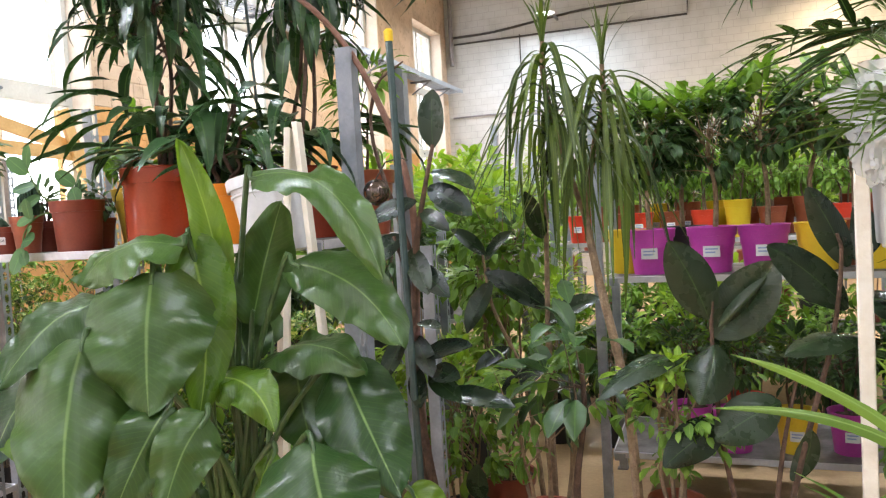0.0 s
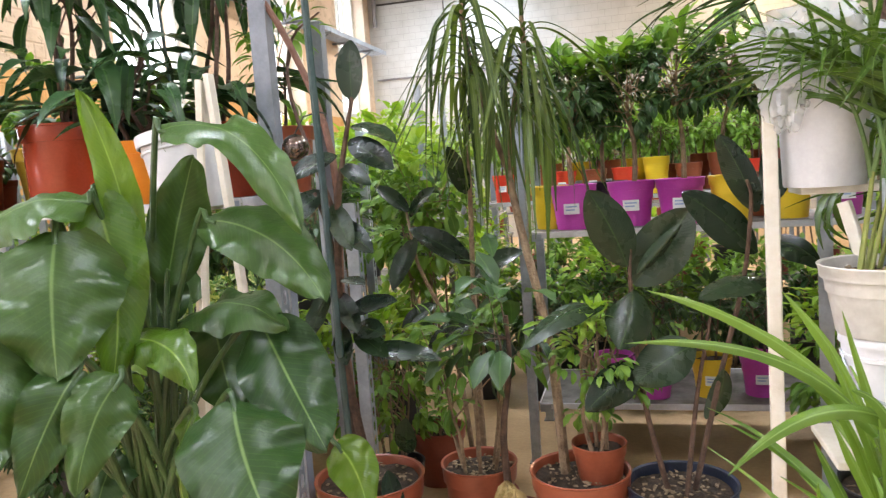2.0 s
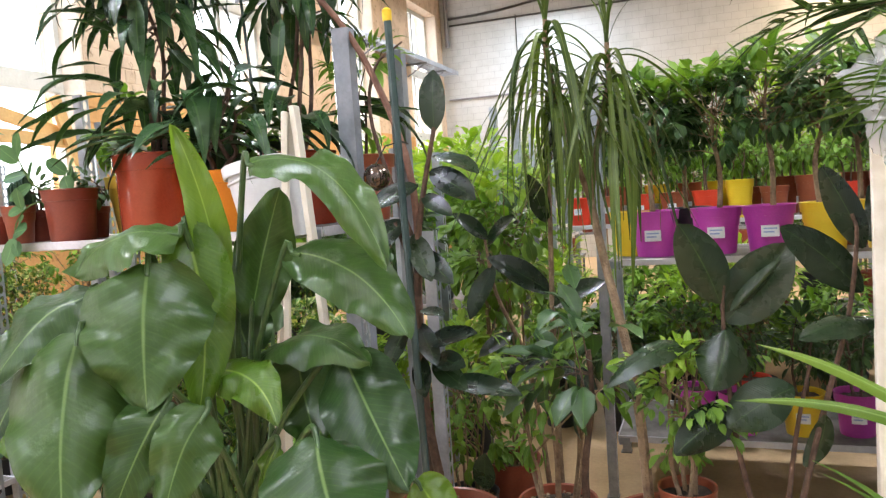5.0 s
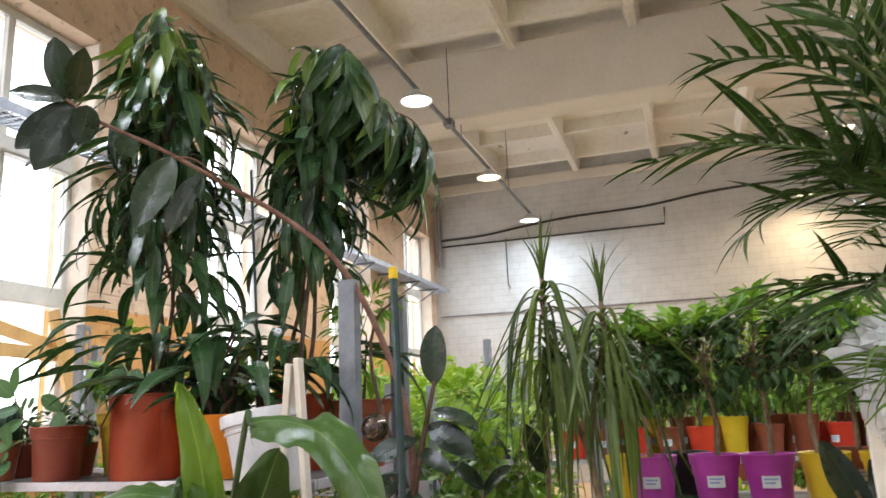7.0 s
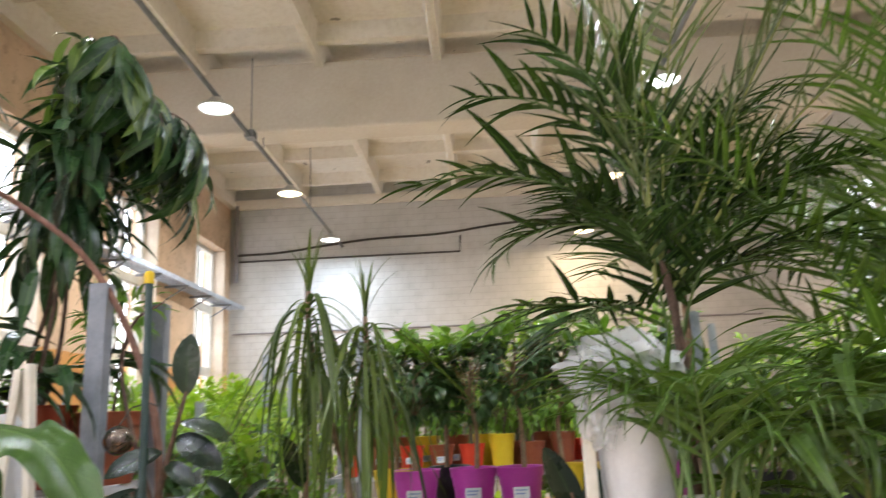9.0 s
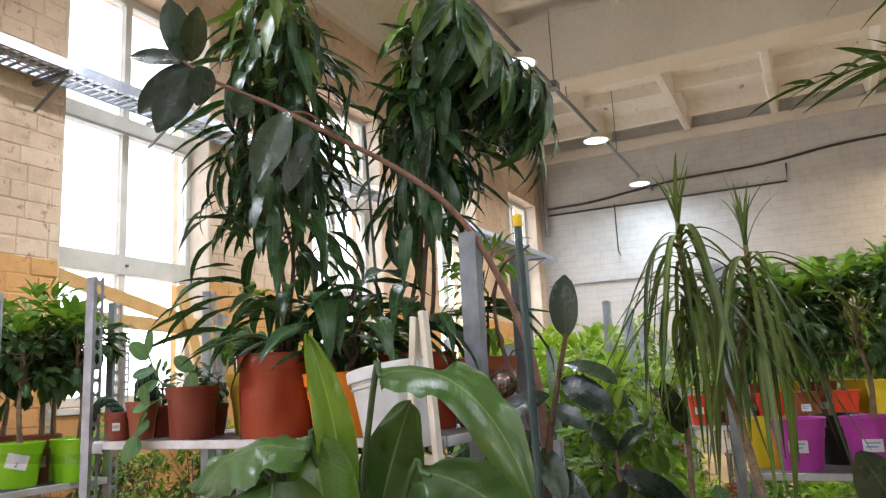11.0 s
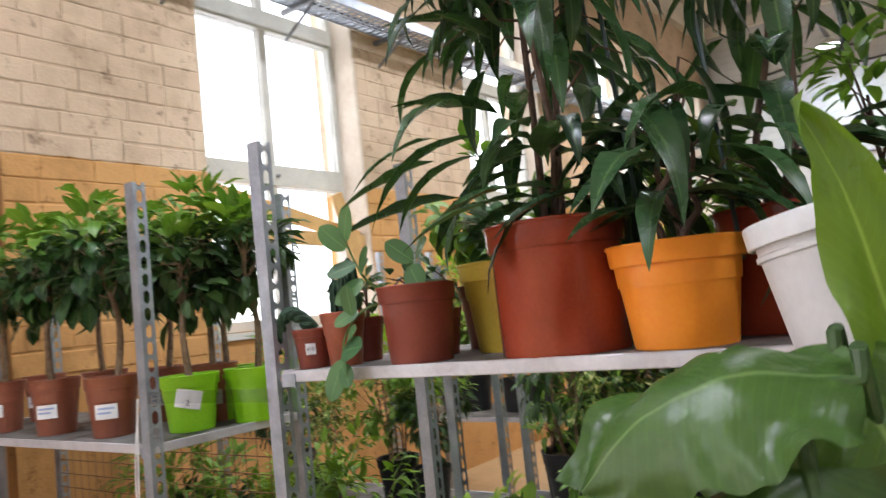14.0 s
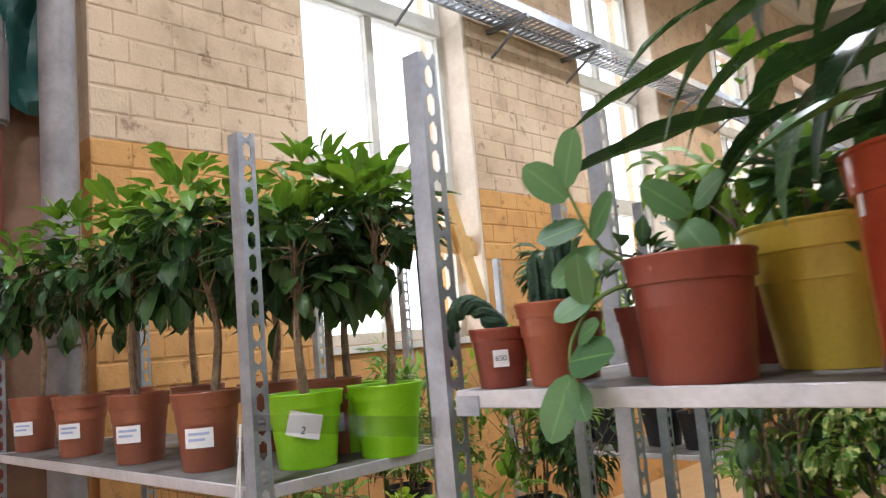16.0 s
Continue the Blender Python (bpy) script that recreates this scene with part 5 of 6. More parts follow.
def shrub(name, label, mat, form, count, rad, centre_z, size, seed, potspec, stems=3, bark=DARKBARK, hang=0.2, extra=None, category="plant", at=(0, 0, 0), group="", shell=0.45, spread=0.02, extra_form=None, young=1.0):
    """A potted shrub or standard: pot, stems, twigs and a crown of leaves. extra: (material, share) of lighter leaves
    at the top.
    """
    p = bare(name, label, *at, category, group)
    mat_pot, r, h = potspec
    pp = pot(p, mat_pot, r, h)
    poses, tips = crown_poses(count, (0, 0, centre_z), rad, size, hang, seed=seed, shell=shell)
    rr = random.Random(seed)
    low = centre_z - rad[2] * 0.6
    heads = []
    for s in range(stems):
        a = 6.28 * s / stems + seed
        top = Vector((spread * 2.2 * math.cos(a) * (stems > 1), spread * 2.2 * math.sin(a) * (stems > 1), centre_z))
        cl = spline([(spread * math.cos(a), spread * math.sin(a), h * 0.8), (spread * 1.5 * math.cos(a) + rr.uniform(-0.012, 0.012), spread * 1.5 * math.sin(a) + rr.uniform(-0.012, 0.012), (h + low) / 2), (top.x * 0.8, top.y * 0.8, low), top], 4)
        base = 0.0135 if stems == 1 else 0.007
        part("stem", Geo().tube(cl, [base * (1 - 0.6 * i / len(cl)) for i in range(len(cl))], 7), bark, p)
        heads.append(cl)
    g = Geo()
    for i, t in enumerate(tips[:26]):
        cl = heads[i % stems]
        b = cl[rr.randint(len(cl) // 2, len(cl) - 1)]
        g.tube([b, b.lerp(t, 0.5) + Vector((0, 0, 0.01)), t], [0.0035, 0.0025, 0.0012], 4, False)
    tagged(part("twig_mass", g, bark, p), kind="stuff")
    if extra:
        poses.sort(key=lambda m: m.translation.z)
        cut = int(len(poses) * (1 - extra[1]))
        tagged(part("new_growth", joined("new_growth", SMALL[extra_form or form], [m @ Matrix.Scale(young, 4) for m in poses[cut:]], extra[0]), None, p, "lighter green leaves at the top of the crown"), kind="stuff")
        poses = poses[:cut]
    tagged(part("crown", joined("crown", SMALL[form], poses, mat), None, p), kind="stuff")
    return p


# citrus standards on the worn shelf
citrus = []
for k in range(3):
    citrus.append(shrub("citrus_tree", "young citrus tree with dense dark leaves in a terracotta pot", CITRUS, "oval", 270, (0.19, 0.17, 0.18), 0.66, 0.088, 20 + k, (CITRUSPOT, 0.092, 0.205), 1, BARK, 0.25, (CITRUS_LIGHT, 0.22), "tree", (-4.7 + 0.46 * k, 2.45, 1.2), "citrus trees on the shelf"))
    sticker([c for c in citrus[k].children if c.name.startswith("pot")][0], 0.087, 0.09, 0.075, 0.05, -48, 2)
for k, (x, y) in enumerate(((-3.37, 2.45), (-4.45, 2.72), (-3.95, 2.74), (-3.5, 2.73), (-3.2, 2.74))):
    copy_thing(citrus[k % 3], pose(x, y, 1.2, 0, 0, uni(-12, 12)))
lime_a = shrub("lime_pot_fig", "young fig standard in a lime green pot with handwritten label", BUSH_DARK, "oval", 230, (0.15, 0.15, 0.17), 0.56, 0.085, 31, (LIME, 0.1, 0.185), 1, BARK, 0.25, (CITRUS_LIGHT, 0.18), "tree", (-3.09, 2.57, 1.2))
sticker([c for c in lime_a.children if c.name.startswith("pot")][0], 0.0945, 0.11, 0.085, 0.06, -38, tilt=-14, text=(("2", 0.026, -0.013, INK),))
lime_b = shrub("lime_pot_fig", "leafy fig standard in a lime green pot", BUSH_DARK, "oval", 190, (0.16, 0.15, 0.19), 0.6, 0.09, 33, (LIME, 0.1, 0.185), 1, BARK, 0.25, (CITRUS_LIGHT, 0.2), "tree", (-2.99, 2.76, 1.2))
copy_thing(lime_b, pose(-3.18, 2.8, 1.2, 0, 0, 70))

# --- small pots on the shelf of the tall figs
def pot_of(p):
    return [c for c in p.children if c.name.startswith("pot")][0]


braid = bare("braided_succulent", "small braided dark succulent in a priced brown pot", -2.3, 2.415, SH)
sticker(pot(braid, BROWNPOT, 0.052, 0.1, 0.76, 0.2), 0.0475, 0.05, 0.026, 0.028, -52, text=(("650", 0.013, 0.0, INK),))
inv = braid.matrix_basis.inverted()
for off, rad in ((0.0, 0.012), (2.1, 0.012), (4.2, 0.012)):
    pts = []
    for k in range(40):
        f = k / 39
        c = Vector((-2.3 - 0.085 * f, 2.415 - 0.05 * math.sin(math.pi * f * 0.6), SH + 0.1 + 0.055 * math.sin(math.pi * f) - 0.05 * f * f))
        a = off + f * 16
        pts.append(inv @ (c + Vector((0.2 * math.cos(a), math.cos(a), math.sin(a))) * 0.009))
    part("strand", Geo().tube(pts, [rad * (1 - 0.4 * k / 39) for k in range(40)], 8), CACTUS, braid)


def ribbed_column(x, y, z, h, r, ribs=7):
    vs, fs, n, rows = [], [], ribs * 4, 9
    for j in range(rows + 1):
        f = j / rows
        rr = r * (1 if f < 0.75 else math.sqrt(max(0.02, 1 - ((f - 0.75) / 0.25) ** 2)))
        for i in range(n):
            a = 2 * math.pi * i / n
            q = rr * (1 + 0.22 * math.cos(ribs * a) + 0.06 * math.sin(26 * f))
            vs.append((x + q * math.cos(a), y + q * math.sin(a), z + h * f))
    for j in range(rows):
        for i in range(n):
            k = (i + 1) % n
            fs.append((j * n + i, j * n + k, (j + 1) * n + k, (j + 1) * n + i))
    return Geo().add(vs, fs)


cact = bare("column_cactus", "cluster of dark columnar cacti in a plain brown pot", -2.2, 2.43, SH)
pot(cact, CLAY, 0.058, 0.135, 0.7, 0.18)
for x, y, h, r in ((-0.02, 0, 0.11, 0.014), (0.02, 0.015, 0.16, 0.017), (0.03, -0.02, 0.12, 0.013), (-0.035, 0.02, 0.07, 0.012), (0.0, 0.03, 0.13, 0.014)):
    part("column", ribbed_column(x, y, 0.11, h, r), CACTUS, cact)
for x, y in ((-2.24, 2.55), (-2.1, 2.57), (-2.02, 2.6)):
    q = shrub("small_potted_plant", "small leafy plant in a brown plastic pot", BUSH_DARK, "oval", 60, (0.07, 0.07, 0.06), 0.19, 0.05, int(100 - x * 10), (BROWNPOT, 0.055, 0.115), 2, at=(x, y, SH))

# round-leaved trailing plant
RND = leaf_set("round", 0.33, ROUNDLEAF, (0.15, 0.4), 0.08, 0.04, 8, 4)
hoya = bare("round_leaf_plant", "trailing round-leaved plant in a brown-red pot", -1.95, 2.425, SH)
pot(hoya, BROWNPOT, 0.092, 0.178, 0.8, 0.22)
for pts, ends in ((((-1.98, 2.42, 1.55), (-2.06, 2.38, 1.6), (-2.1, 2.36, 1.7)), (((-2.1, 2.36, 1.68), (-2.15, 2.33, 1.74)), ((-2.1, 2.36, 1.7), (-2.06, 2.34, 1.78)), ((-2.08, 2.37, 1.64), (-2.14, 2.33, 1.62)), ((-2.07, 2.37, 1.62), (-2.01, 2.34, 1.67)), ((-2.06, 2.37, 1.6), (-2.12, 2.33, 1.55)))),
                  (((-1.99, 2.42, 1.55), (-2.05, 2.35, 1.53), (-2.09, 2.32, 1.47), (-2.09, 2.31, 1.41)), (((-2.07, 2.33, 1.52), (-2.06, 2.31, 1.59)), ((-2.09, 2.31, 1.42), (-2.125, 2.29, 1.33)), ((-2.09, 2.31, 1.44), (-2.0, 2.28, 1.45)), ((-2.09, 2.31, 1.41), (-2.06, 2.29, 1.36)), ((-2.08, 2.32, 1.47), (-2.03, 2.3, 1.49)), ((-2.06, 2.34, 1.53), (-2.11, 2.31, 1.5)))),
                  (((-1.95, 2.44, 1.55), (-1.95, 2.41, 1.61), (-1.93, 2.4, 1.64)), (((-1.94, 2.4, 1.62), (-1.89, 2.37, 1.56)), ((-1.93, 2.4, 1.63), (-1.98, 2.37, 1.68)), ((-1.92, 2.4, 1.64), (-1.86, 2.37, 1.67))))):
    stem(hoya, pts, (0.004, 0.0025), GREENSTEM, n=6)
    for b, t in ends:
        laid(hoya, RND[0], b, t, (0.1, -0.85, 0.5))
jade = shrub("jade_bush", "jade bush in a mustard yellow plastic pot", ROUNDLEAF, "round", 90, (0.11, 0.1, 0.09), 0.3, 0.055, 51, (MUSTARD, 0.135, 0.215), 3, BARK, 0.0, at=(-1.815, 2.64, SH))
shrub("potted_shrub", "light green potted shrub behind the figs", BUSH, "oval", 220, (0.2, 0.15, 0.17), 0.36, 0.065, 52, (BROWNPOT, 0.09, 0.17), 3, at=(-1.98, 2.78, SH))
pot4 = shrub("slender_fig", "slender young fig with pale leaves in a terracotta pot", BUSH, "lance", 90, (0.13, 0.1, 0.2), 0.45, 0.075, 54, (CLAY, 0.118, 0.225), 2, DARKBARK, 0.3, at=(-1.0, 2.79, SH), spread=0.015)
shrub("potted_shrub", "light green potted shrub on the shelf", BUSH, "oval", 200, (0.2, 0.12, 0.14), 0.3, 0.06, 55, (BROWNPOT, 0.09, 0.15), 3, at=(-1.45, 2.8, SH))


# --- white wooden stands and buckets
def bucket_geo(r, h, lid=False):
    prof = [(0, 0), (r * 0.84, 0), (r * 0.86, 0.006), (r * 0.95, h * 0.8), (r * 1.0, h * 0.81), (r * 1.0, h * 0.84), (r * 0.96, h * 0.85), (r * 0.97, h * 0.93), (r * 1.03, h * 0.935), (r * 1.03, h * 0.985), (r * 1.0, h)]
    prof += [(r * 0.93, h * 1.0), (r * 0.9, h * 0.975), (0, h * 0.975)] if lid else [(r * 0.95, h * 0.99), (r * 0.9, h * 0.7), (0, h * 0.7)]
    return Geo().lathe(prof, 36)


def stand(label, x, y, legs, boards, braces=()):
    s = thing("wooden_stand", label, "stand", pose(x, y, 0))
    for (ax, ay), (bx, by), h in legs:
        d = Vector((bx - ax, by - ay, h))
        m = Matrix.Translation((ax, ay, 0)) @ d.to_track_quat("Z", "Y").to_matrix().to_4x4()
        bevel(part("leg", Geo().box(-0.016, 0.016, -0.016, 0.016, 0, d.length), PALEWOOD, s, m=m), 0.003)
    for x0, x1, y0, y1, z in boards:
        bevel(part("board", Geo().box(x0, x1, y0, y1, z - 0.018, z), PALEWOOD, s), 0.003)
    for a, b in braces:
        d = Vector(b) - Vector(a)
        m = Matrix.Translation(a) @ d.to_track_quat("Z", "Y").to_matrix().to_4x4()
        bevel(part("brace", Geo().box(-0.013, 0.013, -0.013, 0.013, 0, d.length), PALEWOOD, s, m=m), 0.003)
    return s


def strip(parent, a, b, w=0.016, d=0.008, name="leg"):
    v = Vector(b) - Vector(a)
    m = Matrix.Translation(a) @ v.to_track_quat("Z", "Y").to_matrix().to_4x4()
    return bevel(part(name, Geo().box(-w, w, -d, d, 0, v.length), PALEWOOD, parent, m=m), 0.002)


tripod = thing("wooden_tripod", "white-painted wooden tripod of thin strips meeting at the top", "stand", pose(-0.915, 2.2, 0))
strip(tripod, (-0.12, -0.06, 0.0), (-0.01, -0.018, 1.72))
strip(tripod, (0.13, 0.0, 0.0), (0.012, -0.006, 1.735), 0.017)
strip(tripod, (-0.36, 0.22, 0.0), (-0.012, 0.012, 1.72))
strip(tripod, (-0.25, 0.03, 1.352), (0.045, 0.005, 1.352), 0.012, 0.012, "brace")
strip(tripod, (-0.2, 0.1, 1.352), (-0.04, -0.035, 1.352), 0.012, 0.012, "brace")
bk = thing("lidded_bucket", "white plastic bucket with a lid lying tilted on the tripod", "bucket", pose(-1.01, 2.235, 1.37, 0, -10, 0))
part("body", bucket_geo(0.102, 0.22, True), WHITE, bk)
part("lid", Geo().lathe([(0, 0.218), (0.065, 0.219), (0.07, 0.224), (0.093, 0.225), (0.098, 0.231), (0.107, 0.23), (0.1092, 0.225), (0.1092, 0.198), (0.1045, 0.196)], 40), WHITE, bk)

stand("white-painted wooden stand with tall upright posts", 0.62, 2.25, (((-0.13, 0.0), (-0.125, 0.05), 1.52), ((0.2, -0.05), (0.2, -0.02), 1.33), ((0.2, 0.2), (0.2, 0.18), 1.33), ((-0.1, 0.2), (-0.1, 0.18), 1.33)),
      ((-0.06, 0.2, 0.05, 0.2, 1.335), (-0.06, 0.16, -0.24, 0.0, 0.78)), (((0.02, 0.0, 1.3), (0.14, -0.08, 0.8)),))
bk2 = thing("white_bucket", "white plastic bucket topped with crumpled clear film", "bucket", pose(0.62, 2.34, 1.335))
part("body", bucket_geo(0.105, 0.27), WHITE, bk2)


def crumpled(parent, c, rad, seed, mat=FILM):
    vs, fs, nu, nv = [], [], 48, 30
    for j in range(nv + 1):
        for i in range(nu):
            a, e = 2 * math.pi * i / nu, math.pi * (j / nv - 0.5)
            d = Vector((math.cos(a) * math.cos(e), math.sin(a) * math.cos(e), math.sin(e)))
            q = d * 2.3 + Vector((seed, seed, 0))
            f = 1 + 0.4 * noise.noise(q) + 0.25 * abs(noise.noise(q * 2.4)) - 0.16 * abs(noise.noise(q * 4.7)) - 0.07 * abs(noise.noise(q * 9))
            vs.append((c[0] + d.x * rad[0] * f, c[1] + d.y * rad[1] * f, c[2] + d.z * rad[2] * f))
    for j in range(nv):
        for i in range(nu):
            k = (i + 1) % nu
            fs.append((j * nu + i, j * nu + k, (j + 1) * nu + k, (j + 1) * nu + i))
    part("film", Geo().add(vs, fs), mat, parent, "crumpled translucent plastic film")


crumpled(bk2, (-0.02, -0.04, 0.31), (0.145, 0.115, 0.105), 3)
crumpled(bk2, (-0.09, -0.07, 0.22), (0.055, 0.05, 0.085), 7)

low_b = thing("white_bucket", "white bucket standing beneath the areca's pot", "bucket", pose(0.68, 2.1, 0.78))
part("body", bucket_geo(0.09, 0.25, True), WHITE, low_b)
part("handle", Geo().tube(spline([(-0.09, 0, 0.215), (-0.075, -0.07, 0.15), (0, -0.1, 0.12), (0.075, -0.07, 0.15), (0.09, 0, 0.215)], 5), 0.003, 6), STEEL, low_b, "thin wire handle")


# --- palms
LEAFLETS = {}


def frond(parent, base, out, length, leaflets, leaf_len, mat, arch=1.0, width=0.05, start=0.25, drop=0.5, name="frond", rib=GREENSTEM, seed=0, single=False):
    """A feather leaf: arching midrib with leaflets in two rows."""
    r = np.random.default_rng(seed)
    d = Vector(out).normalized()
    flat = Vector((d.x, d.y, 0))
    flat = flat.normalized() if flat.length > 1e-3 else Vector((1, 0, 0))
    side = flat.cross(Vector((0, 0, 1)))
    pts, q, ang = [], Vector(base), math.asin(max(-1, min(1, d.z)))
    n = 14
    for k in range(n + 1):
        pts.append(q.copy())
        a = ang - arch * (k / n) ** 1.4
        q = q + (flat * math.cos(a) + Vector((0, 0, math.sin(a)))) * length / n
    fr = part(name, Geo().tube(pts, [0.0062 * (1 - 0.8 * k / n) for k in range(n + 1)], 6), rib, parent)
    arr = [leaf_arrays("leaflet", width * w, x, 0.5, 0.0, 6, 2, tw) for x, w, tw in ((0.25, 0.8, 0.3), (drop, 1.1, -0.4), (drop * 1.6, 0.95, 0.5), (drop * 2.2, 0.8, -0.2))]
    poses = []
    for k in range(leaflets):
        f = start + (1 - start) * (k + 0.5) / leaflets
        i = min(n - 1, int(f * n))
        p = pts[i].lerp(pts[i + 1], f * n - i)
        t = (pts[i + 1] - pts[i]).normalized()
        up = side.cross(t)
        for s in (-1, 1):
            o = side * s * 0.85 + t * (0.5 + 0.5 * f) + up * (0.25 + r.uniform(-0.32, 0.3)) + side * r.uniform(-0.15, 0.15)
            sz = leaf_len * (0.55 + 0.9 * math.sin(math.pi * min(1, 0.2 + 0.75 * f))) * 0.72 * r.uniform(0.65, 1.15)
            poses.append(aim(p, o, up + t * 0.1, sz))
    if single:
        if (mat.name, width) not in LEAFLETS:
            LEAFLETS[mat.name, width] = [mesh_uv("leaflet", *a, mat) for a in arr]
        leaves(fr, LEAFLETS[mat.name, width], poses, "leaflet")
    else:
        tagged(part("blade", joined("blade", arr, poses, mat), None, fr), kind="stuff")
    return fr


def palm(name, label, x, y, z, potspec, crown_z, fronds, length, leaflets, leaf_len, mat, seed, arch=1.1, el=(25, 80), width=0.05, canes=0, drop=0.5, cane_mat=PALESTEM, thick=0.016, lean=(0, 0)):
    p = bare(name, label, x, y, z)
    r = np.random.default_rng(seed)
    if potspec:
        pot(p, *potspec)
        h = potspec[2] * 0.85
    else:
        h = 0
    roots = []
    for c in range(max(1, canes)):
        a = 6.28 * c / max(1, canes) + 0.4
        k = 0.05 if canes else 0
        b, t = Vector((k * math.cos(a), k * math.sin(a), h)), Vector((1.6 * k * math.cos(a) + lean[0], 1.6 * k * math.sin(a) + lean[1], crown_z - z - r.uniform(0, 0.15)))
        part("cane", Geo().tube(spline([b, b.lerp(t, 0.5), t], 4), [thick * (1 - 0.05 * i) for i in range(9)], 8), cane_mat, p)
        roots.append(t)
    for k in range(fronds):
        az, e = k * 137.5 + r.uniform(-18, 18), el[0] + (el[1] - el[0]) * (1 - k / fronds)
        frond(p, roots[k % len(roots)], unit(az, e), length * r.uniform(0.8, 1.12), leaflets, leaf_len, mat, arch * r.uniform(0.8, 1.2), width, drop=drop, seed=seed * 100 + k, single=fronds * leaflets * 2 <= 300, start=r.uniform(0.2, 0.32))
    return p


def feather(p, base, tip, leaflets, leaf_len, mat, width, arch, seed, drop=0.3, rib=GREENSTEM, start=0.18):
    """A frond from base to tip in the hall, its midrib bowed by arch radians."""
    o = Vector(p.matrix_basis.translation)
    b, t = Vector(base) - o, Vector(tip) - o
    d = t - b
    flat = Vector((d.x, d.y, 0))
    e = math.atan2(d.z, flat.length) + arch * 0.42
    flat.normalize()
    frond(p, b, flat * math.cos(e) + Vector((0, 0, math.sin(e))), d.length * (1 + 0.04 * arch * arch), leaflets, leaf_len, mat, arch, width, start=start, drop=drop, rib=rib, seed=seed)


palm("kentia_palm", "large dark feather palm rising above the racks", 0.95, 2.95, 0.0, (BLACKPOT, 0.17, 0.34), 1.96, 9, 0.8, 18, 0.3, PALM, 11, 1.1, (24, 84), 0.045, drop=0.25, thick=0.02, cane_mat=BARK)
dark = bare("kentia_palm", "dark drooping feather palm with hanging leaflets", 0.86, 2.72, 0.0)
pot(dark, BLACKPOT, 0.15, 0.3)
stem(dark, [(0.86, 2.72, 0.25), (0.86, 2.7, 1.0), (0.84, 2.66, 1.7), (0.84, 2.64, 2.1)], (0.018, 0.01), DARKBARK, "trunk", 9)
for k, (b, t, n, ll, arch) in enumerate((((0.82, 2.62, 2.1), (0.06, 2.45, 2.2), 13, 0.3, 0.9), ((0.82, 2.62, 2.12), (0.22, 2.4, 2.44), 14, 0.28, 1.5), ((0.83, 2.64, 2.14), (0.4, 2.3, 2.62), 15, 0.28, 1.2), ((0.8, 2.6, 2.05), (0.3, 2.5, 1.98), 11, 0.28, 1.3),
                                         ((0.8, 2.62, 1.8), (0.28, 2.4, 1.78), 14, 0.26, 0.9), ((0.82, 2.62, 1.82), (0.42, 2.3, 1.7), 14, 0.24, 1.1), ((0.86, 2.64, 1.9), (1.4, 2.5, 1.98), 16, 0.28, 0.9), ((0.86, 2.64, 2.0), (1.38, 2.45, 2.22), 16, 0.28, 1.0),
                                         ((0.86, 2.66, 2.1), (1.3, 2.6, 2.5), 15, 0.26, 1.2), ((0.85, 2.66, 2.1), (0.7, 2.9, 2.75), 15, 0.28, 0.8), ((0.8, 2.6, 1.75), (0.62, 2.3, 2.05), 12, 0.24, 1.4), ((0.84, 2.62, 1.75), (1.0, 2.25, 2.02), 12, 0.24, 1.4), ((0.83, 2.62, 1.85), (0.5, 2.5, 2.2), 12, 0.26, 1.5), ((0.86, 2.62, 1.9), (1.2, 2.4, 2.3), 13, 0.26, 1.3))):
    feather(dark, b, t, n - 1, ll * 1.12, PALM, 0.058, arch, 300 + k, 0.35)
pale = bare("kentia_palm", "tall pale-ribbed palm with stiff upright fronds", 0.86, 2.46, 0.0)
pot(pale, BLACKPOT, 0.13, 0.3)
stem(pale, [(0.86, 2.46, 0.25), (0.84, 2.47, 1.2), (0.78, 2.5, 1.98)], (0.018, 0.012), DARKBARK, "trunk", 9)
for k, (b, t, n, ll, arch) in enumerate((((0.75, 2.5, 1.9), (0.83, 2.44, 3.3), 24, 0.52, 0.1), ((0.8, 2.5, 1.95), (1.55, 2.42, 3.2), 22, 0.56, 0.2), ((0.78, 2.52, 1.95), (0.52, 2.6, 3.05), 20, 0.42, 0.3), ((0.78, 2.53, 1.95), (1.08, 2.75, 3.25), 22, 0.36, 0.3), ((0.8, 2.5, 1.9), (1.75, 2.4, 2.7), 18, 0.36, 0.6))):
    feather(pale, b, t, n, ll, PALM_PALE, 0.03, arch, 330 + k, 0.06, PALESTEM, 0.2)
palm("areca_palm", "bright green areca palm with upright fronds", 1.62, 2.6, 0.0, (BLACKPOT, 0.17, 0.32), 1.6, 18, 1.35, 26, 0.3, PALM_BRIGHT, 13, 0.7, (45, 87), 0.036, 5, thick=0.01)
palm("areca_palm", "areca palm with yellow-green canes in a cream bucket", 0.68, 2.1, 1.031, (CREAMPOT, 0.13, 0.15), 1.45, 13, 0.46, 7, 0.34, PALM_MID, 14, 1.4, (62, 89), 0.036, 11, 0.9, thick=0.0055, lean=(0.07, 0.05))
palm("broad_palm", "low palm with broad glossy leaflets", 1.14, 2.4, 0.0, (BLACKPOT, 0.15, 0.3), 1.38, 14, 0.55, 8, 0.34, PALM_MID, 15, 1.5, (15, 75), 0.085, 4, 1.1, thick=0.01)
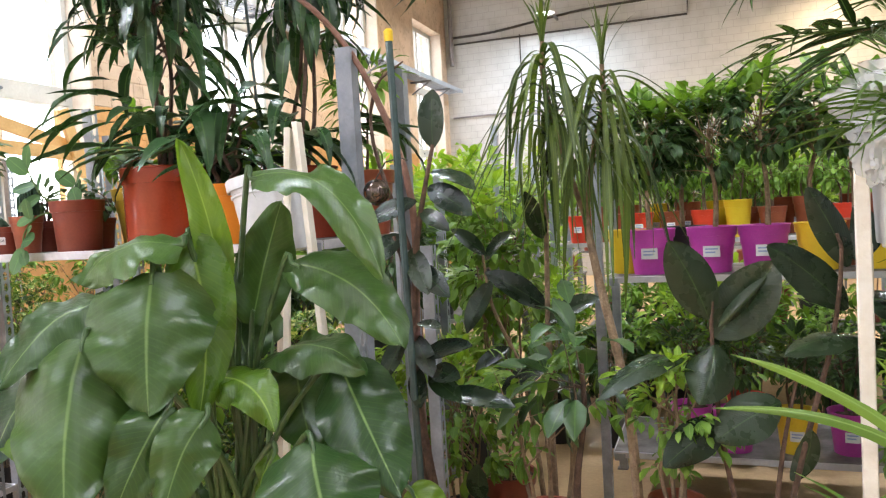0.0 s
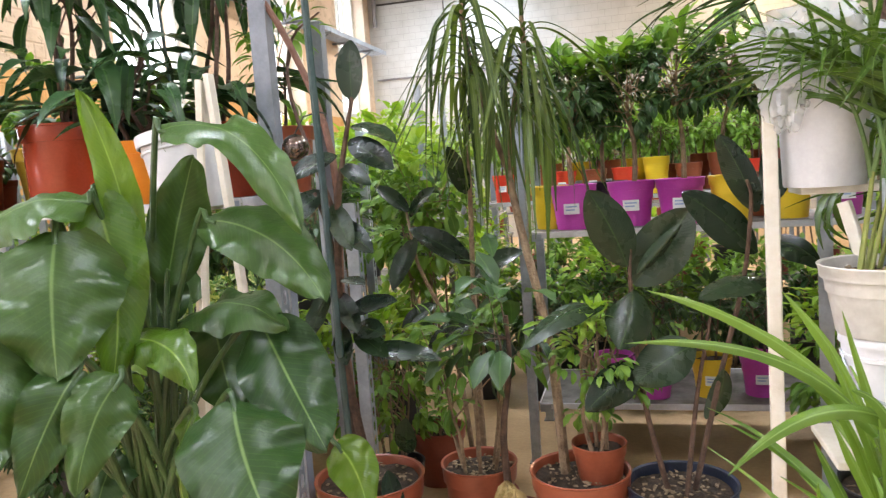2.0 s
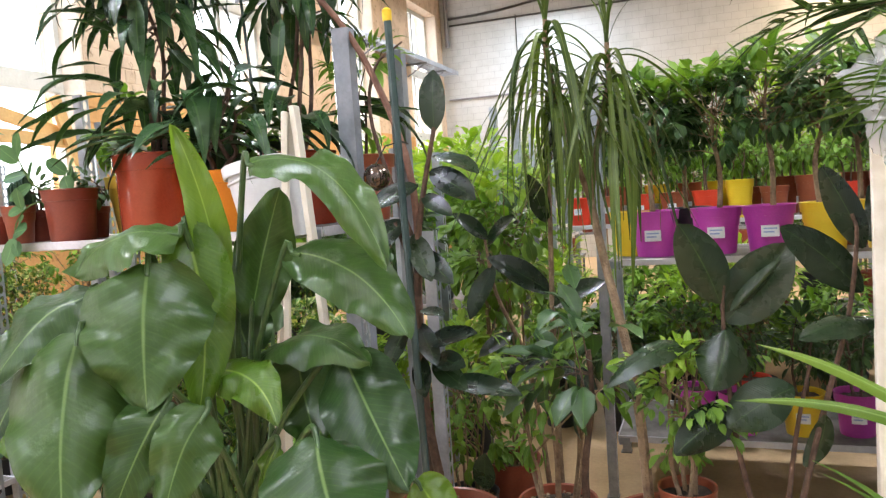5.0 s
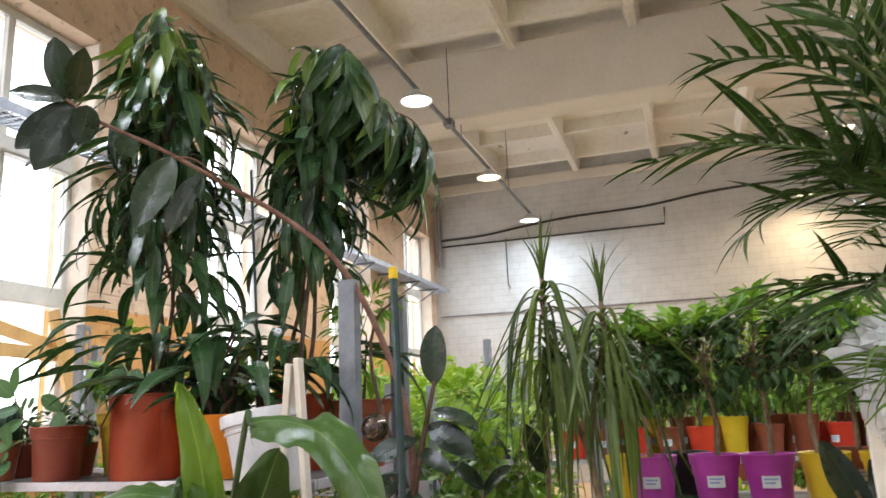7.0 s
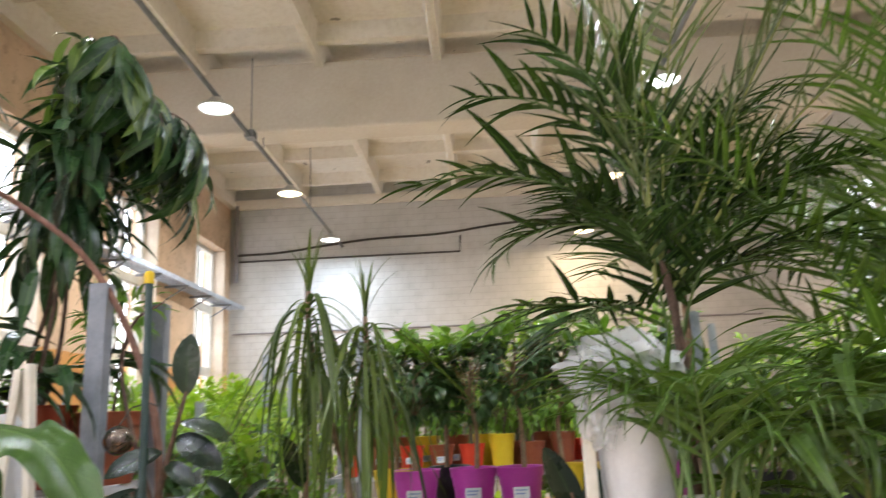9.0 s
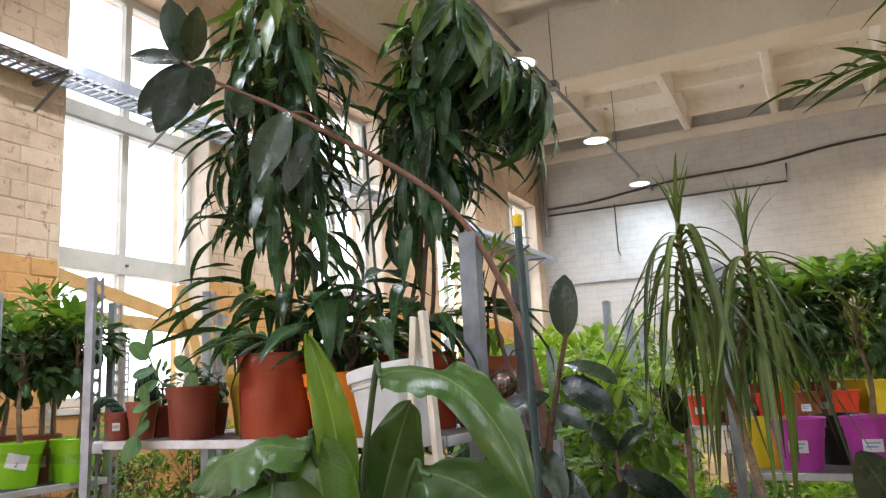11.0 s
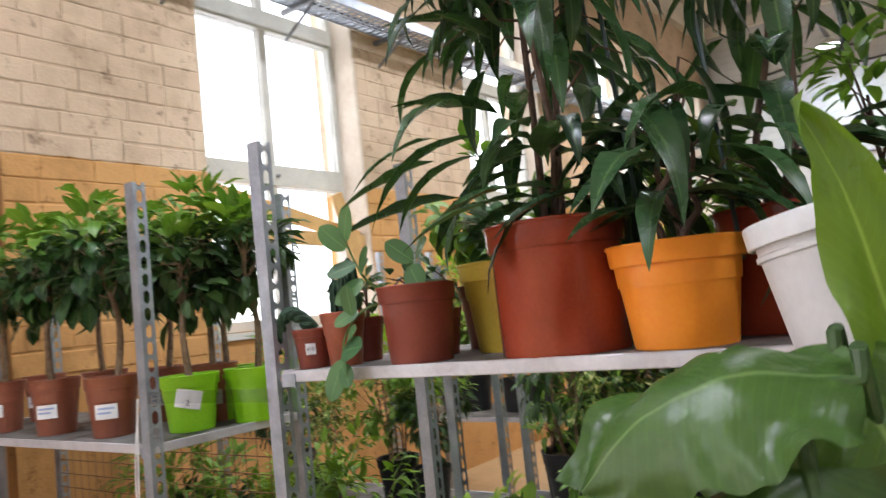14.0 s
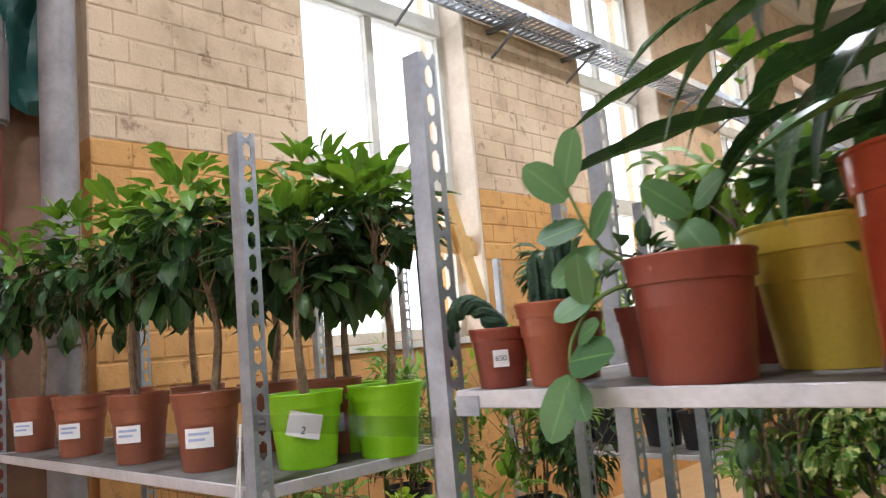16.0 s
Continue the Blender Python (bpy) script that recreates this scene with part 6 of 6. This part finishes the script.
palm("broad_palm", "bright low palm with broad leaflets", 1.75, 2.05, 0.0, (BLACKPOT, 0.15, 0.3), 1.38, 13, 0.65, 9, 0.38, PALM_MID, 16, 1.3, (5, 75), 0.085, 3, 0.9, thick=0.01)
palm("areca_palm", "tall areca palm filling the side of the hall", 2.35, 3.3, 0.0, (BLACKPOT, 0.17, 0.32), 1.7, 14, 1.3, 22, 0.32, PALM_BRIGHT, 17, 0.8, (25, 85), 0.045, 4)

# grassy arching leaves at the edge of the walk
pan = bare("spider_plant", "arching pale green strap-leaved plant in a tall pot", 0.66, 1.62, 0.0)
pot(pan, BROWNPOT, 0.13, 0.6, 0.85, 0.1)
rng = np.random.default_rng(61)
for k, (b, m, t, half) in enumerate((
    ((0.507, 1.560, 1.007), (0.363, 1.500, 1.159), (0.186, 1.440, 1.249), 0.016),
    ((0.517, 1.600, 0.989), (0.428, 1.560, 1.096), (0.270, 1.500, 1.218), 0.014),
    ((0.502, 1.540, 1.010), (0.358, 1.470, 1.141), (0.157, 1.420, 1.179), 0.015),
    ((0.513, 1.500, 1.041), (0.400, 1.440, 1.074), (0.282, 1.400, 1.002), 0.016),
    ((0.523, 1.620, 0.963), (0.465, 1.600, 1.107), (0.386, 1.580, 1.215), 0.018),
    ((0.511, 1.560, 0.940), (0.478, 1.540, 1.036), (0.433, 1.520, 1.148), 0.012),
    ((0.528, 1.580, 0.960), (0.495, 1.560, 1.073), (0.458, 1.540, 1.193), 0.013),
    ((0.576, 1.580, 0.969), (0.546, 1.560, 1.082), (0.515, 1.540, 1.199), 0.015),
    ((0.468, 1.500, 0.881), (0.437, 1.480, 0.954), (0.400, 1.460, 1.030), 0.014),
    ((0.501, 1.540, 0.894), (0.466, 1.520, 0.973), (0.431, 1.500, 1.047), 0.012),
    ((0.519, 1.520, 0.878), (0.528, 1.500, 0.973), (0.542, 1.480, 1.096), 0.015),
    ((0.498, 1.500, 0.869), (0.498, 1.470, 0.968), (0.478, 1.450, 1.065), 0.014),
    ((0.554, 1.560, 0.842), (0.586, 1.540, 0.941), (0.622, 1.520, 1.043), 0.015),
    ((0.483, 1.500, 0.860), (0.426, 1.450, 0.925), (0.366, 1.400, 0.930), 0.014),
    ((0.552, 1.480, 0.915), (0.496, 1.440, 0.956), (0.444, 1.400, 0.957), 0.013),
    ((0.549, 1.520, 0.940), (0.500, 1.480, 1.056), (0.446, 1.450, 1.105), 0.016),
    ((0.622, 1.600, 0.917), (0.583, 1.580, 1.014), (0.527, 1.550, 1.067), 0.016),
    ((0.531, 1.620, 0.830), (0.477, 1.600, 1.007), (0.399, 1.580, 1.095), 0.014),
    ((0.488, 1.550, 0.816), (0.434, 1.520, 0.874), (0.414, 1.500, 0.954), 0.012),
    ((0.523, 1.480, 0.855), (0.506, 1.450, 0.944), (0.514, 1.430, 1.017), 0.014),
    ((0.588, 1.500, 0.873), (0.548, 1.470, 0.936), (0.541, 1.450, 1.026), 0.014),
)):
    broad_leaf(pan, b, m, t, half * 0.78, (0.25, -0.75, 0.6), GRASSY, -0.5, 0.04, k + 70, "strap", 14, 4, 0.002)
    foot = Vector((0.66 + 0.03 * math.cos(k * 2.4), 1.62 + 0.03 * math.sin(k * 2.4), 0.56))
    d = (Vector(b) - Vector(m)).normalized()
    stem(pan, [foot, foot.lerp(Vector(b), 0.6) + d * 0.04, Vector(b)], (0.007, half * 0.45), GREENSTEM, "leaf_base", 6)
GR = leaf_set("strap", 0.03, GRASSY, (0.6, 0.9, 1.2), 0.35, 0.0, 12, 2, 0.2)
leaves(pan, GR, [aim((0.05 * math.cos(k * 2.4), 0.05 * math.sin(k * 2.4), 0.54), unit(k * 137, uni(52, 86)), (0, 0, 1), uni(0.38, 0.66)) for k in range(46)])

# --- low rack plants
shrub("small_leaf_fig", "light green small-leaved fig in a pot nested in a larger one", BUSH, "oval", 420, (0.14, 0.12, 0.2), 0.4, 0.04, 71, (CLAY, 0.076, 0.15), 4, BARK, 0.3, (BUSH_LIME, 0.45), at=(0.055, 2.43, 0.505))
shrub("leggy_fig", "leggy fig with many thin stems in a clay pot", BUSH, "lance", 120, (0.2, 0.16, 0.28), 0.62, 0.075, 72, (CLAY, 0.12, 0.27), 6, BARK, 0.4, at=(-0.33, 2.6, 0.25), spread=0.05)
shrub("slender_fig", "slender fig with a few glossy leaves on a tall stem", BUSH_DARK, "oval", 40, (0.17, 0.12, 0.25), 0.75, 0.12, 73, (BROWNPOT, 0.08, 0.16), 1, DARKBARK, 0.3, at=(-0.2, 2.52, 0.25))
tall = bare("slender_tree", "thin-stemmed young tree with scattered broad leaves", -0.4, 3.0, 0.0)
pot(tall, BROWNPOT, 0.12, 0.24)
stem(tall, [(-0.4, 3.0, 0.2), (-0.4, 3.0, 0.9), (-0.385, 3.0, 1.45), (-0.39, 3.0, 1.62)], (0.013, 0.006), BARK)
stem(tall, [(-0.43, 3.02, 0.2), (-0.5, 3.04, 0.8), (-0.6, 3.0, 1.1), (-0.63, 3.0, 1.3)], (0.011, 0.005), BARK)
for b, t in (((-0.4, 3.0, 1.35), (-0.44, 2.92, 1.52)), ((-0.4, 3.0, 1.1), (-0.6, 2.92, 1.24)), ((-0.4, 3.0, 1.05), (-0.2, 2.95, 1.14)), ((-0.6, 3.0, 1.2), (-0.68, 2.92, 1.02)), ((-0.62, 3.0, 1.3), (-0.72, 2.92, 1.4)), ((-0.62, 3.0, 1.28), (-0.5, 2.94, 1.38)), ((-0.4, 3.0, 0.9), (-0.56, 2.9, 0.8)), ((-0.4, 3.0, 0.85), (-0.24, 2.9, 0.78)), ((-0.39, 3.0, 1.55), (-0.3, 2.95, 1.7)), ((-0.55, 3.02, 0.95), (-0.66, 2.93, 0.88))):
    laid(tall, RUB[1], b, t, (0, -0.8, 0.6), 0.8)
gold = bare("golden_cactus", "clump of golden-spined cacti in a small pot", -0.18, 2.36, 0.25)
pot(gold, BROWNPOT, 0.075, 0.12)
for x, y, h, r in ((0, 0, 0.2, 0.035), (0.06, 0.02, 0.16, 0.03), (-0.06, 0.0, 0.15, 0.03), (0.02, -0.05, 0.12, 0.03), (-0.03, 0.05, 0.2, 0.03), (-0.05, -0.05, 0.1, 0.028)):
    part("column", ribbed_column(x, y, 0.09, h, r, 9), GOLDCACTUS, gold)

# --- magenta and yellow pots with standards
ros = [(-0.1, 4.0, MAGENTA), (0.17, 4.03, MAGENTA), (0.39, 4.0, MAGENTA), (-0.21, 4.08, YELLOW), (0.05, 4.22, BLACKPOT), (0.62, 4.03, YELLOW), (0.86, 4.03, YELLOW), (0.78, 4.25, CLAY), (1.08, 4.05, MAGENTA)]
for k, (x, y, mt) in enumerate(ros):
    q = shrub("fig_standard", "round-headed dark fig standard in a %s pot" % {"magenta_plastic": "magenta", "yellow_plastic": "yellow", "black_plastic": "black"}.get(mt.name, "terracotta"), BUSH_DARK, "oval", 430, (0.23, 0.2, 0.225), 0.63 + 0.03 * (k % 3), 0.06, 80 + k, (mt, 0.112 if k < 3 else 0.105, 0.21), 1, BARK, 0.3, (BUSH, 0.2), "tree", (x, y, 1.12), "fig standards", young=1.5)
    if mt is MAGENTA or mt is CLAY:
        sticker(pot_of(q), 0.1, 0.1, 0.075, 0.05, -92, 2)
for k, (x, y, mt, s) in enumerate(((0.05, 4.05, MAGENTA, 1), (0.24, 3.98, MAGENTA, 1), (0.5, 4.0, YELLOW, 1), (0.72, 4.02, MAGENTA, 1), (0.3, 4.25, REDPOT, 1))):
    q = shrub("potted_shrub", "small shrub in a bright plastic pot on the lower shelf", BUSH_DARK, "oval", 130, (0.13, 0.12, 0.13), 0.42, 0.055, 95 + k, (mt, 0.095, 0.19), 2, at=(x, y, 0.3))
    sticker(pot_of(q), 0.087, 0.09, 0.06, 0.045, -95, 2)

# --- the row of red and terracotta pots behind
row = [REDPOT, CLAY, REDPOT, CLAY, CLAY, YELLOW, CLAY, REDPOT, CLAY, CLAY, REDPOT]
for k, mt in enumerate(row):
    for j, y in enumerate((5.95, 6.2)):
        x = -0.75 + 0.22 * k + 0.1 * j
        q = shrub("potted_shrub", "leafy shrub in a %s pot in a long row" % ("red" if mt is REDPOT else "yellow" if mt is YELLOW else "terracotta"), BUSH, "oval", 170, (0.15, 0.14, 0.15), 0.44 + 0.05 * ((k + j) % 3), 0.06, 120 + 2 * k + j, (row[(k + 3 * j) % 11], 0.095, 0.2 + 0.06 * j), 2, at=(x, y, 1.18), group="row of potted shrubs") if k < 4 else copy_thing(kept[(k + j) % len(kept)], pose(x, y, 1.18, 0, 0, 40 * k))
        if k < 4:
            kept = (kept if (k or j) else []) + [q]
            sticker(pot_of(q), 0.086, 0.1, 0.06, 0.045, -95, 2)

# --- odds and ends round the worn shelf
band = thing("clear_band", "stretched clear plastic band between two rack posts", "tape")
part("film", Geo().box(-2.95, -2.38, 2.322, 2.3226, 1.325, 1.36), GLASS, band, smooth=False)
cord = thing("packing_string", "thin white string hanging from a rack post", "string")
part("first_strand", Geo().tube(spline([(-2.985, 2.318, 1.34), (-2.99, 2.312, 1.2), (-3.0, 2.31, 1.0), (-2.98, 2.31, 0.7)], 5), 0.003, 5), PAPER, cord)
part("second_strand", Geo().tube(spline([(-2.98, 2.318, 1.34), (-3.01, 2.312, 1.15), (-3.02, 2.31, 0.9)], 5), 0.0025, 5), PAPER, cord)
grid = thing("wire_mesh", "rusty welded wire mesh panel under the shelf", "mesh panel", pose(-4.7, 2.88, 0.35))
for k in range(24):
    part("vertical_wire", Geo().tube([(0.07 * k, 0, 0), (0.07 * k, 0, 0.78)], 0.0022, 4), RUST, grid)
for k in range(12):
    part("cross_wire", Geo().tube([(0, 0.004, 0.03 + 0.066 * k), (1.62, 0.004, 0.03 + 0.066 * k)], 0.0022, 4), RUST, grid)
for x, y, h in ((-1.5, 2.6, 1.1), (-1.25, 2.56, 0.9), (-1.42, 2.52, 0.75)):
    st = thing("plant_stake", "thin dark plant stake beside the fig stems", "stake", pose(x, y, SH + 0.15))
    part("rod", Geo().tube([(0, 0, 0), (-0.06, 0.02, h)], 0.005, 6), DARKSTAKE, st)

# --- bushes filling the racks behind
BUSHES = [
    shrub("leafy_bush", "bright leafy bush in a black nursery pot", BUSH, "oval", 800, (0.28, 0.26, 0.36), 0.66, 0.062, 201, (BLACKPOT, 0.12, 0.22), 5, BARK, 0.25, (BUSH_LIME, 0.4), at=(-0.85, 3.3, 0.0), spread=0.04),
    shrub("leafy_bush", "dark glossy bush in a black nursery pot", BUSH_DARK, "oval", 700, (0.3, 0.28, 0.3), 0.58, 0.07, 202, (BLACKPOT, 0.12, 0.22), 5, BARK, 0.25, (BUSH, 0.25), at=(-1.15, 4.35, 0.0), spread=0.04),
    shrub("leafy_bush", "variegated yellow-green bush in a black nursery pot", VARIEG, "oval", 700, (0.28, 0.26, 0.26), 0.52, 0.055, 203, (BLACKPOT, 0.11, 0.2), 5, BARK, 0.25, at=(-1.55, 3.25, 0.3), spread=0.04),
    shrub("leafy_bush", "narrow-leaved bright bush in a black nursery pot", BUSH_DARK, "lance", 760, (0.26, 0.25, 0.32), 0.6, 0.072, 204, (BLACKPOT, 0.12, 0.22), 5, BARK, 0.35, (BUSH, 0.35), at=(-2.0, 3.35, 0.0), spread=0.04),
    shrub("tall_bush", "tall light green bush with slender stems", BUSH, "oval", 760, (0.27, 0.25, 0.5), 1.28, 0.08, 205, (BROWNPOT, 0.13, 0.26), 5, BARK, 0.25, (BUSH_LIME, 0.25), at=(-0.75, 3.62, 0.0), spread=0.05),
]
rb = random.Random(5)
SPOTS = []
# filled region by region: x range, y, base height, how many, which kinds
for x0, x1, y, z, count, kinds in ((0.75, 1.1, 3.3, 0.0, 1, (0, 0, 0)), (-2.6, -1.3, 3.85, 0.62, 4, (3, 2, 1)), (-2.7, -1.1, 3.3, 0.0, 4, (0, 2, 3)), (-2.25, -1.15, 2.68, 0.0, 4, (3, 1, 2)), (-4.4, -3.1, 4.0, 0.55, 4, (3, 2, 0)),
                                   (-4.6, -3.0, 3.3, 0.0, 4, (3, 1, 0)), (-2.8, -1.2, 4.6, 0.0, 4, (4, 0, 4)), (-2.8, -1.2, 5.3, 0.75, 5, (0, 1, 3)), (-4.5, -3.2, 5.6, 0.75, 4, (2, 0, 3)),
                                   (-0.9, 0.9, 4.85, 0.0, 5, (0, 1, 0)), (-1.0, 1.5, 5.4, 0.0, 6, (0, 3, 1)), (-3.3, -1.5, 7.1, 0.85, 5, (0, 3, 1)), (-0.6, 1.6, 8.1, 1.0, 5, (0, 1, 3)),
                                   (-0.8, 1.6, 7.0, 0.4, 6, (4, 0, 4)), (-3.6, -1.2, 8.2, 0.4, 5, (4, 0, 4)), (-3.6, -1.4, 9.5, 0.9, 5, (0, 3, 0)), (-4.5, 2.5, 11.0, 0.5, 9, (4, 4, 0)),
                                   (-4.5, 2.5, 12.8, 0.7, 9, (4, 0, 4)), (0.95, 2.2, 3.5, 0.3, 3, (0, 1, 4)), (1.6, 3.1, 4.7, 1.0, 4, (0, 1, 3)), (1.2, 3.4, 6.0, 0.5, 5, (4, 0, 1)), (2.2, 4.8, 8.0, 0.5, 5, (4, 0, 1)), (2.6, 4.6, 3.6, 0.0, 4, (4, 0, 4)), (2.4, 4.2, 2.4, 0.0, 4, (4, 0, 4))):
    for k in range(count):
        SPOTS.append((x0 + (x1 - x0) * (k + 0.5) / count + rb.uniform(-0.08, 0.08), y + rb.uniform(-0.07, 0.07), z, kinds[k % 3]))
for x, y, z, kind in SPOTS:
    if z in (0.4, 0.5, 0.7) or (z == 0.3 and x > 0.9):
        bench = thing("plant_bench", "low dark nursery bench under the bushes", "bench", pose(x, y, 0), "nursery benches")
        part("top", Geo().box(-0.2, 0.2, -0.2, 0.2, z - 0.03, z), STEEL_DARK, bench, smooth=False)
        for a, b in ((-0.17, -0.17), (0.17, -0.17), (0.17, 0.17), (-0.17, 0.17)):
            part("leg", Geo().box(a - 0.015, a + 0.015, b - 0.015, b + 0.015, 0, z - 0.03), STEEL_DARK, bench, smooth=False)
    s = rb.uniform(0.85, 1.2)
    c = copy_thing(BUSHES[kind], pose(x, y, z, 0, 0, rb.uniform(0, 360)))
    c.scale = (s, s, s * rb.uniform(0.9, 1.1))
for x, y in ((-2.55, 4.02), (-2.42, 4.04), (-2.3, 3.98), (-2.48, 3.9)):
    q = shrub("nursery_pot", "slim black nursery pot with a white tag and a seedling", BUSH, "lance", 30, (0.07, 0.07, 0.08), 0.33, 0.07, int(300 - x * 50), (BLACKPOT, 0.05, 0.2), 1, at=(x, y, 0.62), group="black nursery pots")
    sticker(pot_of(q), 0.047, 0.14, 0.03, 0.06, -70, 0)

# ---------------------------------------------------------------- bricks of the nearer wall bays
rw = random.Random(11)


def brick_mesh(w, h):
    b = 0.008
    x0, x1 = -0.012, 0.0
    g = Geo()
    vs = [(x0, 0, 0), (x0, w, 0), (x0, w, h), (x0, 0, h), (x1 - 0.004, 0, 0), (x1 - 0.004, w, 0), (x1 - 0.004, w, h), (x1 - 0.004, 0, h), (x1, b, b), (x1, w - b, b), (x1, w - b, h - b), (x1, b, h - b)]
    g.add(vs, [(0, 1, 5, 4), (1, 2, 6, 5), (2, 3, 7, 6), (3, 0, 4, 7), (4, 5, 9, 8), (5, 6, 10, 9), (6, 7, 11, 10), (7, 4, 8, 11), (8, 9, 10, 11)])
    return g.mesh("brick", BRICK, False)


CH, BL, J = 0.138, 0.256, 0.006
MESH = {}
for (a, b), (z0, z1) in (((BRICK_Y0, WIN_Y[0] - 0.8), (1.38, 4.97)), ((WIN_Y[0] + 0.8, WIN_Y[1] - 0.8), (2.07, 5.1))):
    rowi = 0
    z = z0
    while z < z1:
        y = a - (BL / 2 if rowi % 2 else 0)
        while y < b - 0.02:
            run = BL * rw.choice((0.5, 0.8, 1, 1, 1, 1.25, 1.5))
            u0, u1 = max(y, a), min(y + run - rw.choice((0.0015, 0.0015, 0.002, 0.005, 0.01, 0.015)), b)
            if u1 - u0 > 0.03:
                key = (round((u1 - u0) / 0.004) * 0.004, rw.choice((0.0015, 0.0015, 0.003, 0.008, 0.013)))
                if key not in MESH:
                    MESH[key] = brick_mesh(key[0], CH - key[1])
                ob = new("brick", MESH[key])
                ob.parent = wall_west
                ob.matrix_basis = pose(WALL_X + rw.uniform(-0.002, 0.003), u0, z, rw.uniform(-0.9, 0.9), rw.uniform(-0.6, 0.6), rw.uniform(-0.5, 0.5))
            y += run
        z += CH
        rowi += 1
